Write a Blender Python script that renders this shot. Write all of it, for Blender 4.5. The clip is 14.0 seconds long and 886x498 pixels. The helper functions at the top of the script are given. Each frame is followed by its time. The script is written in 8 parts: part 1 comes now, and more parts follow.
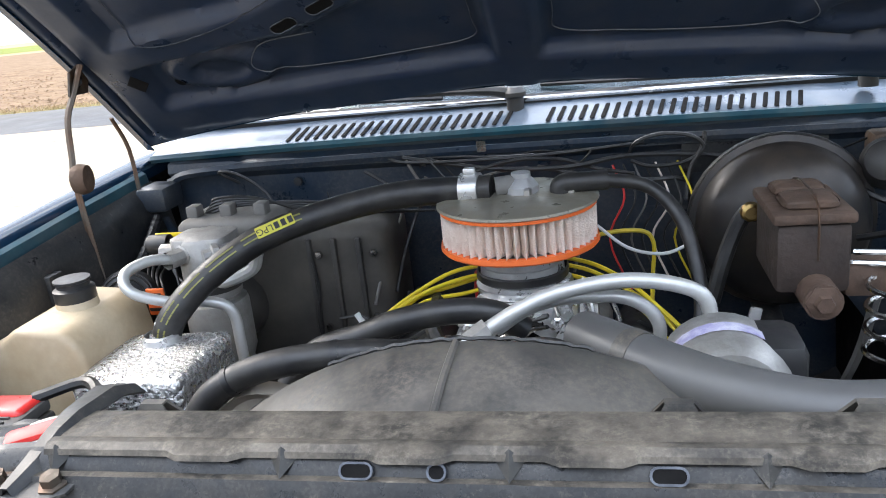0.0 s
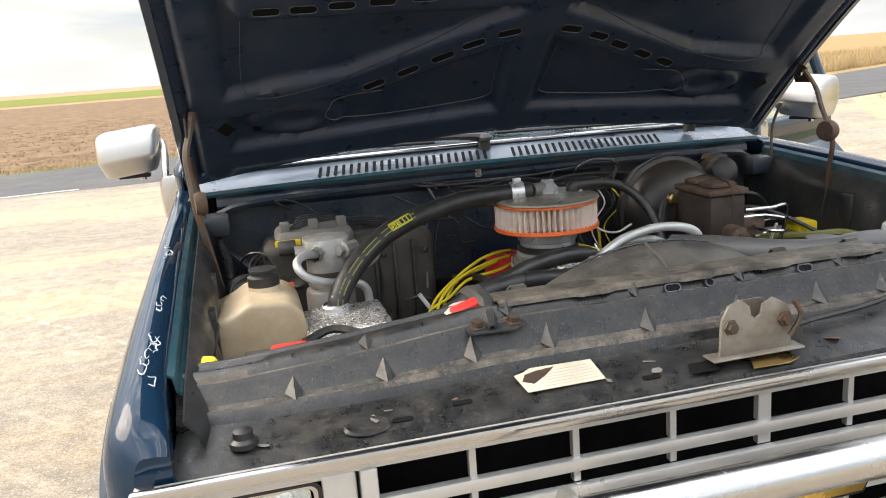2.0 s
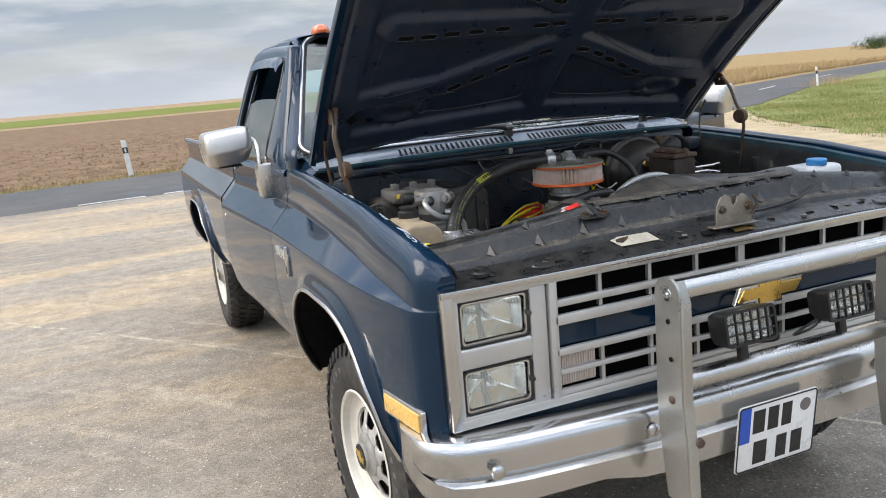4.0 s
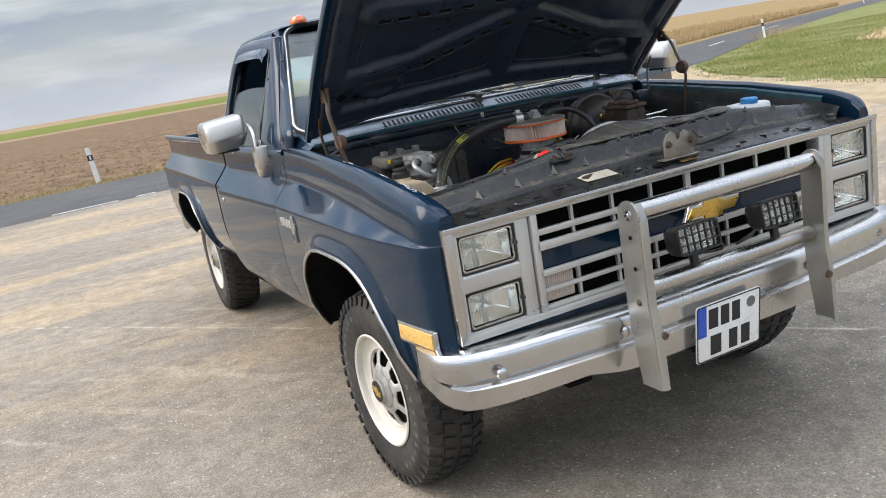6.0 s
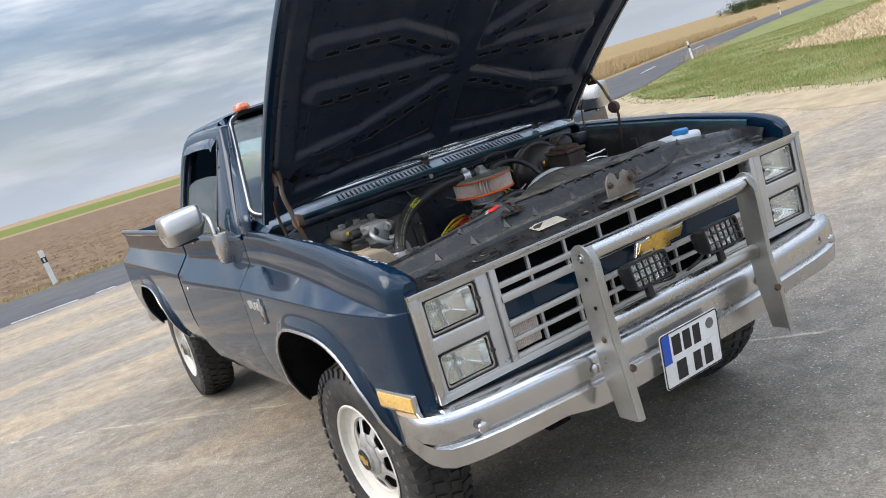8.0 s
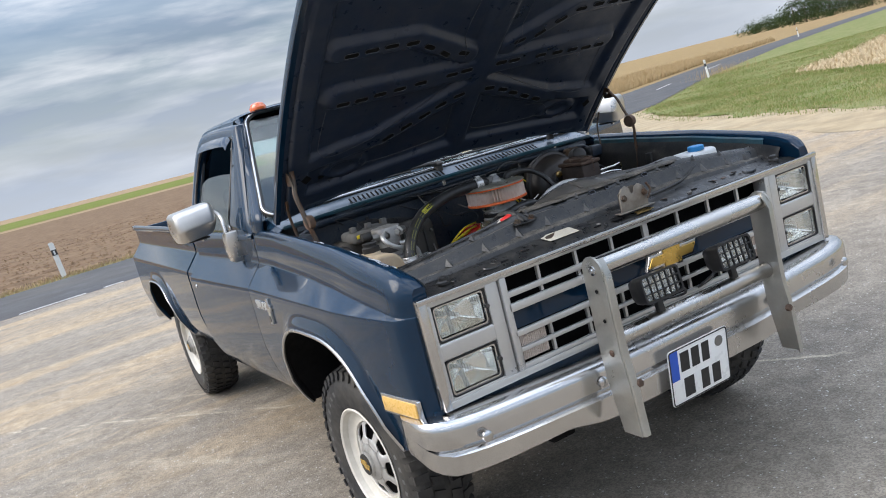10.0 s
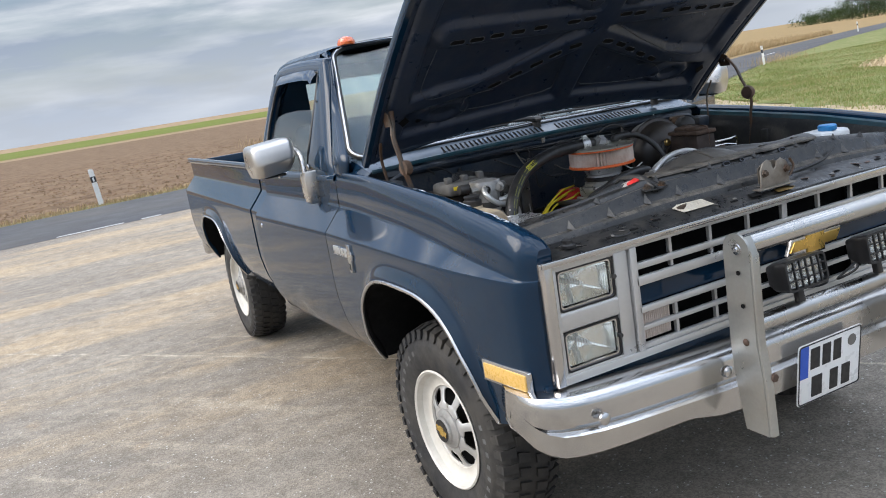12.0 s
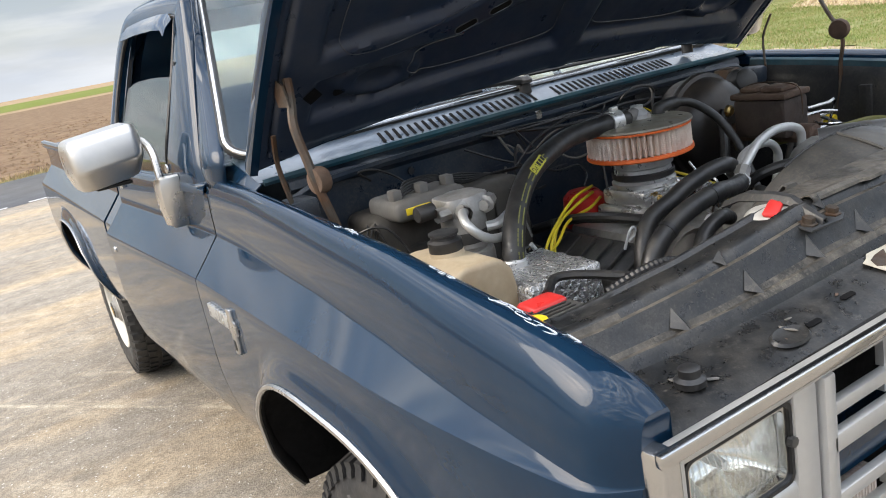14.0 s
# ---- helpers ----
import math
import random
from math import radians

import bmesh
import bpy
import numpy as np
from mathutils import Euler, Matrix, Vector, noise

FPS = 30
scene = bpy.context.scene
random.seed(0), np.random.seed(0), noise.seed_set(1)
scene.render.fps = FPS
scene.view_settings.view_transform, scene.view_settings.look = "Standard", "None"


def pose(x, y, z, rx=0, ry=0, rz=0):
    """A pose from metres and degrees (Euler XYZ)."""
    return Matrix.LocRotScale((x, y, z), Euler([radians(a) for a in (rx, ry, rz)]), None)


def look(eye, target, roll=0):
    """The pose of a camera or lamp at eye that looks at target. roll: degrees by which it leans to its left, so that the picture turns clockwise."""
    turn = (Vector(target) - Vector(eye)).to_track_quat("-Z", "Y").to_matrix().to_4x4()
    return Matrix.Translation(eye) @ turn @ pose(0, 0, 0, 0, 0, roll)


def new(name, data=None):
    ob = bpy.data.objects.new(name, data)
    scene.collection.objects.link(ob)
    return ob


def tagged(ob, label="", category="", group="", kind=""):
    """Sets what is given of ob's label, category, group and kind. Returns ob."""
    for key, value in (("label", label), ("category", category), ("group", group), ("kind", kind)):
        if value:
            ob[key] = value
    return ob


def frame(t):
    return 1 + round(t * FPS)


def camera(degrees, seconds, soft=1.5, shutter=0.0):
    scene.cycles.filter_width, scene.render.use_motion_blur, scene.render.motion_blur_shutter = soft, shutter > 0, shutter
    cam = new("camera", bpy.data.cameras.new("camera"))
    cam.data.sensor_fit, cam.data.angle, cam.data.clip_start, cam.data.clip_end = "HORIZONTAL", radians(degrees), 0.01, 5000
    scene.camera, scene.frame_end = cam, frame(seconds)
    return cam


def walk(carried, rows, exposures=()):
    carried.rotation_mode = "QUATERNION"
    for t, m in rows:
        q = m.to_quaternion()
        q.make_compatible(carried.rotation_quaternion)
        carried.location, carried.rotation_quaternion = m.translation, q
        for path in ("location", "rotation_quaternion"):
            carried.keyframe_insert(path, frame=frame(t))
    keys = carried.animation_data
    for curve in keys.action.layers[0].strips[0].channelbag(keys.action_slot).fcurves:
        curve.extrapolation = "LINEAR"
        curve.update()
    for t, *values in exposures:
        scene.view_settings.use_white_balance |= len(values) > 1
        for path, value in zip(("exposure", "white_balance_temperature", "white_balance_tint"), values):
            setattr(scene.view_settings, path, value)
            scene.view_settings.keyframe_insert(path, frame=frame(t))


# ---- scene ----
cam = camera(57.8, 14.0, 1.0)
PATH = [
    (0, (0.154, -0.419, 1.596), (-0.259, 1.445, 1.002), -6.1),
    (0.5, (-0.059, -0.43, 1.589), (-0.264, 1.476, 1.019), -6.3),
    (1, (-0.272, -0.582, 1.613), (-0.196, 1.352, 1.109), -5.4),
    (1.5, (-0.46, -0.832, 1.609), (-0.202, 1.097, 1.146), -4.7),
    (2, (-0.725, -1.011, 1.614), (-0.265, 0.883, 1.166), -4.2),
    (2.5, (-1.005, -1.137, 1.61), (-0.387, 0.714, 1.172), -3.9),
    (3, (-1.219, -1.361, 1.596), (-0.511, 0.463, 1.179), -3.6),
    (5.5, (-1.847, -1.963, 1.623), (-1.045, -0.182, 1.192), -7.2),
    (6, (-1.82, -2.025, 1.593), (-1.014, -0.254, 1.13), -9.6),
    (6.5, (-1.822, -2.031, 1.594), (-1.003, -0.27, 1.119), -12.2),
    (7, (-1.834, -2.06, 1.611), (-0.982, -0.308, 1.159), -14.4),
    (7.5, (-1.839, -2.093, 1.635), (-0.955, -0.346, 1.227), -15.9),
    (8, (-1.842, -2.103, 1.646), (-0.924, -0.364, 1.285), -16.5),
    (10.5, (-1.854, -2.09, 1.639), (-0.965, -0.329, 1.309), -13.0),
    (11, (-1.873, -2.082, 1.639), (-1.011, -0.311, 1.291), -11.3),
    (11.5, (-1.902, -2.01, 1.632), (-1.062, -0.233, 1.258), -10.0),
    (12, (-1.994, -1.765, 1.631), (-1.161, 0.007, 1.221), -9.1),
    (12.5, (-1.982, -1.521, 1.611), (-1.138, 0.237, 1.165), -8.6),
    (13, (-1.764, -1.238, 1.609), (-0.896, 0.499, 1.131), -9.0),
    (13.5, (-1.603, -0.934, 1.588), (-0.695, 0.775, 1.084), -9.6),
    (14, (-1.436, -0.595, 1.605), (-0.485, 1.078, 1.06), -10.8),
]
walk(cam, [(t, look(eye, target, roll)) for t, eye, target, roll in PATH],
     [(0.0, 1.4, 6600, 10), (0.6, 1.62, 7400, 10), (1.1, 1.65, 8300, 11), (1.6, 1.26, 8200, 11), (2.2, 0.80, 7300, 10), (3.0, 0.42, 6850, 10), (5.3, 0.26, 6800, 10), (6.5, 0.22, 6850, 10), (7.4, 0.2, 6600, 10), (8.0, 0.17, 6500, 10),
      (11.0, 0.16, 6450, 10), (12.5, 0.2, 6550, 10), (13.2, 0.32, 6850, 10), (14.0, 0.56, 7000, 10)])

# ---- light ----
SUN_EL, SUN_AZ = 42.0, -70.0      # azimuth from +y towards +x
world = bpy.data.worlds.new("sky")
scene.world = world
world.use_nodes = True
wn, wl = world.node_tree.nodes, world.node_tree.links
wn.clear()
w_out = wn.new("ShaderNodeOutputWorld")
w_bg = wn.new("ShaderNodeBackground")
w_sky = wn.new("ShaderNodeTexSky")
w_sky.sky_type = 'NISHITA'
w_sky.sun_disc = False
w_sky.sun_elevation, w_sky.sun_rotation = radians(SUN_EL), radians(SUN_AZ)
w_sky.dust_density, w_sky.altitude = 2.0, 200
w_co = wn.new("ShaderNodeTexCoord")
w_map = wn.new("ShaderNodeMapping")
w_map.inputs["Scale"].default_value = (1.6, 1.6, 9.0)
w_map.inputs["Rotation"].default_value = (0.12, 0.0, 0.5)
w_noise = wn.new("ShaderNodeTexNoise")
w_noise.inputs["Scale"].default_value = 1.9
w_noise.inputs["Detail"].default_value = 7
w_noise.inputs["Roughness"].default_value = 0.55
w_noise.inputs["Distortion"].default_value = 0.4
w_ramp = wn.new("ShaderNodeValToRGB")
w_ramp.color_ramp.elements[0].position, w_ramp.color_ramp.elements[0].color = 0.42, (0.22, 0.22, 0.22, 1)
w_ramp.color_ramp.elements[1].position, w_ramp.color_ramp.elements[1].color = 0.60, (1, 1, 1, 1)
w_mix = wn.new("ShaderNodeMix")
w_mix.data_type = 'RGBA'
w_cloud = wn.new("ShaderNodeMix")          # cloud brightness: grey bellies to white tops
w_cloud.data_type = 'RGBA'
w_cloud.inputs[6].default_value = (3.3, 4.0, 5.2, 1)
w_cloud.inputs[7].default_value = (9.2, 9.5, 9.9, 1)
w_noise2 = wn.new("ShaderNodeTexNoise")
w_noise2.inputs["Scale"].default_value = 3.2
w_noise2.inputs["Detail"].default_value = 6
wl.new(w_co.outputs["Generated"], w_map.inputs["Vector"])
wl.new(w_map.outputs["Vector"], w_noise.inputs["Vector"])
wl.new(w_map.outputs["Vector"], w_noise2.inputs["Vector"])
wl.new(w_noise.outputs["Fac"], w_ramp.inputs["Fac"])
w_tops = wn.new("ShaderNodeMapRange")
w_tops.inputs[1].default_value, w_tops.inputs[2].default_value = 0.40, 0.66
wl.new(w_noise2.outputs["Fac"], w_tops.inputs[0])
wl.new(w_tops.outputs[0], w_cloud.inputs[0])
wl.new(w_ramp.outputs["Color"], w_mix.inputs[0])
wl.new(w_sky.outputs["Color"], w_mix.inputs[6])
wl.new(w_cloud.outputs[2], w_mix.inputs[7])
w_sep = wn.new("ShaderNodeSeparateXYZ")
wl.new(w_co.outputs["Generated"], w_sep.inputs[0])
w_low = wn.new("ShaderNodeMapRange")        # clouds run together into a pale veil at the horizon
w_low.inputs[1].default_value, w_low.inputs[2].default_value, w_low.inputs[3].default_value, w_low.inputs[4].default_value = 0.0, 0.13, 0.85, 0.0
wl.new(w_sep.outputs[2], w_low.inputs[0])
w_veil = wn.new("ShaderNodeMix")
w_veil.data_type = 'RGBA'
w_veil.inputs[7].default_value = (5.9, 6.5, 7.5, 1)
wl.new(w_low.outputs[0], w_veil.inputs[0])
wl.new(w_mix.outputs[2], w_veil.inputs[6])
w_grad = wn.new("ShaderNodeMapRange")       # an overcast sky is brighter overhead
w_grad.inputs[1].default_value, w_grad.inputs[2].default_value, w_grad.inputs[3].default_value, w_grad.inputs[4].default_value = 0.15, 0.9, 0.74, 3.3
wl.new(w_sep.outputs[2], w_grad.inputs[0])
w_mul = wn.new("ShaderNodeVectorMath")
w_mul.operation = 'SCALE'
wl.new(w_veil.outputs[2], w_mul.inputs[0])
wl.new(w_grad.outputs[0], w_mul.inputs["Scale"])
wl.new(w_mul.outputs["Vector"], w_bg.inputs["Color"])
w_bg.inputs["Strength"].default_value = 0.120
wl.new(w_bg.outputs["Background"], w_out.inputs["Surface"])

sun = new("sun", bpy.data.lights.new("sun", 'SUN'))
sun.data.energy, sun.data.angle, sun.data.color = 1.8, radians(46), (1.0, 0.95, 0.88)
_d = Vector((math.sin(radians(SUN_AZ)) * math.cos(radians(SUN_EL)), math.cos(radians(SUN_AZ)) * math.cos(radians(SUN_EL)), math.sin(radians(SUN_EL))))
sun.matrix_world = look(_d * 50, (0, 0, 0))

# ---- materials ----


def surface(name, base, rough=0.5, metal=0.0, second=None, amount=0.5, scale=8.0, low=0.4, high=0.65, bump=0.0, bump_scale=60.0,
            dust=None, dust_amount=0.0, dust_scale=3.0, coat=0.0, rough_var=0.12, stretch=(1, 1, 1), flake=0.0, spec=0.5):
    """A procedural surface: base colour, a second colour in noise, dust in larger noise, grain and relief."""
    m = bpy.data.materials.new(name)
    m.use_nodes = True
    nt = m.node_tree
    n, l = nt.nodes, nt.links
    b = n["Principled BSDF"]
    co = n.new("ShaderNodeTexCoord")
    mp = n.new("ShaderNodeMapping")
    mp.inputs["Scale"].default_value = stretch
    l.new(co.outputs["Object"], mp.inputs["Vector"])

    def noise_fac(sc, lo, hi, detail=6.0, rg=0.6):
        t = n.new("ShaderNodeTexNoise")
        t.inputs["Scale"].default_value, t.inputs["Detail"].default_value, t.inputs["Roughness"].default_value = sc, detail, rg
        l.new(mp.outputs["Vector"], t.inputs["Vector"])
        r = n.new("ShaderNodeMapRange")
        r.inputs[1].default_value, r.inputs[2].default_value = lo, hi
        l.new(t.outputs["Fac"], r.inputs[0])
        return r.outputs[0]

    def mix(fac, a, c, strength):
        x = n.new("ShaderNodeMix")
        x.data_type = 'RGBA'
        k = n.new("ShaderNodeMath")
        k.operation = 'MULTIPLY'
        k.inputs[1].default_value = strength
        l.new(fac, k.inputs[0])
        l.new(k.outputs[0], x.inputs[0])
        if isinstance(a, tuple):
            x.inputs[6].default_value = (*a, 1)
        else:
            l.new(a, x.inputs[6])
        x.inputs[7].default_value = (*c, 1)
        return x.outputs[2], k.outputs[0]

    if second is None:
        second = tuple(min(1, c * 0.72) for c in base)
    col, _ = mix(noise_fac(scale, low, high), base, second, amount)
    fine = noise_fac(scale * 14, 0.3, 0.7, 4.0)
    col, _ = mix(fine, col, tuple(c * 0.6 for c in base), 0.3 * amount)
    rfac = noise_fac(scale * 2.3, 0.35, 0.65)
    rr = n.new("ShaderNodeMapRange")
    rr.inputs[3].default_value, rr.inputs[4].default_value = max(0.02, rough - rough_var), min(1, rough + rough_var)
    l.new(rfac, rr.inputs[0])
    rough_out = rr.outputs[0]
    b.inputs["Metallic"].default_value = metal
    if dust is not None:
        col, dfac = mix(noise_fac(dust_scale, 0.42, 0.72), col, dust, dust_amount)
        rx = n.new("ShaderNodeMix")
        rx.data_type = 'FLOAT'
        l.new(dfac, rx.inputs[0])
        l.new(rough_out, rx.inputs[2])
        rx.inputs[3].default_value = 0.9
        rough_out = rx.outputs[0]
    l.new(col, b.inputs["Base Color"])
    l.new(rough_out, b.inputs["Roughness"])
    b.inputs["Coat Weight"].default_value = coat
    b.inputs["Coat Roughness"].default_value = 0.06
    b.inputs["Specular IOR Level"].default_value = spec
    if bump > 0:
        t = n.new("ShaderNodeTexNoise")
        t.inputs["Scale"].default_value, t.inputs["Detail"].default_value = bump_scale, 5
        l.new(mp.outputs["Vector"], t.inputs["Vector"])
        bp = n.new("ShaderNodeBump")
        bp.inputs["Strength"].default_value, bp.inputs["Distance"].default_value = bump, 0.01
        l.new(t.outputs["Fac"], bp.inputs["Height"])
        l.new(bp.outputs["Normal"], b.inputs["Normal"])
    return m


def clear(name, tint=(1, 1, 1), rough=0.02, gloss=1.0, base=0.04, ridges=0.0, haze=0.0):
    """Thin clear glass or plastic: it lets light straight through and reflects by Fresnel."""
    m = bpy.data.materials.new(name)
    m.use_nodes = True
    n, l = m.node_tree.nodes, m.node_tree.links
    n.clear()
    o = n.new("ShaderNodeOutputMaterial")
    mx = n.new("ShaderNodeMixShader")
    tr = n.new("ShaderNodeBsdfTransparent")
    tr.inputs[0].default_value = (*tint, 1)
    gl = n.new("ShaderNodeBsdfGlossy")
    gl.inputs["Roughness"].default_value = rough
    fr = n.new("ShaderNodeLayerWeight")        # Schlick's curve on the angle to the surface
    fr.inputs["Blend"].default_value = 0.5
    p5 = n.new("ShaderNodeMath")
    p5.operation = 'POWER'
    p5.inputs[1].default_value = 5.0
    l.new(fr.outputs["Facing"], p5.inputs[0])
    k = n.new("ShaderNodeMath")
    k.operation, k.use_clamp = 'MULTIPLY_ADD', True
    k.inputs[1].default_value, k.inputs[2].default_value = gloss, base
    l.new(p5.outputs[0], k.inputs[0])
    l.new(k.outputs[0], mx.inputs[0])
    if haze:                                   # diffuse white mixed in stands for the lamp's bright reflection
        df = n.new("ShaderNodeBsdfDiffuse")
        df.inputs[0].default_value = (0.86, 0.85, 0.82, 1)
        hz = n.new("ShaderNodeMixShader")
        hz.inputs[0].default_value = haze
        l.new(tr.outputs[0], hz.inputs[1])
        l.new(df.outputs[0], hz.inputs[2])
        l.new(hz.outputs[0], mx.inputs[1])
    else:
        l.new(tr.outputs[0], mx.inputs[1])
    l.new(gl.outputs[0], mx.inputs[2])
    l.new(mx.outputs[0], o.inputs["Surface"])
    if ridges:
        co = n.new("ShaderNodeTexCoord")
        w = n.new("ShaderNodeTexWave")
        w.inputs["Scale"].default_value = ridges
        w.inputs["Distortion"].default_value = 0.5
        l.new(co.outputs["Object"], w.inputs["Vector"])
        bp = n.new("ShaderNodeBump")
        bp.inputs["Strength"].default_value, bp.inputs["Distance"].default_value = 0.7, 0.01
        l.new(w.outputs["Fac"], bp.inputs["Height"])
        l.new(bp.outputs["Normal"], gl.inputs["Normal"])
        l.new(bp.outputs["Normal"], fr.inputs["Normal"])
    return m




def grime(m, dust, fine=90.0, amount=0.5, lo=0.52, hi=0.70, patch=6.0, scratch=0.0):
    """Dust and dirt in specks and drifts over a surface, with a few rubbed scratches; dull where it lies."""
    n, l = m.node_tree.nodes, m.node_tree.links
    b = n["Principled BSDF"]
    co = n["Texture Coordinate"].outputs["Object"]

    def tex(scale, a, c, detail, rough, stretch=(1, 1, 1), turn=(0, 0, 0)):
        mp = n.new("ShaderNodeMapping")
        mp.inputs["Scale"].default_value, mp.inputs["Rotation"].default_value = stretch, turn
        l.new(co, mp.inputs["Vector"])
        t = n.new("ShaderNodeTexNoise")
        t.inputs["Scale"].default_value, t.inputs["Detail"].default_value, t.inputs["Roughness"].default_value = scale, detail, rough
        l.new(mp.outputs[0], t.inputs["Vector"])
        r = n.new("ShaderNodeMapRange")
        r.inputs[1].default_value, r.inputs[2].default_value = a, c
        l.new(t.outputs["Fac"], r.inputs[0])
        return r.outputs[0]

    def times(x, y):
        k = n.new("ShaderNodeMath")
        k.operation, k.use_clamp = 'MULTIPLY', True
        for q, v in ((0, x), (1, y)):
            if isinstance(v, float):
                k.inputs[q].default_value = v
            else:
                l.new(v, k.inputs[q])
        return k.outputs[0]

    fac = times(times(tex(fine, lo, hi, 8.0, 0.75), tex(patch, 0.35, 0.62, 6.0, 0.65)), amount)
    layers = [(fac, dust)]
    if scratch:
        layers.append((times(times(tex(7.0, 0.66, 0.70, 3.0, 0.5, (1, 14, 9), (0.3, 0.2, 0.5)), tex(3.0, 0.5, 0.6, 3.0, 0.5)), scratch), (0.45, 0.44, 0.42)))
    for f, c in layers:
        x = n.new("ShaderNodeMix")
        x.data_type = 'RGBA'
        l.new(f, x.inputs[0])
        l.new(b.inputs["Base Color"].links[0].from_socket, x.inputs[6])
        x.inputs[7].default_value = (*c, 1)
        l.new(x.outputs[2], b.inputs["Base Color"])
    rx = n.new("ShaderNodeMix")
    rx.data_type = 'FLOAT'
    l.new(fac, rx.inputs[0])
    l.new(b.inputs["Roughness"].links[0].from_socket, rx.inputs[2])
    rx.inputs[3].default_value = 0.95
    l.new(rx.outputs[0], b.inputs["Roughness"])
    return m


PAINT = surface("navy_paint", (0.003, 0.0195, 0.044), 0.5, 0.0, (0.0025, 0.015, 0.036), 0.5, 5, dust=(0.12, 0.105, 0.085), dust_amount=0.03, dust_scale=2.2, coat=1.0, spec=0.02)
PAINT.node_tree.nodes["Principled BSDF"].inputs["Coat Roughness"].default_value = 0.06
PAINT.node_tree.nodes["Principled BSDF"].inputs["Coat IOR"].default_value = 1.42
PAINT_TEAL = surface("teal_primer_paint", (0.018, 0.095, 0.125), 0.4, 0.1, (0.01, 0.035, 0.06), 0.8, 7, dust=(0.18, 0.16, 0.13), dust_amount=0.3, dust_scale=9)
# cowl paint made paler: sky reflection put into the colour, besides dust
PAINT_COWL = surface("dusty_sky_sheen_cowl_paint", (0.075, 0.105, 0.145), 0.32, 0.1, (0.045, 0.075, 0.115), 0.7, 6, dust=(0.30, 0.31, 0.32), dust_amount=0.35, dust_scale=9, coat=0.5, bump=0.03, bump_scale=40)
PAINT_DULL = surface("dull_navy_paint", (0.008, 0.020, 0.038), 0.36, 0.0, (0.02, 0.027, 0.036), 0.6, 9, dust=(0.16, 0.145, 0.125), dust_amount=0.25, dust_scale=6, bump=0.05, bump_scale=30)
BLACK = surface("dirty_black_metal", (0.016, 0.018, 0.021), 0.38, 0.1, (0.05, 0.048, 0.045), 0.7, 9, dust=(0.12, 0.11, 0.09), dust_amount=0.18, dust_scale=14, bump=0.08, bump_scale=50)
SUPPORT = grime(surface("dusty_black_radiator_support", (0.010, 0.011, 0.012), 0.32, 0.0, (0.022, 0.021, 0.020), 0.5, 18, dust=(0.11, 0.095, 0.075), dust_amount=0.20, dust_scale=24, bump=0.12, bump_scale=40, spec=0.45), (0.24, 0.205, 0.16), 150, 0.38, 0.54, 0.76, 14)
for m_ in (BLACK, PAINT_DULL):
    grime(m_, (0.20, 0.175, 0.14), 140, 0.4, 0.46, 0.76, 9, 0.12)
# near-black that stands for shade in gaps and slots, also for grimy parts
PIT = surface("shade_and_grime_black", (0.004, 0.004, 0.0045), 0.85, 0, (0.010, 0.009, 0.008), 0.5, 8, bump=0.1, spec=0.15)
CHROME = surface("weathered_chrome", (0.60, 0.59, 0.58), 0.18, 1.0, (0.52, 0.51, 0.49), 0.3, 3, dust=(0.46, 0.44, 0.41), dust_amount=0.22, dust_scale=1.4, rough_var=0.04)
STEEL = surface("brushed_stainless", (0.58, 0.57, 0.55), 0.20, 1.0, (0.50, 0.48, 0.45), 0.4, 4, dust=(0.42, 0.39, 0.35), dust_amount=0.3, dust_scale=2.2, rough_var=0.06)
UPRIGHT = surface("dull_galvanised_plate", (0.46, 0.46, 0.43), 0.34, 0.8, (0.36, 0.355, 0.33), 0.6, 7, dust=(0.36, 0.25, 0.13), dust_amount=0.22, dust_scale=5, rough_var=0.08)
SILVER = surface("silver_painted_plastic", (0.58, 0.57, 0.55), 0.33, 0.6, (0.50, 0.485, 0.46), 0.4, 5, dust=(0.42, 0.39, 0.34), dust_amount=0.25, dust_scale=3, rough_var=0.06)
SHELL = surface("satin_mirror_shell", (0.66, 0.63, 0.59), 0.30, 0.95, (0.58, 0.55, 0.51), 0.4, 3, rough_var=0.04)
ALU = surface("raw_aluminium", (0.66, 0.66, 0.65), 0.34, 0.7, (0.35, 0.34, 0.32), 0.6, 14, bump=0.06, bump_scale=90)
CAST = surface("cast_aluminium", (0.46, 0.45, 0.43), 0.48, 0.6, (0.22, 0.21, 0.19), 0.7, 16, dust=(0.16, 0.14, 0.11), dust_amount=0.4, bump=0.15, bump_scale=120)
FOIL = surface("crinkled_foil", (0.66, 0.65, 0.64), 0.30, 0.8, (0.40, 0.39, 0.38), 0.6, 60, bump=0.9, bump_scale=110)
RUBBER = surface("black_rubber_hose", (0.014, 0.014, 0.015), 0.40, 0, (0.024, 0.023, 0.021), 0.6, 30, dust=(0.10, 0.09, 0.075), dust_amount=0.25, dust_scale=25)
TYRE = surface("tyre_rubber", (0.017, 0.017, 0.018), 0.7, 0, (0.035, 0.033, 0.030), 0.6, 9, dust=(0.16, 0.14, 0.11), dust_amount=0.32, dust_scale=5, bump=0.1, bump_scale=80)
WHEEL = surface("cream_white_wheel_paint", (0.72, 0.69, 0.62), 0.4, 0, (0.55, 0.50, 0.42), 0.5, 8, dust=(0.35, 0.29, 0.21), dust_amount=0.35, dust_scale=6)
LAMP_BLACK = surface("satin_black_lamp_plastic", (0.010, 0.010, 0.011), 0.42, 0, (0.02, 0.02, 0.02), 0.5, 12, bump=0.03)
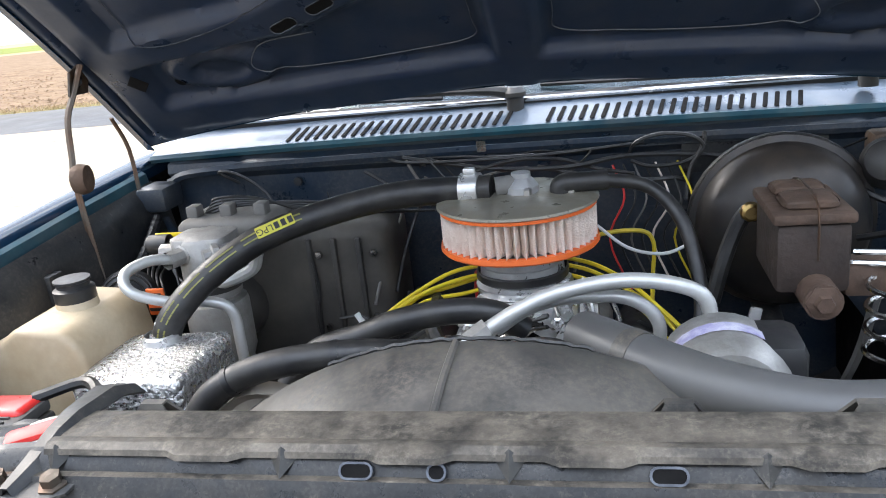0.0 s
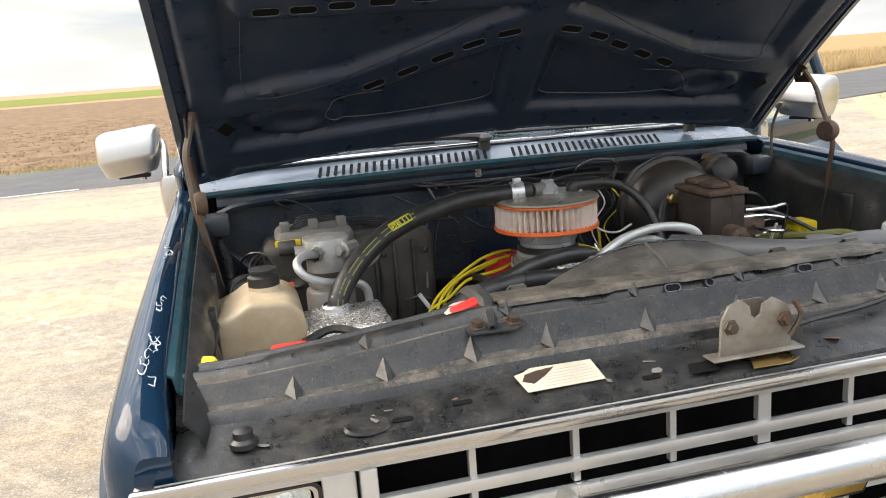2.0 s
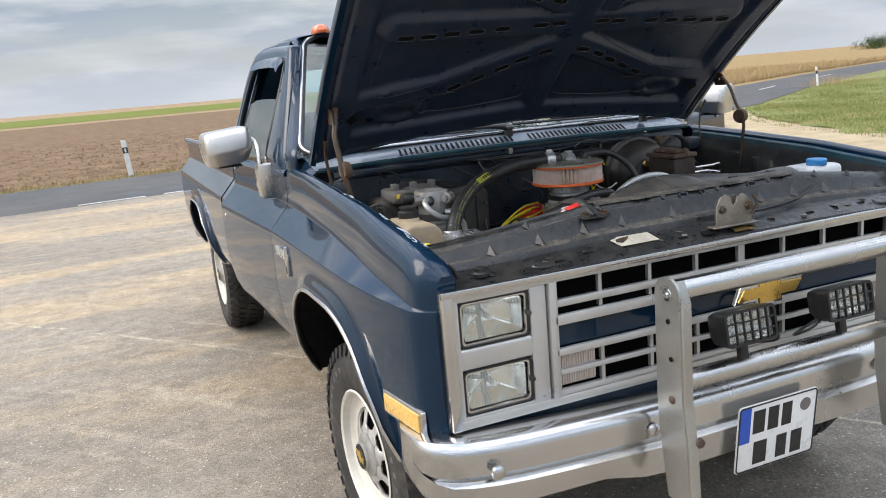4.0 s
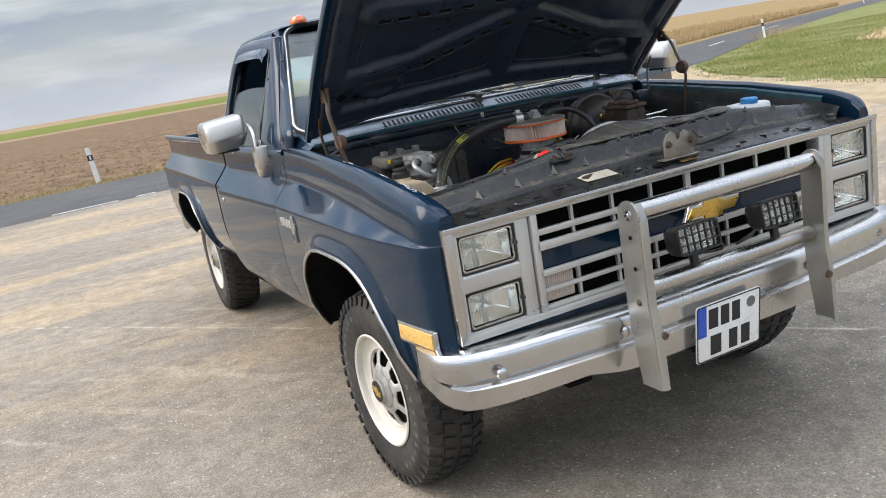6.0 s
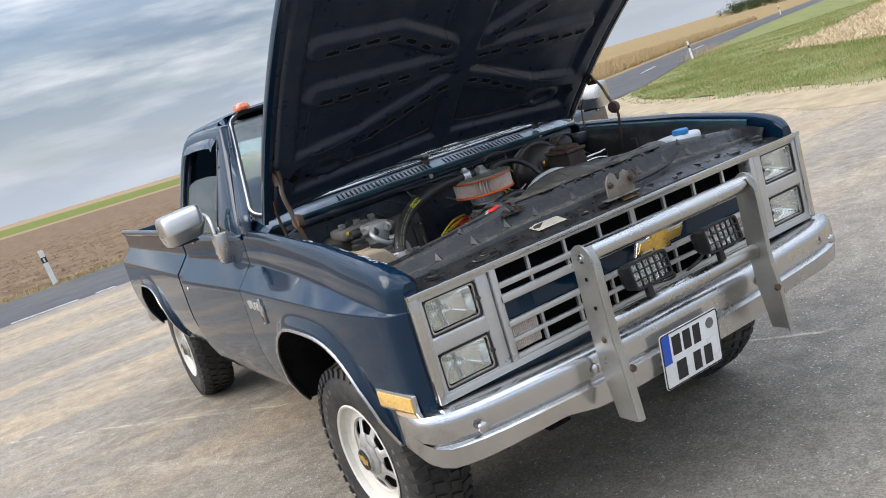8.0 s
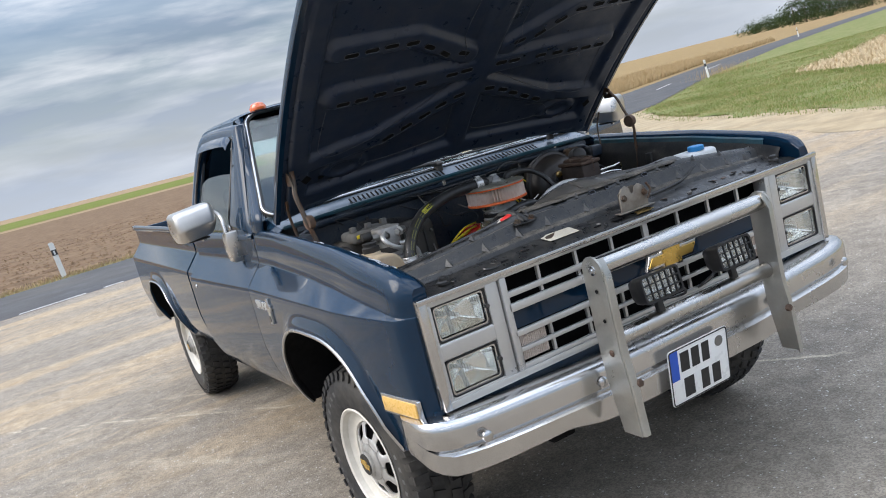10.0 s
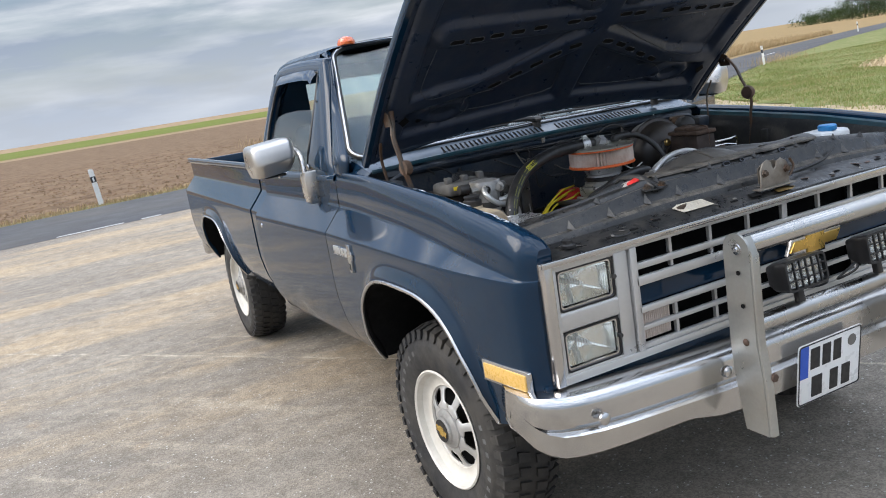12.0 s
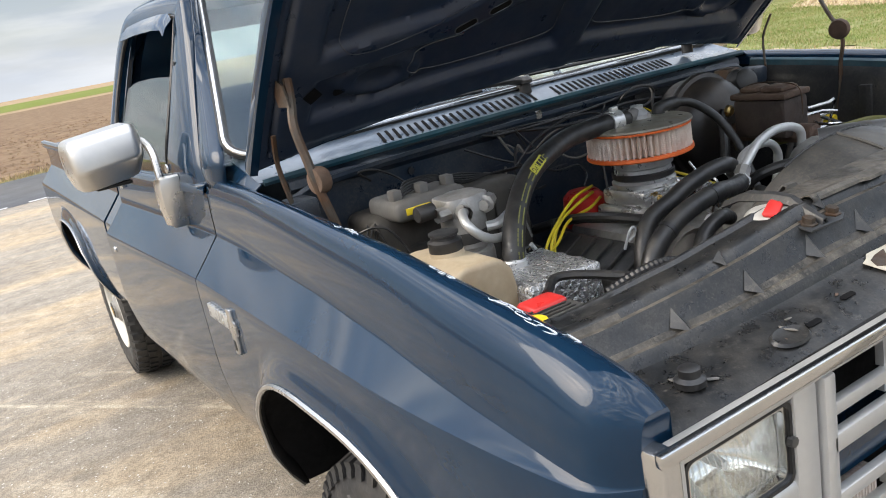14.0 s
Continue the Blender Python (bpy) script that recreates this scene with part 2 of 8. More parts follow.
PLASTIC = surface("black_plastic", (0.02, 0.02, 0.021), 0.45, 0, (0.045, 0.043, 0.04), 0.5, 12, dust=(0.16, 0.14, 0.115), dust_amount=0.3, bump=0.04)
GREY_PL = surface("grey_plastic", (0.16, 0.155, 0.145), 0.6, 0, (0.09, 0.085, 0.078), 0.6, 10, dust=(0.22, 0.19, 0.15), dust_amount=0.4, bump=0.06)
TANK = surface("yellowed_plastic_tank", (0.54, 0.44, 0.30), 0.42, 0, (0.36, 0.26, 0.15), 0.8, 6, dust=(0.28, 0.2, 0.12), dust_amount=0.4, dust_scale=9)
WHITE_PL = surface("white_plastic_tank", (0.74, 0.75, 0.74), 0.4, 0, (0.6, 0.6, 0.58), 0.4, 8)
RED = surface("red_plastic", (0.72, 0.04, 0.035), 0.35, 0, (0.5, 0.025, 0.02), 0.4, 12)
ORANGE = surface("orange_rubber", (0.85, 0.16, 0.03), 0.45, 0, (0.6, 0.1, 0.02), 0.4, 12)
TAG_Y = surface("dull_yellow_tag", (0.50, 0.46, 0.05), 0.5, 0, None, 0.4, 30)
YELLOW = surface("yellow_plastic", (0.85, 0.62, 0.03), 0.4, 0, (0.6, 0.4, 0.02), 0.4, 10)
BLUE_PL = surface("blue_plastic_cap", (0.05, 0.30, 0.66), 0.4, 0, None, 0.3, 10)
PAPER = surface("pleated_cotton_gauze", (0.86, 0.75, 0.66), 0.85, 0, (0.64, 0.48, 0.38), 0.6, 40, bump=0.3, bump_scale=300)
LABEL = surface("aged_paper_label", (0.50, 0.46, 0.37), 0.7, 0, (0.42, 0.36, 0.27), 0.7, 30)
RUST = surface("rusty_brown_iron", (0.15, 0.095, 0.068), 0.75, 0.3, (0.045, 0.032, 0.026), 0.7, 14, dust=(0.2, 0.13, 0.08), dust_amount=0.3, bump=0.25, bump_scale=90)
RUSTY = surface("worn_rusty_steel", (0.085, 0.072, 0.058), 0.55, 0.6, (0.12, 0.055, 0.025), 0.9, 12, bump=0.15, bump_scale=70)
BRASS = surface("brass_fitting", (0.55, 0.38, 0.15), 0.35, 1.0, None, 0.5, 20)
GOLD = surface("gold_emblem", (0.72, 0.47, 0.12), 0.3, 0.7, (0.5, 0.32, 0.08), 0.5, 12)
AMBER = surface("amber_lens", (0.74, 0.45, 0.12), 0.3, 0, (0.62, 0.36, 0.08), 0.5, 40, coat=0.6, bump=0.2, bump_scale=150)
SIGNAL = surface("frosted_signal_lens", (0.60, 0.51, 0.44), 0.25, 0, (0.44, 0.36, 0.30), 0.6, 30, coat=0.6, stretch=(4, 1, 0.3))
ORANGE_LENS = surface("orange_lamp_lens", (0.70, 0.13, 0.02), 0.2, 0, None, 0.3, 20, coat=0.8)
REFLECTOR = surface("lamp_reflector", (0.86, 0.86, 0.82), 0.10, 0.95, (0.8, 0.8, 0.78), 0.4, 60, rough_var=0.08)
MIRROR = surface("mirror_glass", (0.85, 0.86, 0.86), 0.03, 1.0, None, 0.05, 10, rough_var=0.01)
MATTE_ALU = surface("matte_aluminium_pipe", (0.60, 0.60, 0.58), 0.45, 0.55, (0.42, 0.41, 0.39), 0.5, 14, rough_var=0.08)
DUSTY = grime(surface("caked_dust_on_black", (0.035, 0.032, 0.028), 0.5, 0.0, (0.15, 0.13, 0.105), 0.8, 22, bump=0.15, bump_scale=60, spec=0.3), (0.30, 0.265, 0.21), 140, 0.55, 0.46, 0.72, 20)
WORN_GLINT = surface("worn_and_glinting_edge", (0.10, 0.11, 0.13), 0.4, 0.2, (0.03, 0.035, 0.045), 0.9, 60)
LENS = clear("ribbed_lamp_glass", (0.98, 0.98, 0.96), 0.03, 1.0, 0.05, haze=0.05)
LENS_WHITE = clear("whitened_lamp_glass", (0.97, 0.97, 0.95), 0.12, 1.0, 0.08, haze=0.16)
GLASS = clear("window_glass", (0.84, 0.91, 0.90), 0.01, 0.95, 0.06)
INTERIOR = surface("dark_interior_vinyl", (0.02, 0.021, 0.025), 0.7, 0, None, 0.4, 8)
SEAT = surface("grey_blue_seat_cloth", (0.09, 0.11, 0.14), 0.9, 0, None, 0.5, 20, bump=0.2)
PLATE_W = surface("white_plate_sheet", (0.80, 0.80, 0.78), 0.35, 0, (0.68, 0.67, 0.64), 0.3, 12)
INK = surface("black_print", (0.015, 0.015, 0.016), 0.5, 0, None, 0.2, 20)
BLUE_PRINT = surface("blue_print", (0.02, 0.09, 0.48), 0.4, 0, None, 0.2, 20)
CHIPPED = surface("bare_primer_chip", (0.56, 0.60, 0.64), 0.6, 0, (0.4, 0.45, 0.5), 0.5, 40)
WIRE_Y = surface("yellow_wire", (0.80, 0.62, 0.03), 0.45, 0, (0.5, 0.38, 0.03), 0.4, 20)
LPG_TAPE = surface("yellow_hose_print", (0.20, 0.19, 0.045), 0.55, 0, None, 0.4, 30)

# ---- geometry helpers ----


def part(name, bm, material, parent, label="", sharp=35):
    """Links a bmesh as one mesh object under a thing or a part."""
    bmesh.ops.recalc_face_normals(bm, faces=bm.faces)
    me = bpy.data.meshes.new(name)
    bm.to_mesh(me)
    bm.free()
    for mt in (material if isinstance(material, (list, tuple)) else [material]):
        me.materials.append(mt)
    me.polygons.foreach_set("use_smooth", [True] * len(me.polygons))
    if sharp:
        me.set_sharp_from_angle(angle=radians(sharp))
    ob = new(name, me)
    if parent is not None:
        ob.parent = parent
    if label:
        ob["label"] = label
    return ob


def thing(name, label, category, at=(0, 0, 0), group="", kind=""):
    ob = new(name)
    ob.location = at
    ob.empty_display_size = 0.1
    return tagged(ob, label, category, group, kind)


def box(bm, x0, x1, y0, y1, z0, z1, bevel=0.0, m=None, seg=2, slot=0):
    vs = [bm.verts.new((x, y, z)) for x in (x0, x1) for y in (y0, y1) for z in (z0, z1)]
    fs = [bm.faces.new([vs[i] for i in q]) for q in ((0, 1, 3, 2), (4, 6, 7, 5), (0, 4, 5, 1), (2, 3, 7, 6), (0, 2, 6, 4), (1, 5, 7, 3))]
    for f in fs:
        f.material_index = slot
    if m is not None:
        bmesh.ops.transform(bm, matrix=m, verts=vs)
    if bevel > 0:
        es = list({e for f in fs for e in f.edges})
        bmesh.ops.bevel(bm, geom=es, offset=bevel, segments=seg, affect='EDGES', profile=0.5)
    return bm


def boxm(x0, x1, y0, y1, z0, z1, bevel=0.0, m=None, seg=2):
    return box(bmesh.new(), x0, x1, y0, y1, z0, z1, bevel, m, seg)


def smooth_path(pts, n=6):
    """A smooth curve through the points."""
    p = [Vector(q) for q in pts]
    if len(p) < 3:
        return p
    p = [p[0] * 2 - p[1]] + p + [p[-1] * 2 - p[-2]]
    out = []
    for i in range(1, len(p) - 2):
        for k in range(n):
            t = k / n
            a, b, c, d = p[i - 1], p[i], p[i + 1], p[i + 2]
            out.append(0.5 * (2 * b + (c - a) * t + (2 * a - 5 * b + 4 * c - d) * t * t + (3 * b - a - 3 * c + d) * t ** 3))
    out.append(p[-2])
    return out


def tube(bm, pts, r, seg=10, n=6, cap=True, slot=0, flat=1.0, rib=0.0):
    """A round tube of radius r (a number or a list by point) along a smooth path."""
    path = smooth_path(pts, n)
    rings = []
    up = None
    for i, p in enumerate(path):
        d = (path[min(i + 1, len(path) - 1)] - path[max(i - 1, 0)]).normalized()
        if up is None:
            up = Vector((0, 0, 1)) if abs(d.z) < 0.9 else Vector((0, 1, 0))
        side = d.cross(up).normalized()
        up = side.cross(d).normalized()
        rad = r if not isinstance(r, (list, tuple)) else np.interp(i / (len(path) - 1), np.linspace(0, 1, len(r)), r)
        if rib:
            rad *= 1 + rib * (i % 2)
        rings.append([bm.verts.new(p + (side * math.cos(a) + up * math.sin(a) * flat) * rad) for a in [2 * math.pi * k / seg for k in range(seg)]])
    for a, b in zip(rings, rings[1:]):
        for k in range(seg):
            f = bm.faces.new((a[k], a[(k + 1) % seg], b[(k + 1) % seg], b[k]))
            f.material_index = slot
    if cap:
        bm.faces.new(rings[0][::-1]).material_index = slot
        bm.faces.new(rings[-1]).material_index = slot
    return bm


def tubem(pts, r, seg=10, n=6, **k):
    return tube(bmesh.new(), pts, r, seg, n, **k)


def lathe(bm, profile, m=None, seg=32, slot=0):
    """Turns (radius, height) round the z axis, then places it by m."""
    vs, rings = [], []
    for r, h in profile:
        if r < 1e-6:
            ring = [bm.verts.new((0, 0, h))]
        else:
            ring = [bm.verts.new((r * math.cos(2 * math.pi * k / seg), r * math.sin(2 * math.pi * k / seg), h)) for k in range(seg)]
        rings.append(ring)
        vs += ring
    for a, b in zip(rings, rings[1:]):
        for k in range(seg):
            q = [a[k % len(a)], a[(k + 1) % len(a)], b[(k + 1) % len(b)], b[k % len(b)]]
            q = list(dict.fromkeys(q))
            if len(q) > 2:
                bm.faces.new(q).material_index = slot
    if m is not None:
        bmesh.ops.transform(bm, matrix=m, verts=vs)
    return bm


def lathem(profile, m=None, seg=32):
    return lathe(bmesh.new(), profile, m, seg)


def loft(bm, rows, closed=False, slot=0):
    """A skin over rows of points."""
    g = [[bm.verts.new(p) for p in row] for row in rows]
    for a, b in zip(g, g[1:]):
        k = len(a)
        for i in range(k if closed else k - 1):
            f = bm.faces.new((a[i], a[(i + 1) % k], b[(i + 1) % k], b[i]))
            f.material_index = slot
    return g


def thick(bm, d):
    """Gives an open skin a thickness, inwards along the normals."""
    bmesh.ops.remove_doubles(bm, verts=list(bm.verts), dist=1e-6)
    bmesh.ops.recalc_face_normals(bm, faces=bm.faces)
    return shell(bm, d)


def shell(bm, d, rim=0):
    bm.normal_update()
    faces, edges = list(bm.faces), [e for e in bm.edges if e.is_boundary]
    back = {v: bm.verts.new(v.co - v.normal * d) for v in list(bm.verts)}
    for f in faces:
        g = bm.faces.new([back[v] for v in reversed(f.verts)])
        g.material_index = rim or f.material_index
    for e in edges:
        p, q = e.verts
        e.smooth = e.smooth and not rim
        bm.faces.new((p, q, back[q], back[p])).material_index = rim
    return bm


def plate(bm, outline, t, m=None, bevel=0.0, slot=0):
    """An outline in the xy plane pulled up to the thickness t."""
    a = [bm.verts.new((x, y, 0)) for x, y in outline]
    b = [bm.verts.new((x, y, t)) for x, y in outline]
    k = len(a)
    fs = [bm.faces.new(a[::-1]), bm.faces.new(b)] + [bm.faces.new((a[i], a[(i + 1) % k], b[(i + 1) % k], b[i])) for i in range(k)]
    for f in fs:
        f.material_index = slot
    if m is not None:
        bmesh.ops.transform(bm, matrix=m, verts=a + b)
    if bevel:
        bmesh.ops.bevel(bm, geom=list(fs[1].edges), offset=bevel, segments=2, affect='EDGES', profile=0.5)
    return bm


def platem(outline, t, m=None, bevel=0.0):
    return plate(bmesh.new(), outline, t, m, bevel)


def rounded(w, h, r, n=5):
    """A rounded rectangle round the origin."""
    out = []
    for cx, cy, a0 in ((w / 2 - r, h / 2 - r, 0), (-w / 2 + r, h / 2 - r, 90), (-w / 2 + r, -h / 2 + r, 180), (w / 2 - r, -h / 2 + r, 270)):
        for k in range(n + 1):
            a = radians(a0 + 90 * k / n)
            out.append((cx + r * math.cos(a), cy + r * math.sin(a)))
    return out


def ring_plate(bm, outer, inner, t, m=None, slot=0):
    """A frame between two outlines with the same number of points."""
    k = len(outer)
    vs = [[bm.verts.new((x, y, z)) for x, y in o] for o, z in ((outer, 0), (outer, t), (inner, t), (inner, 0))]
    for a in range(4):
        p, q = vs[a], vs[(a + 1) % 4]
        for i in range(k):
            bm.faces.new((p[i], p[(i + 1) % k], q[(i + 1) % k], q[i])).material_index = slot
    if m is not None:
        bmesh.ops.transform(bm, matrix=m, verts=[v for r in vs for v in r])
    return bm


def lerp(y, ys, vs):
    return float(np.interp(y, ys, vs))


FACE = Matrix(((1, 0, 0, 0), (0, 0, -1, 0), (0, 1, 0, 0), (0, 0, 0, 1)))      # thickness to -y


def at(x, y, z, m=FACE):
    return Matrix.Translation((x, y, z)) @ m

# ---- ground ----

def asphalt():
    """Worn asphalt: binder and chips, field dust drawn out along the traffic, tyre smears and one pale seam."""
    mt = bpy.data.materials.new("dusty_asphalt")
    mt.use_nodes = True
    n, l = mt.node_tree.nodes, mt.node_tree.links
    b = n["Principled BSDF"]
    co = n.new("ShaderNodeTexCoord").outputs["Object"]
    sep = n.new("ShaderNodeSeparateXYZ")
    l.new(co, sep.inputs[0])

    def field(scale, lo, hi, stretch=(1, 1, 1), angle=0.0, detail=8.0, rough=0.62, off=0.0):
        mp = n.new("ShaderNodeMapping")
        mp.inputs["Scale"].default_value, mp.inputs["Rotation"].default_value, mp.inputs["Location"].default_value = stretch, (0, 0, radians(angle)), (off, off, 0)
        mp.vector_type = 'TEXTURE' if angle else 'POINT'
        if angle:
            mp.inputs["Scale"].default_value = tuple(1 / q for q in stretch)
        l.new(co, mp.inputs["Vector"])
        t = n.new("ShaderNodeTexNoise")
        t.inputs["Scale"].default_value, t.inputs["Detail"].default_value, t.inputs["Roughness"].default_value = scale, detail, rough
        l.new(mp.outputs[0], t.inputs["Vector"])
        return ramp(t.outputs["Fac"], lo, hi)

    def ramp(x, lo, hi, a=0.0, c=1.0):
        r = n.new("ShaderNodeMapRange")
        r.interpolation_type = 'SMOOTHSTEP'
        for q, v in zip((1, 2, 3, 4), (lo, hi, a, c)):
            r.inputs[q].default_value = v
        l.new(x, r.inputs[0])
        return r.outputs[0]

    def calc(op, x, y):
        k = n.new("ShaderNodeMath")
        k.operation = op
        for q, v in ((0, x), (1, y)):
            if isinstance(v, (int, float)):
                k.inputs[q].default_value = v
            else:
                l.new(v, k.inputs[q])
        return k.outputs[0]

    def lay(under, colour, fac, blend='MIX'):
        x = n.new("ShaderNodeMix")
        x.data_type, x.blend_type = 'RGBA', blend
        if isinstance(fac, float):
            x.inputs[0].default_value = fac
        else:
            l.new(fac, x.inputs[0])
        for q, v in ((6, under), (7, colour)):
            if isinstance(v, tuple):
                x.inputs[q].default_value = (*v, 1)
            else:
                l.new(v, x.inputs[q])
        return x.outputs[2]

    px, py = sep.outputs[0], sep.outputs[1]
    col = lay((0.235, 0.203, 0.163), (0.296, 0.256, 0.204), field(0.55, 0.36, 0.66))
    col = lay(col, (0.145, 0.130, 0.114), calc('MULTIPLY', field(1.0, 0.52, 0.72, (0.35, 1.1, 1), 6.0, off=7.0), 0.45))
    far = ramp(py, 0.4, 4.4, 0.0, 1.0)
    side = ramp(px, 2.2, 6.0, 0.0, 0.8)
    region = calc('MAXIMUM', far, side)
    # broad sandy bands along the traffic, then thin smears on top
    band = calc('MULTIPLY', field(1.0, 0.44, 0.62, (0.15, 0.62, 1), 4.0, 10.0, 0.70), region)
    col = lay(col, (0.45, 0.335, 0.205), calc('MULTIPLY', band, 0.78))
    thin = calc('MULTIPLY', field(1.0, 0.54, 0.68, (0.32, 3.2, 1), -3.0, 10.0, 0.72, 3.0), region)
    col = lay(col, (0.46, 0.365, 0.25), calc('MULTIPLY', thin, 0.5))
    near = calc('MULTIPLY', ramp(py, 1.0, 2.6), ramp(py, 7.5, 5.0))
    smear = calc('MULTIPLY', field(1.0, 0.52, 0.66, (0.35, 2.6, 1), -50.0, 10.0, 0.75, 5.0), near)
    col = lay(col, (0.46, 0.385, 0.285), calc('MULTIPLY', smear, 0.65))
    col = lay(col, (0.40, 0.26, 0.13), calc('MULTIPLY', calc('MULTIPLY', field(1.7, 0.60, 0.70, off=2.0), region), 0.4))
    # the seam between two passes of the paver
    wob = calc('MULTIPLY', calc('SUBTRACT', field(2.5, 0.0, 1.0), 0.5), 0.10)
    d = calc('ABSOLUTE', calc('ADD', calc('ADD', calc('MULTIPLY', px, 0.786), calc('MULTIPLY', py, 0.619)), calc('SUBTRACT', wob, 1.411)), 0.0)
    seam = calc('MULTIPLY', ramp(d, 0.022, 0.004), field(5.0, 0.42, 0.58, off=9.0))
    col = lay(col, (0.52, 0.45, 0.34), calc('MULTIPLY', seam, 0.75))
    # mottling and stone chips
    grey = n.new("ShaderNodeCombineColor")
    tone = ramp(field(7.0, 0.25, 0.75, detail=10.0, rough=0.78), 0.0, 1.0, 0.78, 1.19)
    for q in range(3):
        l.new(tone, grey.inputs[q])
    col = lay(col, grey.outputs[0], 1.0, 'MULTIPLY')
    vo = n.new("ShaderNodeTexVoronoi")
    vo.inputs["Scale"].default_value = 135
    l.new(co, vo.inputs["Vector"])
    chip = n.new("ShaderNodeSeparateColor")
    l.new(vo.outputs["Color"], chip.inputs[0])
    g2 = n.new("ShaderNodeCombineColor")
    tone2 = ramp(chip.outputs[0], 0.05, 0.95, 0.78, 1.22)
    for q in range(3):
        l.new(tone2, g2.inputs[q])
    col = lay(col, g2.outputs[0], 0.9, 'MULTIPLY')
    col = lay(col, (0.60, 0.57, 0.52), calc('MULTIPLY', ramp(chip.outputs[1], 0.985, 0.993), 0.8))
    l.new(col, b.inputs["Base Color"])
    b.inputs["Roughness"].default_value, b.inputs["Specular IOR Level"].default_value = 0.86, 0.3
    bp = n.new("ShaderNodeBump")
    bp.inputs["Strength"].default_value, bp.inputs["Distance"].default_value = 0.40, 0.006
    l.new(calc('ADD', vo.outputs["Distance"], field(40.0, 0.2, 0.8)), bp.inputs["Height"])
    l.new(bp.outputs["Normal"], b.inputs["Normal"])
    return mt


ASPHALT = asphalt()


def add_speckle(m, scale, strength, dark, light):
    """Stone chips in an asphalt surface: single grains lighter or darker than the binder."""
    n, l = m.node_tree.nodes, m.node_tree.links
    b = n["Principled BSDF"]
    src = b.inputs["Base Color"].links[0].from_socket
    vo = n.new("ShaderNodeTexVoronoi")
    vo.inputs["Scale"].default_value = scale
    l.new(n["Texture Coordinate"].outputs["Object"], vo.inputs["Vector"])
    r = n.new("ShaderNodeValToRGB")
    r.color_ramp.elements[0].position, r.color_ramp.elements[0].color = 0.25, (dark, dark, dark, 1)
    r.color_ramp.elements[1].position, r.color_ramp.elements[1].color = 0.8, (light, light, light, 1)
    l.new(vo.outputs["Color"], r.inputs[0])
    x = n.new("ShaderNodeMix")
    x.data_type, x.blend_type = 'RGBA', 'MULTIPLY'
    x.inputs[0].default_value = strength
    l.new(src, x.inputs[6])
    l.new(r.outputs[0], x.inputs[7])
    l.new(x.outputs[2], b.inputs["Base Color"])


ROAD = surface("road_asphalt", (0.085, 0.085, 0.088), 0.85, 0, (0.06, 0.06, 0.062), 0.6, 0.7, bump=0.3, bump_scale=60, dust=(0.2, 0.17, 0.13), dust_amount=0.25, dust_scale=0.4, spec=0.3)
SOIL = surface("ploughed_soil", (0.200, 0.130, 0.078), 0.95, 0, (0.10, 0.064, 0.038), 0.9, 2.4, bump=0.9, bump_scale=12, dust=(0.30, 0.215, 0.135), dust_amount=0.45, dust_scale=0.8, spec=0.1)
PALE_SOIL = surface("pale_harrowed_soil", (0.33, 0.235, 0.14), 0.95, 0, (0.24, 0.17, 0.10), 0.6, 0.3, bump=0.4, bump_scale=5, spec=0.1)
SAND = surface("pale_sandy_verge", (0.44, 0.345, 0.22), 0.95, 0, (0.27, 0.215, 0.14), 0.85, 2.2, bump=0.9, bump_scale=45, spec=0.1, dust=(0.50, 0.42, 0.29), dust_amount=0.5, dust_scale=0.7)
GRASS = surface("dry_grass_ground", (0.15, 0.185, 0.055), 0.9, 0, (0.28, 0.25, 0.12), 0.8, 1.1, bump=0.8, bump_scale=40, spec=0.1, dust=(0.30, 0.26, 0.14), dust_amount=0.35, dust_scale=0.5, stretch=(1, 1.6, 1))
GREEN = surface("young_green_crop", (0.165, 0.18, 0.04), 0.9, 0, (0.11, 0.15, 0.02), 0.6, 0.08, spec=0.1, stretch=(0.3, 1, 1))
GOLDEN = surface("golden_dry_crop", (0.31, 0.215, 0.10), 0.95, 0, (0.22, 0.155, 0.075), 0.8, 0.5, bump=1.0, bump_scale=6, spec=0.1, dust=(0.38, 0.275, 0.14), dust_amount=0.5, dust_scale=1.6)
BLADE = surface("grass_blade", (0.19, 0.245, 0.065), 0.7, 0, (0.34, 0.31, 0.13), 0.85, 0.9, spec=0.2, dust=(0.10, 0.15, 0.03), dust_amount=0.6, dust_scale=0.5)
STRAW = surface("straw_stalk", (0.46, 0.345, 0.19), 0.8, 0, (0.34, 0.245, 0.125), 0.7, 4.0, spec=0.2)
CHAFF = surface("bleached_maize_straw", (0.62, 0.51, 0.34), 0.8, 0, (0.42, 0.32, 0.18), 0.7, 5.0, spec=0.2)
LINE = surface("worn_road_marking", (0.70, 0.69, 0.66), 0.8, 0, (0.35, 0.34, 0.32), 0.8, 9, spec=0.2)
LEAF = surface("far_tree_leaves", (0.055, 0.085, 0.025), 0.8, 0, (0.035, 0.055, 0.018), 0.8, 0.5, spec=0.2)
BARK = surface("tree_bark", (0.12, 0.09, 0.065), 0.9, 0, None, 0.6, 6, bump=0.4)
POST_W = surface("white_post_plastic", (0.78, 0.77, 0.73), 0.5, 0, (0.6, 0.58, 0.53), 0.5, 6)


def flat(name, pts, z, material, label, category):
    bm = bmesh.new()
    bm.faces.new([bm.verts.new((x, y, z)) for x, y in pts])
    ob = part(name, bm, material, None)
    return tagged(ob, label, category, kind="structure")


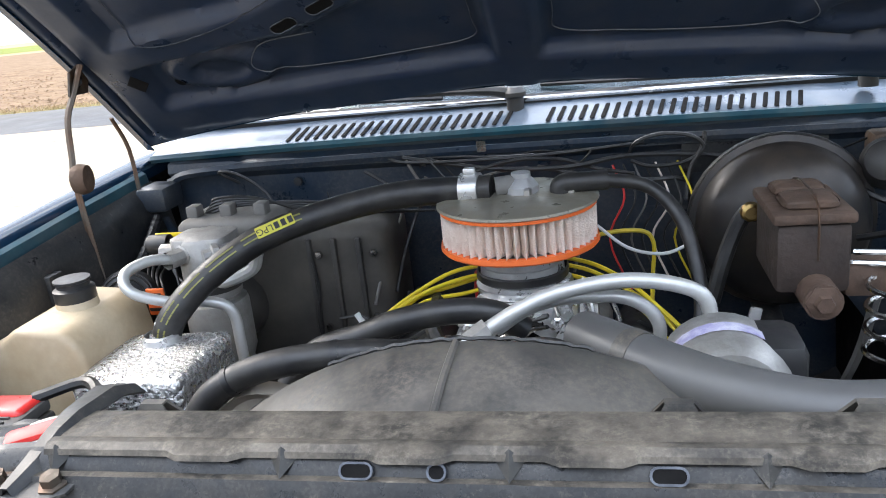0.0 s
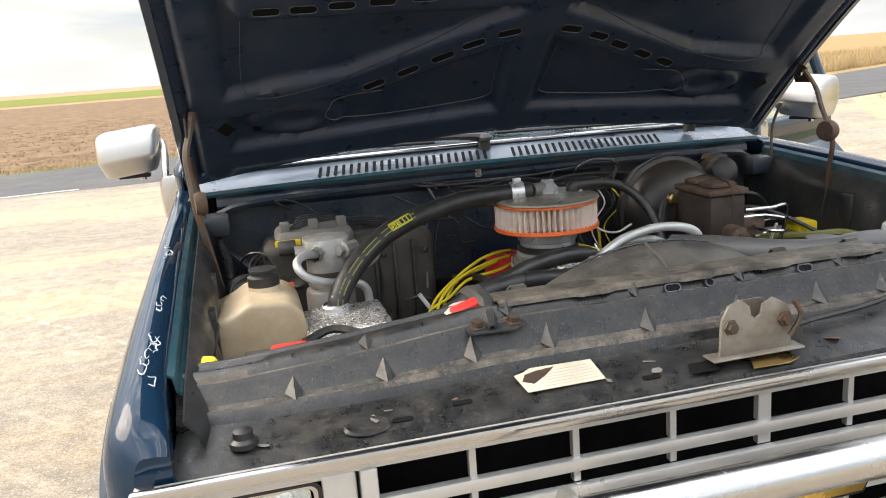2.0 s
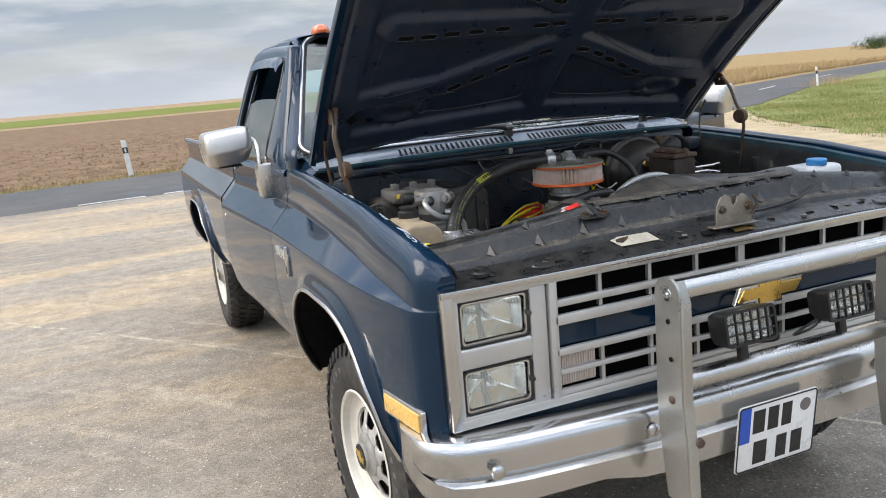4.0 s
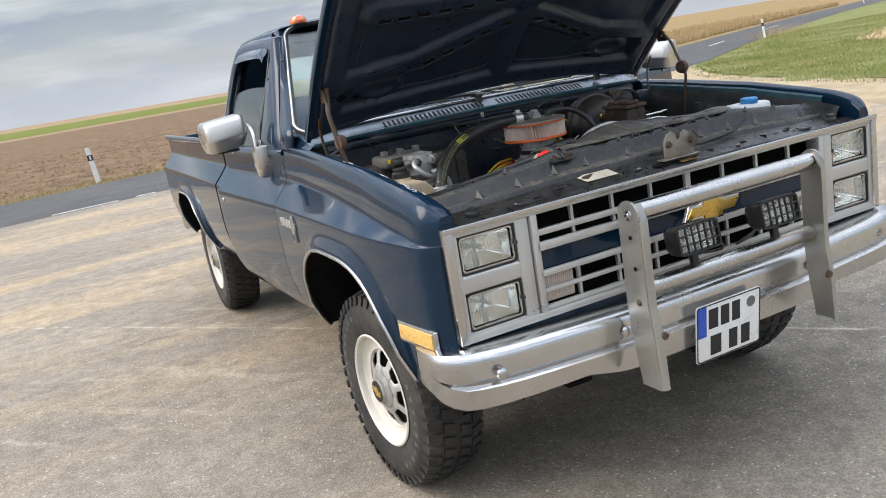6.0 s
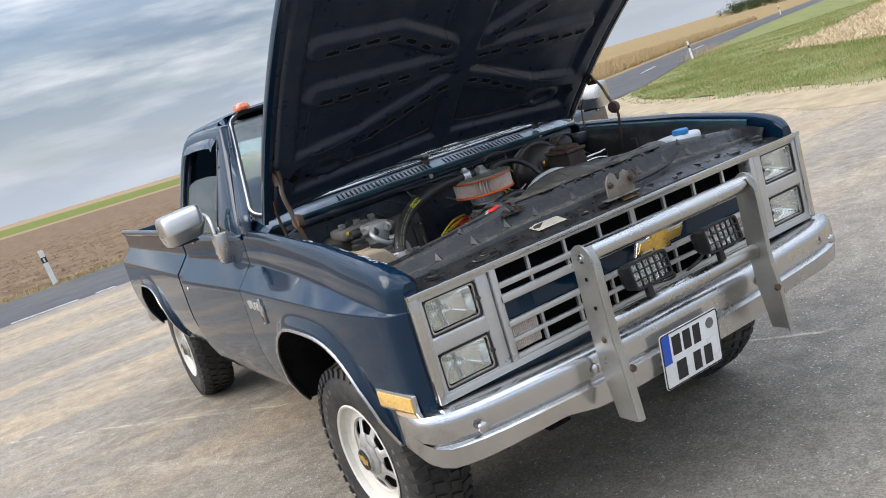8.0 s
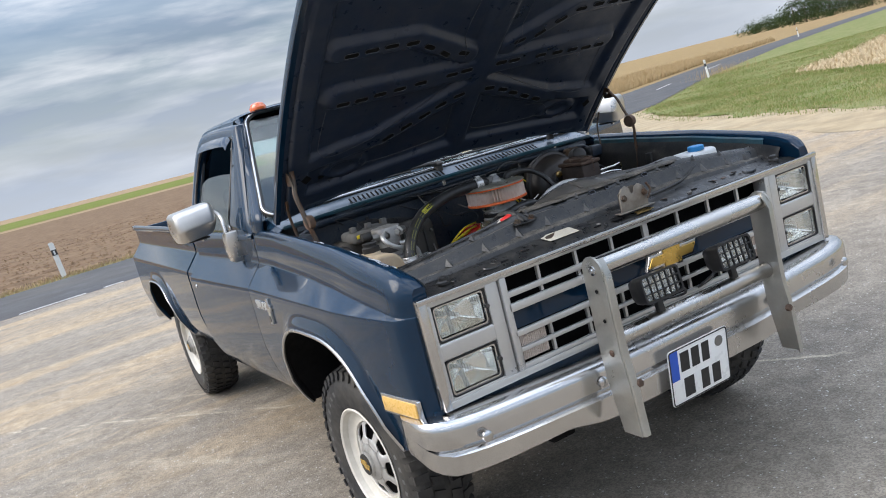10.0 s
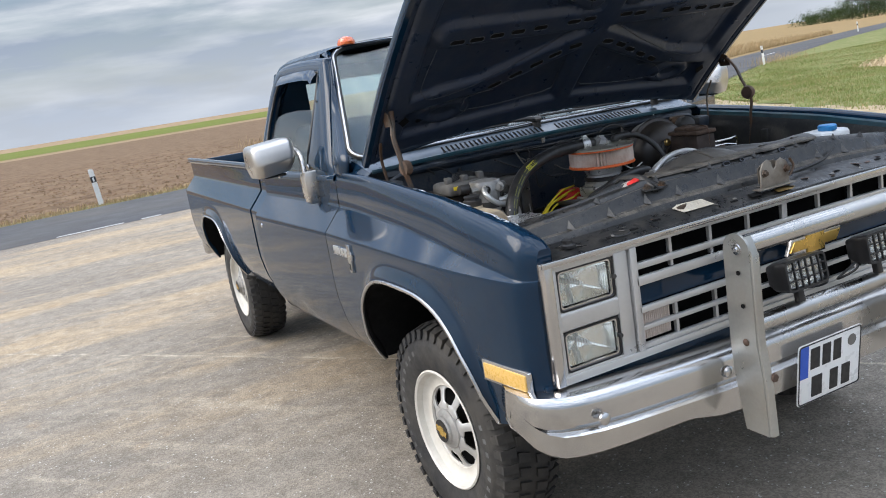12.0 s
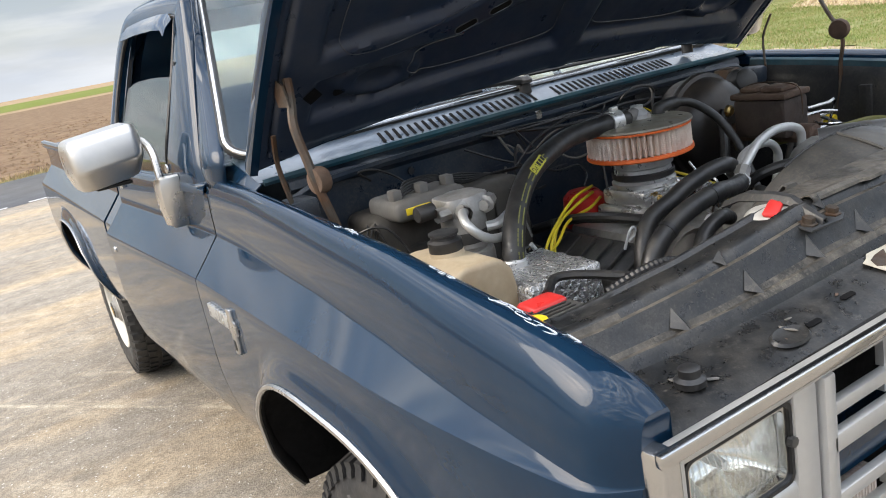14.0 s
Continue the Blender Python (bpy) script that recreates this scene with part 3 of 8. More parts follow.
def strip(a, b, name, z, material, label, category):
    """A surface between two lines with the same number of points."""
    bm = bmesh.new()
    loft(bm, [[(p[0], p[1], z), (q[0], q[1], z)] for p, q in zip(a, b)])
    return tagged(part(name, bm, material, None), label, category, kind="structure")


def ragged(pts, amp, step=0.35):
    """A line with an uneven edge, as grass and blown sand leave it."""
    out = []
    for (xa, ya), (xb, yb) in zip(pts, pts[1:]):
        k = max(1, min(40, int(math.hypot(xb - xa, yb - ya) / step)))
        for i in range(k):
            x, y = xa + (xb - xa) * i / k, ya + (yb - ya) * i / k
            q = Vector((x * 0.9, y * 0.9, 4.0))
            out.append((x + amp * noise.fractal(q, 1.0, 2.1, 4), y))
    return out + [pts[-1]]


R = 2600
flat("ground", [(-R, -R), (R, -R), (R, R), (-R, R)], -0.03, PALE_SOIL, "wide flat farmland of pale bare soil reaching the horizon", "ground")
NEAR_EDGE = [(-90, 6.5), (-40, 10.2), (-7, 13.0), (-2, 13.5), (2, 14.1), (8, 15.2), (13, 16.3), (18, 18.4), (28, 25.2), (48, 36.6), (75, 49.5), (130, 74), (260, 128)]
FAR_EDGE = [(-90, 11.2), (-40, 14.6), (-7.5, 17.1), (-2.2, 18.1), (1.5, 18.8), (6.5, 19.9), (11, 21.2), (15.5, 23.1), (25.6, 29.6), (46, 41), (73, 54), (128, 78.5), (258, 132.5)]
strip(NEAR_EDGE, FAR_EDGE, "road", 0.004, ROAD, "narrow dark asphalt country road bending away past fields", "road")
APRON = [(x, y + 0.02) for x, y in NEAR_EDGE[:7]] + [(16.2, 17.5)]
KERB = [(14.6, 16.6), (11.9, 12.7), (10.6, 9.8), (9.7, 7.6), (8.5, 4.5), (8.0, 0), (8.4, -12), (14, -60)]
TURF = [(16.4, 17.3), (14.0, 14.2), (12.3, 11.0), (11.5, 8.5), (10.4, 5.6), (9.6, 0), (10.2, -12), (17, -60)]
CUT = [(20.7, 15.1), (17.8, 10.2), (16.5, 7), (16, 0), (17, -12), (24, -60)]
flat("pavement", APRON + KERB + [(-90, -60)], 0.0, ASPHALT, "worn grey asphalt lay-by with sandy dust streaks", "pavement")
KERB_IN = ragged([(x - 0.35, y) for x, y in KERB[1:6]], 0.35)
flat("sandy_verge", [(17.5, 18.1), (16.2, 17.45), KERB[0]] + KERB_IN + KERB[6:] + TURF[::-1], 0.004, SAND, "pale sandy verge between asphalt and grass", "verge")
TURF_EDGE = ragged(TURF[:6], 0.55) + TURF[6:]
flat("grass_verge", TURF_EDGE + CUT[::-1] + [(27.3, 17.2), (36, 20.8), (90, 47), (260, 120), (260, 128), (130, 73.9), (75, 49.4), (48, 36.5), (28, 25.1), (18, 18.3), (17.4, 18.0)],
     0.008, GRASS, "rough green grass verge with dry patches beside the road", "grass")
flat("stubble_patch", CUT + [(400, -60), (260, 120), (90, 47), (36, 20.8), (27.3, 17.2)], -0.016, surface("corn_stubble_ground", (0.40, 0.31, 0.185), 0.95, 0, (0.26, 0.185, 0.095), 0.8, 1.5, bump=0.8, bump_scale=14, spec=0.1),
     "harvested maize field of pale stubble and straw", "field")
flat("golden_field", [(p[0], p[1]) for p in FAR_EDGE[5:]] + [(2000, 900), (1200, 2200), (60, 150)], 0.0, GOLDEN, "dry golden crop field stretching to the horizon", "field")
flat("green_field", [(-900, 120), (-60, 128), (42, 140), (95, 330), (-900, 300)], 0.0, GREEN, "bright green strip of young crop beyond the ploughed field", "field")

# ploughed field: clods near the road, plain further off
bm = bmesh.new()
rows = []
for j in range(150):
    v = j / 149
    row = []
    for i in range(260):
        x = -34 + 48 * i / 259
        y0 = lerp(x, [p[0] for p in FAR_EDGE], [p[1] for p in FAR_EDGE]) + 0.7
        y = y0 + 30 * v ** 1.5
        q = Vector((x * 1.9, y * 1.9, 0))
        h = 0.05 * noise.fractal(q, 1.0, 2.2, 4) + 0.035 * max(0, noise.noise(q * 2.7)) + 0.02
        row.append((x, y, max(-0.02, h * min(1, j / 3))))
    rows.append(row)
loft(bm, rows)
tagged(part("ploughed_field", bm, SOIL, None, sharp=180), "freshly ploughed brown field with coarse clods", "field", kind="structure")
flat("harrowed_field", [(-900, 30), (-34, 40), (14, 49.9), (60, 60), (42, 118), (-60, 106), (-900, 100)], 0.006, SOIL, "brown ploughed soil running on into the distance", "field")
# grassy fringe along the road's far side
flat("road_verge", [(-90, 11.1)] + FAR_EDGE[1:6] + [(x, y + 0.75) for x, y in FAR_EDGE[5:0:-1]] + [(-90, 11.9)], -0.002, surface("verge_grass", (0.19, 0.16, 0.075), 0.95, 0, (0.12, 0.13, 0.04), 0.8, 2.0, bump=0.7, bump_scale=30, spec=0.1),
     "thin dry grass verge along the far road edge", "verge")

# road markings
for (xa, ya), (xb, yb) in (((-4.9, 13.32), (-3.4, 13.48)), ((-2.05, 13.62), (-0.92, 13.75)), ((-0.6, 13.8), (-0.25, 13.84)), ((26.2, 26.6), (29.2, 28.6)), ((37.2, 33.2), (40.2, 35.0))):
    d = Vector((xb - xa, yb - ya, 0)).normalized() * 0.06
    flat("road_marking", [(xa + d.y, ya - d.x), (xb + d.y, yb - d.x), (xb - d.y, yb + d.x), (xa - d.y, ya + d.x)], 0.008, LINE, "worn white broken line on the asphalt road", "marking")

# ---- truck body ----
truck = thing("pickup_truck", "navy blue square-bodied pickup truck with its hood open, parked on asphalt", "pickup truck", (0, 2.4, 0))
INV = Matrix.Translation((0, -2.4, 0))


def piece(name, bm, material, parent=None, label="", sharp=35):
    """A part of the truck, built in world metres."""
    bmesh.ops.transform(bm, matrix=INV, verts=list(bm.verts))
    return part(name, bm, material, parent or truck, label, sharp)


def sub(name, bm, material, parent, label="", sharp=35):
    bmesh.ops.transform(bm, matrix=INV, verts=list(bm.verts))
    return part(name, bm, material, parent, label, sharp)


HUB_F, HUB_R, HUB_Z, TYRE_R = 0.755, 4.085, 0.392, 0.395


def arch(y):
    """Height of the body's lower edge at y."""
    z = lerp(y, [-0.02, 0.1, 0.24, 1.2, 1.5, 4.6, 5.2], [0.66, 0.625, 0.60, 0.565, 0.55, 0.55, 0.56])
    for c, a, top in ((0.708, 0.470, 0.966), (HUB_R + 0.01, 0.47, 0.93)):
        u = abs((y - c) / a)
        if u < 1:
            z = max(z, 0.50 + (top - 0.50) * (1 - u ** 3.4) ** (1 / 2.1))
    return z


def section(y, top):
    """Half section of the body side from the top edge down: x outwards, z."""
    tuck = 0.045 * max(0, 1 - y / 0.55) ** 2 + 0.045 * max(0, 1 - (y + 0.012) / 0.06) ** 2
    xt, zt = top[:2]
    zu = lerp(y, [0.0, 0.3, 0.8, 1.3, 1.6], [1.078, 1.105, 1.148, 1.168, 1.172])
    zl = lerp(y, [0.0, 1.5, 5.2], [1.072, 1.078, 1.078])
    xu = lerp(y, [0, 0.15, 0.5, 1.2, 1.6], [0.990, 0.966, 0.940, 0.920, 0.917])
    zb = arch(y)
    pts = [(xt, zt - (0.03 + 0.07 * min(1, max(0, (0.17 - y) / 0.05)) if y < 1 else 0.03)), (xt, zt - 0.008), (xt + 0.003, zt - 0.002)]
    zm = zu + 0.25 * (zt - zu)
    if len(top) > 2:                            # a fender rises from its inner edge to a rounded crest
        zc, xc = top[2], max(0.900, xt + 0.014)
        for k in range(1, 4):
            pts.append((xt + 0.003 + (xc - xt) * k / 3, zt + (zc - zt) * math.sin(math.pi * k / 6)))
        for k in range(1, 6):
            q = radians(17.6 * k)
            pts.append((xc + 0.003 + (xu - xc - 0.003) * math.sin(q), zm + (zc - zm) * math.cos(q) ** 0.85))
    else:
        for k in range(1, 9):
            q = radians(11 * k)
            pts.append((xt + (xu - xt) * (0.06 + 0.94 * math.sin(q)), zm + (zt - zm) * math.cos(q) ** 0.85))
    pts += [(xu, zm), (xu + 0.001, zu + 0.004), (xu + 0.003, zu), (xu + (1.0 - xu) * 0.52, zl + (zu - zl) * 0.50), (1.0, zl + 0.002), (1.002, zl - 0.004)]
    ztop = 1.05
    for k in range(9):
        s = k / 8
        z = ztop + (zb - ztop) * s
        x = lerp(z, [0.50, 0.55, 0.61, 0.69, 0.82, 1.06], [0.885, 0.908, 0.946, 0.980, 1.002, 1.003])
        near = min(abs(y - 0.708) / 0.470, abs(y - HUB_R - 0.01) / 0.47)
        if near < 1.12:
            lip = max(0, 1 - (z - zb) / 0.075) * min(1, (1.12 - near) / 0.12)
            x += 0.024 * (3 * lip ** 2 - 2 * lip ** 3)
        pts.append((x, z))
    return [(x - tuck * min(1, max(0, (x - xt - 0.03) / 0.11)), z) for x, z in pts]


def skin(bm, ys, top, sign, t=0.012):
    rows = [[(sign * x, y, z) for x, z in section(y, top(y))] for y in ys]
    if ys[0] < 0:                               # the nose turns in behind the lamp bezel
        rows.insert(0, [(sign * min(x, 0.872), -0.004, min(z, 1.088)) for x, z in section(ys[0], top(ys[0]))])
    loft(bm, rows)
    bmesh.ops.recalc_face_normals(bm, faces=bm.faces)
    if sum(f.normal.x * sign for f in bm.faces) < 0:
        bmesh.ops.reverse_faces(bm, faces=bm.faces)
    bm.verts.ensure_lookup_table()
    n_ = len(rows[0])
    for e in bm.edges:                          # the two body creases and the panel's rim stay crisp
        i, j = e.verts[0].index % n_, e.verts[1].index % n_
        if i == j and i in (1, 13, 15):
            e.smooth = False
        if ys[0] < 0 and e.verts[0].index // n_ == e.verts[1].index // n_ == 1:
            e.smooth = False
    # rims and backs take the near-black slot: the gaps' shade put into colour
    shell(bm, t, 1)
    for f in bm.faces:
        if f.material_index == 1 and max(v.co.y for v in f.verts) < 0.02:
            f.material_index = 0
    return bm


def span(a, b, step):
    """Stations from a to b, close together round the wheel arches' ends."""
    out = set(np.round(np.linspace(a, b, max(2, int((b - a) / step) + 1)), 4))
    for c, w in ((0.708, 0.470), (HUB_R + 0.01, 0.47)):
        for s in (-1, 1):
            for d in (0.002, -0.0005, -0.003, -0.008, -0.016, -0.03, -0.05, -0.075, -0.1):
                y = c + s * (w + d)
                if a < y < b:
                    out.add(round(y, 4))
    return sorted(out)


def crest(y):
    return lerp(y, [-0.01, 0.0, 0.012, 0.03, 0.06, 0.12, 0.235, 0.53, 0.80, 0.92, 1.2, 1.47], [1.156, 1.166, 1.178, 1.192, 1.206, 1.221, 1.237, 1.272, 1.291, 1.300, 1.316, 1.322])


FEND_TOP = lambda y: (lerp(y, [-0.01, 0.03, 0.13], [0.858, 0.860, 0.866]), crest(y) - lerp(y, [-0.01, 0.05, 0.3, 1.2, 1.4], [0.0, 0.012, 0.014, 0.012, 0.004]), crest(y))
BELT = lambda y: (0.905, lerp(y, [1.45, 1.7, 2.8], [1.300, 1.296, 1.292]))
BED = lambda y: (0.925, 1.322)
for sgn in (-1, 1):
    f = piece("front_fender", skin(bmesh.new(), sorted(set(span(0.0, 1.475, 0.045)) | {-0.01, -0.004, 0.006, 0.012, 0.02, 0.03}), FEND_TOP, sgn), [PAINT, PIT], None, "glossy navy front fender with chipped top edge" if sgn < 0 else "", sharp=0)
    # inner edge of the fender under the hood, old teal paint
    bm = bmesh.new()
    loft(bm, [[(sgn * FEND_TOP(y)[0], y, FEND_TOP(y)[1] - 0.006), (sgn * 0.857, y, FEND_TOP(y)[1] - 0.012), (sgn * 0.853, y, FEND_TOP(y)[1] - 0.034), (sgn * 0.846, y, FEND_TOP(y)[1] - 0.040)] for y in np.linspace(0.15, 1.18, 26)])
    sub("fender_inner_edge", thick(bm, 0.004), PAINT_TEAL, f, "old teal painted inner fender edge")
    d = piece("door", skin(bmesh.new(), span(1.482, 2.530, 0.06), BELT, sgn, 0.006), [PAINT, PIT], None, "navy door standing slightly ajar" if sgn < 0 else "navy door standing wide open", sharp=0)
    bm = bmesh.new()
    loft(bm, [[(sgn * x, y, BELT(y)[1] + z) for x, z in ((0.922, -0.016), (0.921, -0.004), (0.916, 0.006), (0.908, 0.012), (0.890, 0.014), (0.880, 0.006))] for y in np.linspace(1.484, 2.528, 20)])
    sub("belt_strip", thick(bm, 0.003), PAINT, d)
    piece("cab_corner", skin(bmesh.new(), span(2.590, 2.797, 0.05), BELT, sgn), [PAINT, PIT], sharp=0)
    # near-black fillers behind the door and cab gaps, painting the shade in them
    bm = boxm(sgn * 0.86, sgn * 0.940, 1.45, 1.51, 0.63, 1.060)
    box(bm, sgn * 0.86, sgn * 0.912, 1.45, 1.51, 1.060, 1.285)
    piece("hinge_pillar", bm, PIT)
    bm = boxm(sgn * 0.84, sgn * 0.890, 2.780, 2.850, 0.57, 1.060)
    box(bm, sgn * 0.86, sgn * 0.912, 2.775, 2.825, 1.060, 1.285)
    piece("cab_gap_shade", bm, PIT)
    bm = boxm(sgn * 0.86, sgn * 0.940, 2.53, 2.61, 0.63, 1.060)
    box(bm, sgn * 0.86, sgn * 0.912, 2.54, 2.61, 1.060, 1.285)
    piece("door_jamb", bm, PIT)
    piece("bed_side", skin(bmesh.new(), span(2.832, 5.03, 0.09), BED, sgn), PAINT, sharp=0)
    # chrome lips round the wheel openings
    for c, w in ((0.708, 0.470), (HUB_R + 0.01, 0.47)):
        pts = []
        for k in range(41):
            y = c - w * math.cos(math.pi * k / 40)
            y = min(c + w - 0.001, max(c - w + 0.001, y))
            s_ = section(y, FEND_TOP(y))
            pts.append((sgn * (s_[-1][0] + 0.002), y, arch(y) + 0.004))
        piece("wheel_arch_trim", tubem(pts, 0.0065, 6, 1), CHROME)
        # wheel well skin in near-black, its shade put into the colour
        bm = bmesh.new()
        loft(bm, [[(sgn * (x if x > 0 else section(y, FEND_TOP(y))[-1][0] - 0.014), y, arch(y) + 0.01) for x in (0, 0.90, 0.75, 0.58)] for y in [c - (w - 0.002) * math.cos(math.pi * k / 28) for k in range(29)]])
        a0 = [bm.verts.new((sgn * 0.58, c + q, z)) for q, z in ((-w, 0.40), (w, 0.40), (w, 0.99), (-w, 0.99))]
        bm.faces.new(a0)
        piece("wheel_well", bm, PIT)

# door upper frames, with the window half lowered
def lean(y, z, sgn, out=0.0):
    return (sgn * (0.930 - (z - 1.29) * 0.362 - 0.30 * max(0, 1.35 - z) + out), y, z)


def smooth_2d_line(pts):
    """Rounds a closed outline's corners but keeps its foot straight."""
    return [(p.x, p.y) for p in smooth_path([(a_, b_, 0) for a_, b_ in pts], 4)]


OUTER = [(1.50, 1.285), (1.555, 1.40), (1.675, 1.62), (1.775, 1.775), (1.83, 1.808), (2.2, 1.822), (2.40, 1.817), (2.475, 1.795), (2.525, 1.745), (2.552, 1.66), (2.562, 1.5), (2.565, 1.285)]
INNER = [(1.83, 1.300), (1.832, 1.40), (1.838, 1.60), (1.85, 1.725), (1.88, 1.752), (2.2, 1.765), (2.37, 1.760), (2.43, 1.742), (2.470, 1.70), (2.492, 1.63), (2.505, 1.5), (2.508, 1.300)]
for sgn in (-1, 1):
    bm = bmesh.new()
    o_, i_ = (smooth_2d_line(q) for q in (OUTER, INNER))
    k = len(o_)
    mid_ = lambda f: [(a_[0] + (b_[0] - a_[0]) * f, a_[1] + (b_[1] - a_[1]) * f) for a_, b_ in zip(o_, i_)]
    rings = [[bm.verts.new(lean(y, z, sgn, o)) for y, z in line] for line, o in ((o_, -0.010), (mid_(0.05), -0.002), (mid_(0.16), 0.003), (mid_(0.5), 0.004), (mid_(0.86), 0.002), (mid_(0.97), -0.003), (i_, -0.010), (i_, -0.03), (o_, -0.035))]
    for a, b in zip(rings, rings[1:] + rings[:1]):
        for i in range(k):
            bm.faces.new((a[i], a[(i + 1) % k], b[(i + 1) % k], b[i]))
    fr = piece("door_window_frame", bm, PAINT)
    sub("window_seal", tubem([lean(y, z, sgn, -0.006) for y, z in INNER], 0.007, 6, 4), RUBBER, fr)
    bm = bmesh.new()
    loft(bm, [[lean(y, z, sgn, -0.018) for z in np.linspace(1.28, zt, 6)] for y, zt in ((1.838, 1.57), (1.90, 1.585), (2.1, 1.59), (2.3, 1.585), (2.40, 1.57), (2.46, 1.53), (2.495, 1.45))])
    g = sub("window_pane", thick(bm, 0.004), GLASS, fr, "half-lowered side window glass")
    bm = bmesh.new()
    loft(bm, [[lean(y, z + 0.008, sgn, 0.004), lean(y, z - 0.012, sgn, 0.02), lean(y, z - 0.035, sgn, 0.026)] for y, z in ((1.86, 1.735), (1.90, 1.755), (2.0, 1.762), (2.2, 1.766), (2.4, 1.762))])
    sub("rain_deflector", thick(bm, 0.003), PAINT, fr, "dark glossy rain deflector over the window")
    sub("frame_screw", lathem([(0, 0.004), (0.008, 0.002), (0.009, 0)], Matrix.Translation(lean(1.80, 1.62, sgn, 0.003)) @ pose(0, 0, 0, 0, 90 * sgn, 0), 10), PLASTIC, fr)
    sub("frame_screw", lathem([(0, 0.006), (0.014, 0.004), (0.015, 0)], Matrix.Translation(lean(1.80, 1.335, sgn, 0.003)) @ pose(0, 0, 0, 0, 90 * sgn, 0), 12), CHROME, fr)

# windscreen
def screen(u, v):
    x = u * (0.892 - 0.228 * v)
    y = 1.340 + 0.615 * v - (0.072 - 0.017 * v) * (1 - u * u)
    z = 1.362 + 0.487 * v + 0.012 * (1 - u * u)
    return (x, y, z)


# roof, pillars, back wall
bm = bmesh.new()
rows = []
for j in range(13):
    v = j / 12
    y = 1.935 + 0.835 * v
    row = []
    for i in range(21):
        u = -1 + i / 10
        x = 0.738 * math.sin(u * math.pi / 2 * 0.98) / math.sin(math.pi / 2 * 0.98)
        z = 1.800 + 0.035 * math.sqrt(max(0, 1 - abs(u) ** 6)) + 0.052 * (1 - abs(u) ** 2.4) * (0.6 + 0.4 * min(1, 4 * v, 5 * (1.05 - v))) - 0.05 * (max(0, v - 0.72) / 0.28) ** 2
        yy = y - (0.035 * (1 - u * u) if v < 0.5 else -0.01 * (1 - u * u)) * (1 - min(1, abs(v - (0 if v < 0.5 else 1)) * 2))
        row.append((x, yy, z))
    rows.append(row)
for q, (sx, up_) in enumerate(((0.945, 0.008), (0.975, 0.018))):          # the header rolls down to the glass
    rows.insert(q, [(x * sx, screen(x / 0.738, 1)[1] + 0.012 * (q - 0.6) + (0.05 * abs(x / 0.738) ** 8 if q else 0.03 * abs(x / 0.738) ** 8), min(z + 0.004, screen(x / 0.738, 1)[2] + up_ - 0.022 * abs(x / 0.738) ** 6)) for x, y, z in rows[q]])
loft(bm, rows)
roof = piece("roof", thick(bm, 0.02), PAINT, None, "rounded navy cab roof")
for sgn in (-1, 1):
    sub("drip_rail", tubem([(sgn * 0.70, 1.94, 1.822), (sgn * 0.742, 2.0, 1.808), (sgn * 0.746, 2.3, 1.806), (sgn * 0.744, 2.50, 1.800)], 0.007, 6), PAINT, roof)
    bm = bmesh.new()
    edge = [(2.20, 1.822), (2.40, 1.817), (2.475, 1.795), (2.525, 1.745), (2.552, 1.66), (2.562, 1.5), (2.565, 1.285)]
    ways = [(0.0, 1.0), (0.18, 0.98), (0.5, 0.86), (0.86, 0.5), (0.98, 0.18), (1.0, 0.0), (1.0, 0.0)]
    loft(bm, [[lean(y + wy * q * (0.35 if wz > 0.9 else 1), z + wz * q * 0.10, sgn, o) for q, o in ((0.012, -0.022), (0.016, -0.006), (0.045, -0.004), (0.11, -0.010), (0.165, -0.030), (0.20, -0.075))] for (y, z), (wy, wz) in zip(edge, ways)])
    piece("rear_pillar", thick(bm, 0.02), PAINT)
    piece("roof_marker_lamp", lathem([(0.042, -0.006), (0.043, 0.006), (0.034, 0.024), (0.017, 0.033), (0, 0.035)], Matrix.Translation((sgn * 0.575, 1.965, 1.866)) @ Matrix.Diagonal((1, 1.3, 1, 1)), 20), ORANGE_LENS, None, "orange cab roof marker lamp")
bm = boxm(-0.86, 0.86, 2.755, 2.785, 0.55, 1.36)
box(bm, -0.86, -0.56, 2.755, 2.785, 1.36, 1.80)
box(bm, 0.56, 0.86, 2.755, 2.785, 1.36, 1.80)
box(bm, -0.56, 0.56, 2.755, 2.785, 1.72, 1.84)
for v in bm.verts:
    if abs(v.co.x) > 0.7 and v.co.z > 1.4:
        v.co.x *= 0.84
piece("cab_back_wall", bm, PAINT)
piece("rear_window", boxm(-0.56, 0.56, 2.768, 2.773, 1.36, 1.72), GLASS)

for sgn in (-1, 1):                             # the pillar's rounded outer face between door frame and glass
    web = bmesh.new()
    rows = []
    for k in range(25):
        v = -0.14 + 1.13 * k / 24
        g_ = screen(sgn, max(0, v))
        zc_ = g_[2] + min(0, v) * 0.48
        z = min(1.822, zc_)
        y = lerp(z, [1.285, 1.40, 1.62, 1.775, 1.808, 1.822], [1.492, 1.546, 1.666, 1.766, 1.822, 1.90])
        a_ = Vector(lean(y, z, sgn, -0.010))
        c_ = Vector((g_[0] - sgn * 0.006, g_[1] + 0.006 + max(0, -v) * 0.25, zc_ + 0.002))
        out_ = Vector((sgn * 0.72, -0.62, 0.30)).normalized()
        span_ = (a_ - c_).length
        rows.append([a_.lerp(c_, q / 10) + out_ * (0.16 * span_ * math.sin(math.pi * q / 10) ** 0.8) for q in range(11)])
    loft(web, rows)
    piece("windscreen_pillar", thick(web, 0.004), PAINT, sharp=0)
bm = bmesh.new()
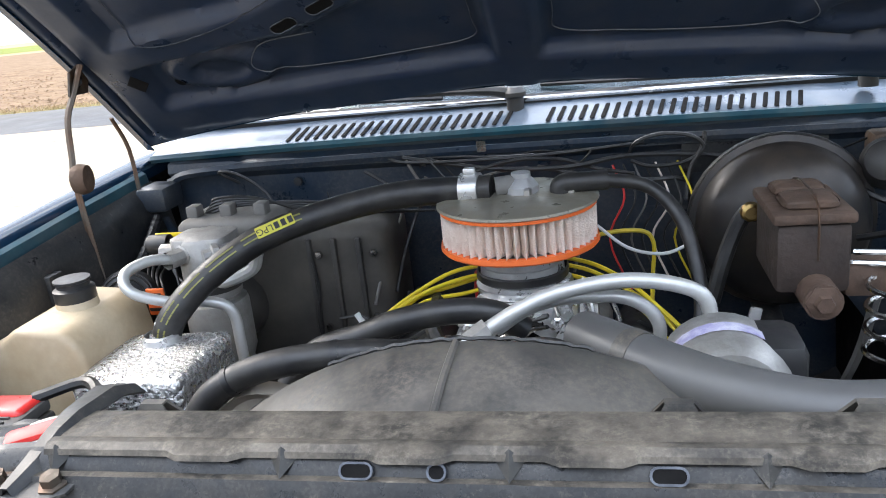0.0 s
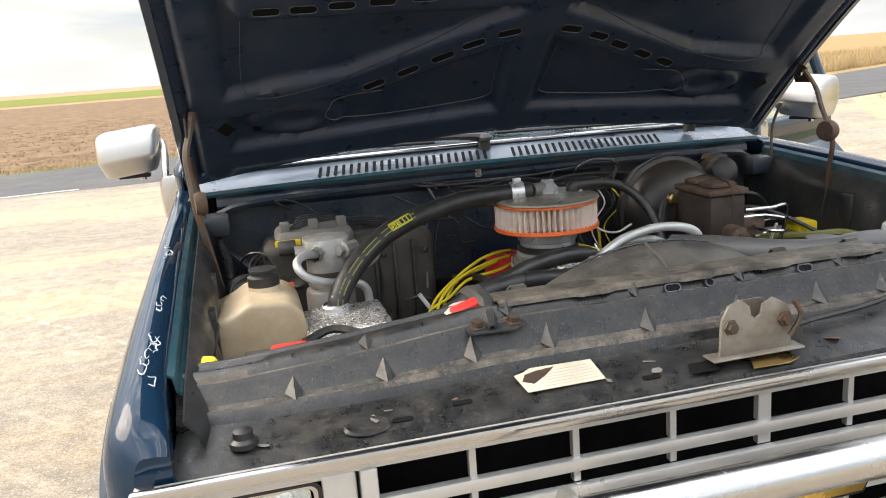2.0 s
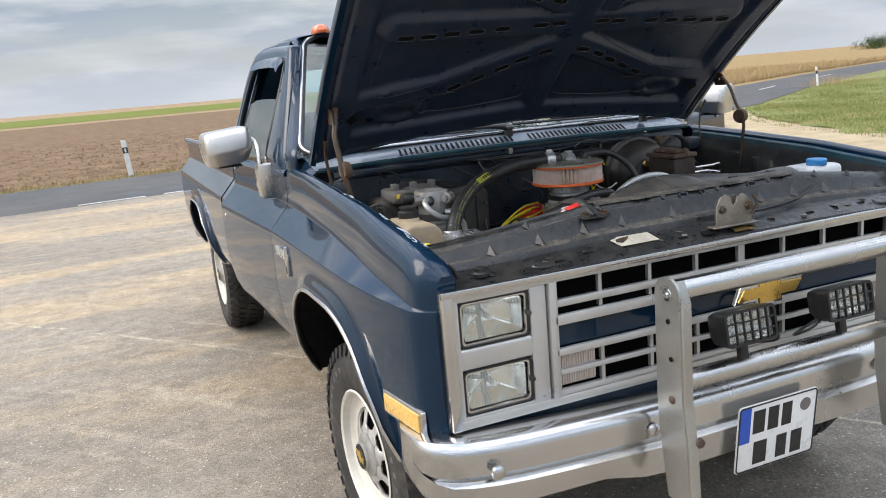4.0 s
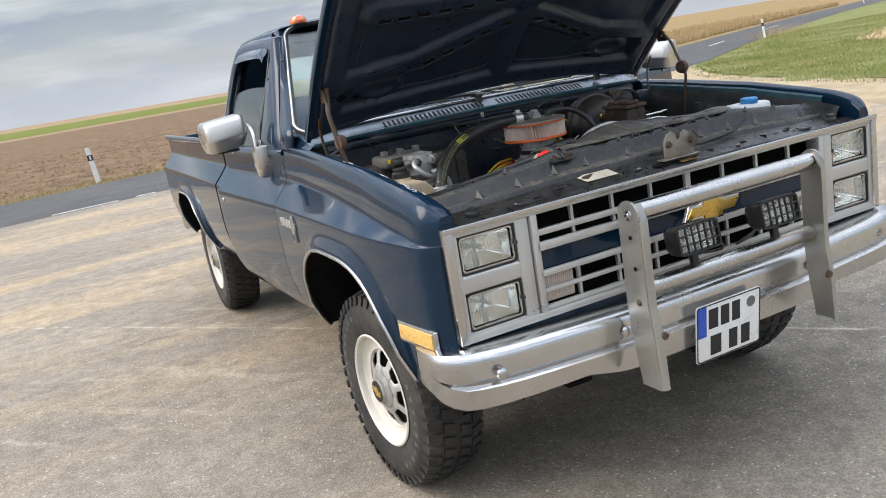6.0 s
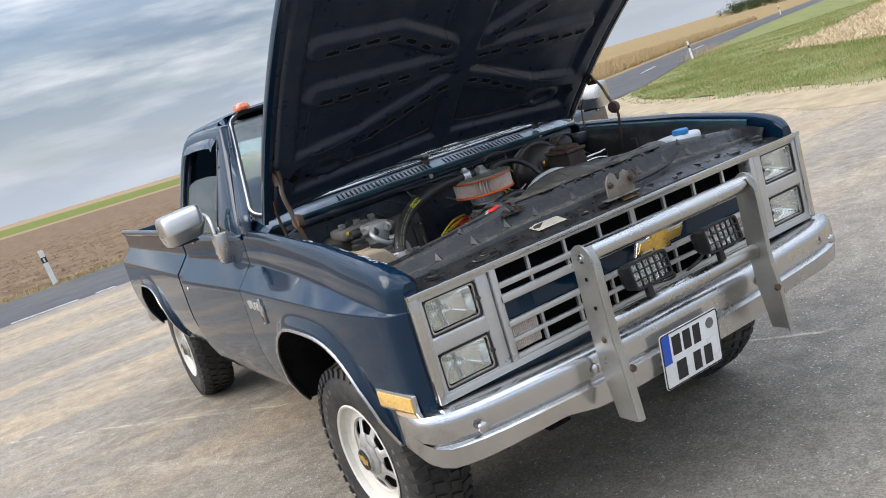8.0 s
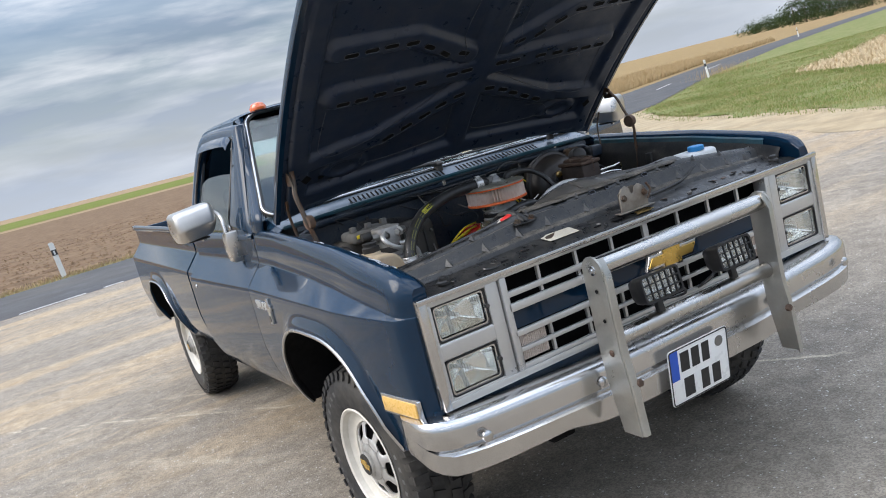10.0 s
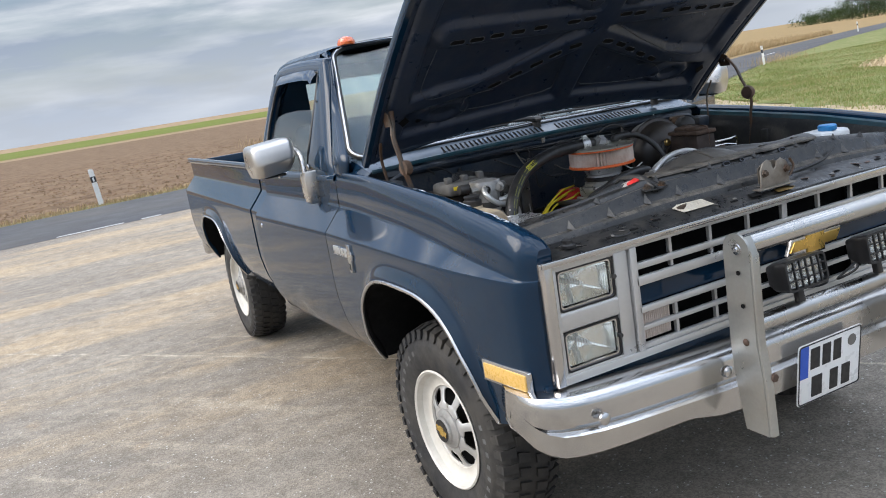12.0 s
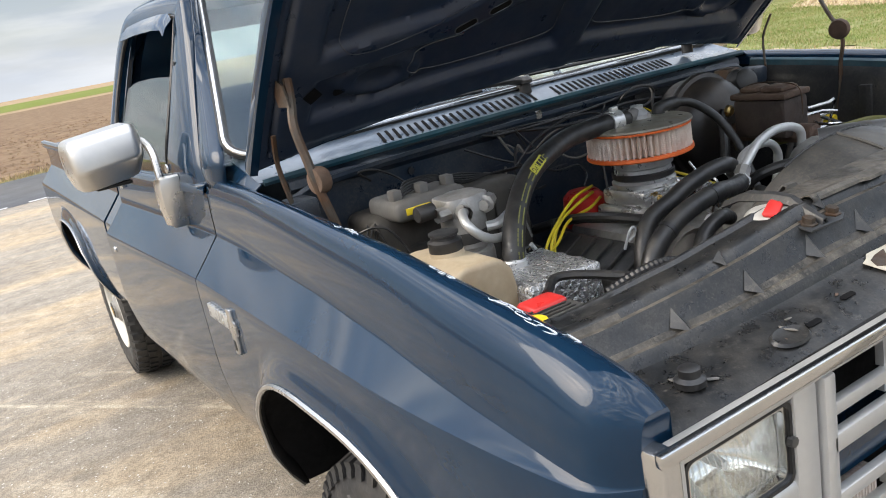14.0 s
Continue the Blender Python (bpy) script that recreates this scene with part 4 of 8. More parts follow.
loft(bm, [[screen(u, v) for u in np.linspace(-1, 1, 21)] for v in np.linspace(0, 1, 10)])
piece("windscreen", thick(bm, 0.005), GLASS, None, "curved windscreen reflecting a cloudy sky")
rim_ = rounded(1.56, 0.78, 0.085, 7)
rim_ = [(a_[0] + (b_[0] - a_[0]) * q / 8, a_[1] + (b_[1] - a_[1]) * q / 8) for a_, b_ in zip(rim_, rim_[1:] + rim_[:1]) for q in range(8 if abs(a_[0] - b_[0]) + abs(a_[1] - b_[1]) > 0.2 else 1)]
loop = [screen(0.988 * a_ / 0.78, 0.5 + 0.995 * b_ / 0.78) for a_, b_ in rim_ + rim_[:1]]
piece("windscreen_seal", tubem(loop, 0.014, 6, 1), RUBBER)
piece("windscreen_trim", tubem([(x * 1.006, y - 0.011, z + 0.004) for x, y, z in loop], 0.0055, 8, 1), CHROME, None, "bright windscreen moulding")

# cowl with its grille of slots
def cowl(x, s):
    """s from 0 at the hood's edge to 1 at the windscreen."""
    u = x / 0.86
    return (x, 1.19 + 0.02 * u * u - 0.028 * (1 - u * u) + (0.12 + 0.035 * u * u) * s, 1.318 + 0.018 * (1 - u * u) + 0.044 * s)


bm = bmesh.new()
loft(bm, [[cowl(x, s) for x in np.linspace(-0.86, 0.86, 31)] for s in np.linspace(0, 1.12, 7)])
for sgn in (-1, 1):
    side_bm = bmesh.new()
    loft(side_bm, [[cowl(sgn * 0.858, s), (sgn * 0.874, cowl(0.858, s)[1], FEND_TOP(cowl(0.858, s)[1])[1] + 0.002)] for s in np.linspace(-0.05, 1.12, 8)] + [[(sgn * 0.846, 1.44, 1.385), (sgn * 0.90, 1.44, 1.318)], [(sgn * 0.84, 1.50, 1.40), (sgn * 0.90, 1.50, 1.30)]])
    piece("cowl_side", thick(side_bm, 0.004), PAINT)
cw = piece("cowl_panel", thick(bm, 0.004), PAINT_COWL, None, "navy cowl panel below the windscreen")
for side_ in (0,):
    for x in np.arange(-0.515, 0.52, 0.0215):
        if abs(x - 0.0) < 0.03:
            continue
        m = Matrix.Translation(cowl(x, 0.36)) @ pose(0, 0, 0, 18, 0, -12)
        bm = bmesh.new()
        plate(bm, rounded(0.0088, 0.062, 0.0042, 3), 0.0008, m @ Matrix.Translation((0, 0, 0.0012)))
        sub("vent_slot", bm, PIT, cw)
    sub("cowl_lip", tubem([cowl(x, -0.03) for x in np.linspace(-0.85, 0.85, 15)], 0.009, 6, 2), PAINT_TEAL, cw, "teal painted front lip of the cowl")

# ---- hood ----
HOOD_L = 1.27
HOOD_LINE = smooth_path([(0, 1.217, 1.343), (0, 1.06, 1.492), (0, 0.85, 1.668), (0, 0.62, 1.835), (0, 0.379, 1.988), (0, 0.20, 2.085)], 10)
HOOD_S = [0.0]
for _a, _b in zip(HOOD_LINE, HOOD_LINE[1:]):
    HOOD_S.append(HOOD_S[-1] + (_b - _a).length)


def hood_start(x):
    """The rear edge of the hood bows up along the windscreen."""
    return 0.118 * max(0, 1 - (x / 0.87) ** 2)


def hood_line(v):
    if v <= HOOD_S[-1]:
        return Vector((0, lerp(v, HOOD_S, [p.y for p in HOOD_LINE]), lerp(v, HOOD_S, [p.z for p in HOOD_LINE])))
    return HOOD_LINE[-1] + (HOOD_LINE[-1] - HOOD_LINE[-3]).normalized() * (v - HOOD_S[-1])


def hood(x, v, h=0.0):
    """A point of the curved hood: x across, v up from the hinge edge, h out of the upper side."""
    p = hood_line(v)
    d = (hood_line(v + 0.03) - hood_line(max(0, v - 0.03))).normalized()
    return Vector((x, p.y, p.z)) + Vector((0, d.z, -d.y)) * h + (Vector((0, 0.74, -0.67)) * -v if v < 0 else Vector())


def up(v):
    """Place of a pressing along the curve."""
    return lerp(v, [0, 0.5, 0.62, 0.83, 1.27], [0, 0.5, 0.64, 0.89, 1.27])


def seg_dist(px, py, ax, ay, bx, by):
    dx, dy = bx - ax, by - ay
    t = max(0, min(1, ((px - ax) * dx + (py - ay) * dy) / (dx * dx + dy * dy)))
    return math.hypot(px - ax - t * dx, py - ay - t * dy)


def smooth_2d(line):
    return [(p.x, p.y) for p in smooth_path([(x, v, 0) for x, v in line], 8)]


RIBS = [(0.0, 0.14, 0.0, 0.54, 0.055), (0.0, 0.54, 0.42, 0.36, 0.06), (0.42, 0.36, 0.74, 0.30, 0.05), (0.0, 0.62, 0.66, 0.625, 0.07), (0.0, 0.54, 0.0, 1.2, 0.07),
        (0.10, 0.70, 0.38, 0.83, 0.06), (0.38, 0.83, 0.70, 0.84, 0.06), (0.0, 0.165, 0.76, 0.095, 0.055), (0.78, 0.06, 0.80, 1.22, 0.055), (0.0, 1.2, 0.8, 1.2, 0.07)]
SLOTS = [(-0.39, 0.355, 27), (-0.31, 0.395, 27), (-0.23, 0.437, 25), (-0.16, 0.476, 22), (-0.078, 0.507, 12), (-0.637, 0.606, 0), (-0.56, 0.607, 0), (-0.48, 0.613, 0), (-0.393, 0.617, 0), (-0.30, 0.622, 0), (-0.156, 0.628, 0), (-0.086, 0.632, 0),
         (-0.65, 0.825, 0), (-0.57, 0.83, 0), (-0.49, 0.832, 0), (-0.40, 0.825, 0), (-0.316, 0.79, -30), (-0.231, 0.742, -35), (-0.136, 0.725, -20)]


RIBS = [(a_, up(b_), c_, up(d_), w_) for a_, b_, c_, d_, w_ in RIBS]
SLOTS = [(a_, up(b_), c_) for a_, b_, c_ in SLOTS]


def hood_relief(x, v):
    """Depth of the pressed inner panel at a place (metres towards the engine)."""
    a = abs(x)
    h = 0.0
    for x0, v0, x1, v1, w in RIBS:
        d = seg_dist(a, v, x0, v0, x1, v1) / w
        if d < 1:
            h = max(h, 0.026 * min(1, (1 - d) * 2.6))
    o = math.hypot((a - 0.575) / 0.085, (v - 0.225) / 0.042)     # oval pressing
    h = max(h, 0.013 * min(1, 2.2 * max(0, 1 - abs(o - 1.0) / 0.42)))
    edge = min(0.864 + 0.0095 * v - a, v - hood_start(x), HOOD_L - v)
    if edge < 0.035:
        h = max(h, 0.020)
    return h + 0.0015 * noise.noise(Vector((x * 9, v * 9, 3)))


nx, nv = 190, 140
bm = bmesh.new()
rows = []
for j in range(nv + 1):
    f = j / nv
    w = 0.864 + 0.012 * f
    rows.append([hood(x, hood_start(x) + (HOOD_L - hood_start(x)) * f, 0.022 - hood_relief(x, hood_start(x) + (HOOD_L - hood_start(x)) * f)) for x in np.linspace(-w, w, nx + 1)])
grid = loft(bm, rows)
hd = piece("hood", bm, surface("hood_underside_navy", (0.017, 0.030, 0.060), 0.36, 0.1, (0.024, 0.034, 0.055), 0.7, 7, dust=(0.10, 0.105, 0.12), dust_amount=0.18, dust_scale=14, bump=0.05, bump_scale=45),
           None, "raised navy hood with a pressed inner panel", sharp=50)
bm = bmesh.new()
rows = []
for j in range(15):
    f = j / 14
    w = 0.869 + 0.012 * f
    rows.append([hood(x, hood_start(x) - 0.008 + (HOOD_L + 0.02 - hood_start(x)) * f, 0.034 + 0.02 * (1 - (x / w) ** 2)) for x in np.linspace(-w, w, 25)])
rows = [[hood(p.x, hood_start(p.x) - 0.006, 0.004) for p in rows[0]]] + rows
loft(bm, rows)
sub("hood_skin", thick(bm, 0.003), PAINT, hd, "glossy navy outer hood skin")
for sgn in (-1, 1):
    bm = bmesh.new()
    loft(bm, [[hood(sgn * (0.869 + 0.0095 * v), v, 0.036), hood(sgn * (0.875 + 0.0095 * v), v, 0.02), hood(sgn * (0.871 + 0.0095 * v), v, 0.002), hood(sgn * (0.853 + 0.0095 * v), v, -0.002)] for v in np.linspace(-0.012, HOOD_L, 12)])
    sub("hood_side_flange", thick(bm, 0.003), PAINT, hd)
    for x, v, a in SLOTS:
        ca, sa = math.cos(radians(a * (1 if sgn < 0 else -1))), math.sin(radians(a * (1 if sgn < 0 else -1)))
        out = rounded(0.058, 0.024, 0.011, 4)
        bm = bmesh.new()
        pts = [(-sgn * x + ca * p - sa * q, v + sa * p + ca * q) for p, q in out]
        depth = 0.0055
        vs = [bm.verts.new(hood(px, pv, -depth)) for px, pv in pts]
        vb = [bm.verts.new(hood(px, pv, 0.02)) for px, pv in pts]
        bm.faces.new(vs)
        for i in range(len(vs)):
            bm.faces.new((vs[i], vs[(i + 1) % len(vs)], vb[(i + 1) % len(vs)], vb[i]))
        sub("punched_slot", bm, PIT, hd)
        # paler rim round the slot: its edge highlight put into the colour
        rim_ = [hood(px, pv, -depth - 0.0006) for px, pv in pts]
        sub("slot_rim", tubem(rim_[3:] + rim_[:6], 0.0011, 4, 1), WORN_GLINT, hd)
    for x, v, s_, rot in ((0.675, 0.20, 0.011, 0), (0.749, 0.227, 0.024, 45)):
        bm = bmesh.new()
        n_ = 14 if rot == 0 else 4
        out = [(sgn * x + s_ * math.cos(2 * math.pi * k / n_ + radians(rot - 45)), v + s_ * 1.15 * math.sin(2 * math.pi * k / n_ + radians(rot - 45))) for k in range(n_)]
        vs = [bm.verts.new(hood(px, pv, 0.0205 - max(hood_relief(px, pv), hood_relief(sgn * x, v)))) for px, pv in out]
        bm.faces.new(vs)
        sub("punched_hole", bm, PIT, hd)

# worn pressing edges
for sgn in (-1, 1):
    for line in ([(0.075, 0.44), (0.07, 0.30), (0.078, 0.245), (0.20, 0.222), (0.40, 0.205), (0.50, 0.225), (0.47, 0.28), (0.36, 0.30)], [(0.69, 0.56), (0.70, 0.40), (0.69, 0.345), (0.62, 0.335), (0.50, 0.37), (0.40, 0.415), (0.25, 0.49), (0.12, 0.555)], [(0.12, 0.69), (0.14, 0.80), (0.13, 1.08)]):
        sub("worn_pressing_edge", tubem([hood(sgn * x, v, 0.0195 - hood_relief(sgn * x, v)) for x, v in smooth_2d([(x_, up(v_)) for x_, v_ in line])], 0.0012, 4, 1), WORN_GLINT, hd)

# hinges
for sgn in (-1, 1):
    hg = piece("hood_hinge", tubem([(sgn * 0.825, 0.955, 1.525), (sgn * 0.83, 0.915, 1.48), (sgn * 0.822, 0.875, 1.42), (sgn * 0.82, 0.83, 1.345), (sgn * 0.82, 0.838, 1.27), (sgn * 0.82, 0.842, 1.20), (sgn * 0.81, 0.85, 1.10)] if sgn > 0 else
               [(-0.822, 0.985, 1.545), (-0.832, 0.965, 1.50), (-0.846, 0.945, 1.45), (-0.842, 0.925, 1.38), (-0.838, 0.912, 1.33), (-0.815, 0.89, 1.20), (-0.80, 0.88, 1.10)], 0.0095, 6, 4, flat=0.5), RUSTY, None, "worn rusty hood hinge arm")
    hy, hz_ = (0.825, 1.368) if sgn > 0 else (0.92, 1.338)
    sub("hinge_spring_disc", lathem([(0, -0.014), (0.026, -0.013), (0.030, 0), (0.026, 0.013), (0, 0.014)], Matrix.Translation((sgn * (0.80 if sgn > 0 else 0.828), hy, hz_)) @ pose(0, 0, 0, 0, 90, 12), 18), RUST, hg)
    sub("hinge_link", tubem([(sgn * 0.845, 1.08, 1.43), (sgn * 0.84, 1.11, 1.36), (sgn * 0.83, 1.10, 1.26)], 0.006, 6, 4, flat=0.5), RUSTY, hg)
    sub("hinge_bracket", platem([(-0.03, -0.025), (0.03, -0.025), (0.038, 0.0), (0.015, 0.03), (-0.015, 0.018)], 0.005, Matrix.Translation((sgn * 0.842, 0.985, 1.515)) @ pose(0, 0, 0, 90, 0, 90), 0.002), RUSTY, hg)
    sub("bolt", lathem([(0, 0.008), (0.008, 0.007), (0.009, 0)], Matrix.Translation((sgn * 0.838, 0.985, 1.515)) @ pose(0, 0, 0, 0, -90 * sgn, 0), 6), STEEL, hg)

# ---- grille ----
gr = piece("grille_surround", boxm(-0.905, 0.905, -0.035, -0.013, 1.097, 1.120, 0.004), SILVER, None, "silver grille surround with bright top strip")
bm = boxm(-0.895, 0.895, -0.035, 0.02, 0.772, 0.797, 0.006)
sub("lower_strip", bm, SILVER, gr)
bm = boxm(-0.910, 0.910, -0.044, -0.03, 1.108, 1.126, 0.004)
sub("top_moulding", bm, CHROME, gr)
for sgn in (-1, 1):
    sub("side_strip", boxm(sgn * 0.894 - 0.014, sgn * 0.894 + 0.014, -0.042, 0.03, 0.775, 1.122, 0.006), CHROME, gr)
GRX = 0.612
grl = piece("grille", boxm(-GRX, GRX, 0.012, 0.02, 0.925, 0.985), PAINT, None, "silver egg-crate grille with a navy centre band")
for z0, z1, d in ((1.030, 1.050, 0.0), (0.985, 1.012, -0.008), (0.905, 0.925, -0.008), (0.851, 0.866, 0.0), (0.797, 0.812, 0.0)):
    sub("grille_bar", boxm(-GRX, GRX, -0.032 + d, -0.016 + d, z0, z1, 0.004), SILVER, grl)
for k in range(-3, 4):
    x = 0.155 * k
    w = 0.011 if k == 0 else 0.005
    for z0, z1 in ((1.05, 1.10), (1.012, 1.030), (0.866, 0.905), (0.812, 0.851)):
        sub("grille_divider", boxm(x - w, x + w, -0.024, -0.012, z0, z1), SILVER, grl)
sub("navy_band", boxm(-GRX, GRX, -0.018, -0.006, 0.925, 0.985), PAINT, grl, "navy painted band")
for sgn in (-1, 1):
    sub("turn_signal", boxm(sgn * 0.545 - 0.065, sgn * 0.545 + 0.065, -0.014, 0.01, 0.815, 0.90, 0.006), SIGNAL, grl, "clear ribbed turn signal lens")
    for k in range(17):
        sub("signal_flute", boxm(sgn * 0.545 - 0.062 + 0.0073 * k, sgn * 0.545 - 0.0575 + 0.0073 * k, -0.0175, -0.013, 0.819, 0.896, 0.0015), SIGNAL, grl)
    sub("grille_side_post", boxm(sgn * GRX - 0.012, sgn * GRX + 0.012, -0.04, 0.018, 0.797, 1.10, 0.004), SILVER, grl)
# radiator core, and a near-black sheet painted as the dark space behind the grille
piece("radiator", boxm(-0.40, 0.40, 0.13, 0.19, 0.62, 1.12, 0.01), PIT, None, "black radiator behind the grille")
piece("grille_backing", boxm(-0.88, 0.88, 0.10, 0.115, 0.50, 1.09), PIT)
# emblem: plain gold cross bar
cross_ = lambda k: [(-0.118 + k, -0.023 + k), (-0.045 + k, -0.023 + k), (-0.045 + k, -0.037 + k), (0.045 - k, -0.037 + k), (0.045 - k, -0.023 + k), (0.097 - k, -0.023 + k), (0.118 - k, 0.023 - k), (0.045 - k, 0.023 - k), (0.045 - k, 0.037 - k), (-0.045 + k, 0.037 - k), (-0.045 + k, 0.023 - k), (-0.097 + k, 0.023 - k)]
em = piece("emblem", platem(cross_(0.0), 0.012, at(-0.012, -0.125, 0.992), 0.003), CHROME, None, "gold emblem with a chrome rim")
sub("emblem_face", platem(cross_(0.008), 0.004, at(-0.012, -0.1375, 0.992), 0.001), GOLD, em)
sub("emblem_mount", boxm(-0.03, 0.0, -0.123, -0.02, 0.970, 0.990), PLASTIC, em)

# headlamp bezels
for sgn in (-1, 1):
    cx = sgn * 0.757
    bz = piece("headlamp_bezel", bmesh.new(), SILVER, None, "silver headlamp bezel with two stacked lamps")
    bm = bmesh.new()
    x0, x1 = cx - 0.125, cx + 0.125
    # face plate: bands above, between and below the two openings, and the uprights
    box(bm, x0, x1, -0.03, -0.004, 1.090, 1.10, 0.004)
    box(bm, x0, x1, -0.030, -0.004, 0.918, 0.976, 0.012, None, 4)
    box(bm, x0, x1, -0.03, -0.004, 0.793, 0.804, 0.004)
    box(bm, x0, cx + sgn * 0.013 - 0.095, -0.0325, -0.0055, 0.793, 1.098, 0.006)
    box(bm, cx + sgn * 0.013 + 0.095, x1 + 0.004, -0.0325, -0.0055, 0.793, 1.098, 0.006)
    sub("face", bm, SILVER, bz)
    lx = cx + sgn * 0.013
    for zc in (1.033, 0.861):
        ring_ = bmesh.new()
        ring_plate(ring_, rounded(0.190, 0.116, 0.014), rounded(0.180, 0.106, 0.012), 0.016, at(lx, -0.012, zc))
        sub("lamp_retainer", ring_, LAMP_BLACK, bz)
        sub("lamp_rim", ring_plate(bmesh.new(), rounded(0.180, 0.106, 0.012), rounded(0.168, 0.096, 0.010), 0.010, at(lx, -0.014, zc)), CHROME, bz, "narrow bright retaining rim")
        dish = bmesh.new()
        rows = []
        for s_, d in ((1.0, 0.0), (0.9, 0.022), (0.65, 0.045), (0.3, 0.058), (0.05, 0.06)):
            rows.append([(lx + px * s_, -0.012 + d, zc + pz * s_) for px, pz in rounded(0.162, 0.092, 0.012)])
        loft(dish, rows, True)
        sub("reflector", dish, REFLECTOR, bz)
        bulb = lathem([(0, 0.020), (0.006, 0.018), (0.008, 0.0), (0.008, -0.03)], at(lx, 0.015, zc), 12)
        sub("bulb", bulb, WHITE_PL, bz)
        ln = bmesh.new()
        rows = []
        for j in range(9):
            pz = -0.046 + 0.092 * j / 8
            row = []
            for i in range(61):
                px = -0.081 + 0.162 * i / 60
                bulge = 0.012 * (1 - (px / 0.081) ** 4) * (1 - (pz / 0.046) ** 4)
                flute = 0.0018 * math.cos(px * 2 * math.pi / 0.0135) * (1 if 1 <= j <= 7 else 0)
                row.append((lx + px, -0.016 - bulge - flute, zc + pz))
            rows.append(row)
        loft(ln, rows)
        # moulded flutes in the glass
        fl_ = bmesh.new()
        for k in range(19):
            fx = lx - 0.0747 + 0.0083 * k
            tube(fl_, [(fx, -0.0185 - 0.011 * (1 - ((fx - lx) / 0.081) ** 4) * (1 - (q / 0.046) ** 4), zc + q) for q in np.linspace(-0.043, 0.043, 7)], 0.0013, 5, 1)
        sub("fluting", fl_, LENS_WHITE, bz)
        sub("lens", ln, LENS, bz, "fluted headlamp glass", sharp=80)
        sub("retainer_screw", lathem([(0, 0.01), (0.007, 0.008), (0.008, 0)], at(lx - sgn * 0.092, -0.025, zc + 0.0), 8), PLASTIC, bz)

# side marker lamps
for sgn in (-1, 1):
    m = Matrix.Translation((sgn * 0.966, 0.125, 0.790)) @ pose(0, 0, 0, 90, 0, 90 * sgn - 7 * sgn)
    mk = piece("side_marker", platem(rounded(0.215, 0.066, 0.006), 0.012, m @ Matrix.Translation((0, 0, 0.0)), 0.003), CHROME, None, "amber side marker lamp with a chrome rim")
    sub("lens", platem(rounded(0.192, 0.048, 0.004), 0.006, m @ Matrix.Translation((0, 0, 0.0105)), 0.003), AMBER, mk)

# ---- front bumper ----
def bumper_rows(profile):
    """The bumper's profile swept across, wrapped round the corners."""
    half_ = [(0.0, 0), (0.1, 0), (0.2, 0), (0.3, 0), (0.36, 0), (0.42, 0), (0.48, 0), (0.54, 0), (0.65, 0.002), (0.75, 0.005), (0.83, 0.012), (0.89, 0.024), (0.935, 0.042), (0.968, 0.068), (0.988, 0.10), (0.997, 0.14), (0.999, 0.20)]
    rows = []
    for x, back in [(-p, q) for p, q in half_[:0:-1]] + half_:
        a = abs(x)
        row = []
        for y, z in profile:
            f_ = min(1, back / 0.12)
            zz = z + (0.022 if z > 0.6 else 0.0) * max(0, a - 0.3) / 0.7
            if z < 0.64:
                zz += (0.032 * min(1, max(0, (a - 0.40) / 0.14))) * min(1, (0.64 - z) / 0.08) + 0.06 * min(1, max(0, (back - 0.05) / 0.12))
            zz = zz + (0.68 - zz) * 0.10 * f_
            yy = y + back + 0.012 * (a / 0.8) ** 2
            row.append((x + (1 if x > 0 else -1) * (y + 0.13) * -0.35 * f_ * (1 if y > -0.12 else 0), yy, zz))
        rows.append(row)
    return rows


BPROF = [(0.02, 0.745), (-0.085, 0.752), (-0.118, 0.748), (-0.133, 0.735), (-0.138, 0.718), (-0.138, 0.668), (-0.128, 0.655), (-0.126, 0.648), (-0.140, 0.636), (-0.130, 0.56), (-0.10, 0.545), (-0.05, 0.548)]
bm = bmesh.new()
g_ = loft(bm, bumper_rows(BPROF + [(-0.05, 0.60), (0.015, 0.70)]), True)
bm.faces.new(g_[0])
bm.faces.new(g_[-1][::-1])
bp = piece("front_bumper", bm, CHROME, None, "weathered chrome front bumper")
for sgn in (-1, 1):
    sub("bumper_bolt", lathem([(0, 0.012), (0.010, 0.011), (0.017, 0.006), (0.018, 0)], at(sgn * 0.842, -0.135, 0.70), 16), CHROME, bp)
    sub("bumper_bolt", lathem([(0, 0.012), (0.010, 0.011), (0.017, 0.006), (0.018, 0)], at(sgn * 0.40, -0.14, 0.695), 16), CHROME, bp)
piece("valance_panel", boxm(-0.93, 0.93, -0.01, 0.015, 0.60, 0.778, 0.006), PAINT, None, "navy filler panel behind the bumper")
piece("front_crossmember", boxm(-0.45, 0.45, 0.10, 0.35, 0.47, 0.58, 0.02), PIT)
piece("frame_rail", boxm(-0.48, -0.38, 0.10, 5.0, 0.45, 0.57, 0.01), PIT)
piece("frame_rail", boxm(0.38, 0.48, 0.10, 5.0, 0.45, 0.57, 0.01), PIT)
piece("front_axle", boxm(-0.75, 0.75, HUB_F - 0.06, HUB_F + 0.06, 0.30, 0.42, 0.03), PIT)
piece("rear_axle", tubem([(-0.75, HUB_R, HUB_Z), (0, HUB_R, HUB_Z), (0.75, HUB_R, HUB_Z)], 0.06, 10), PIT)

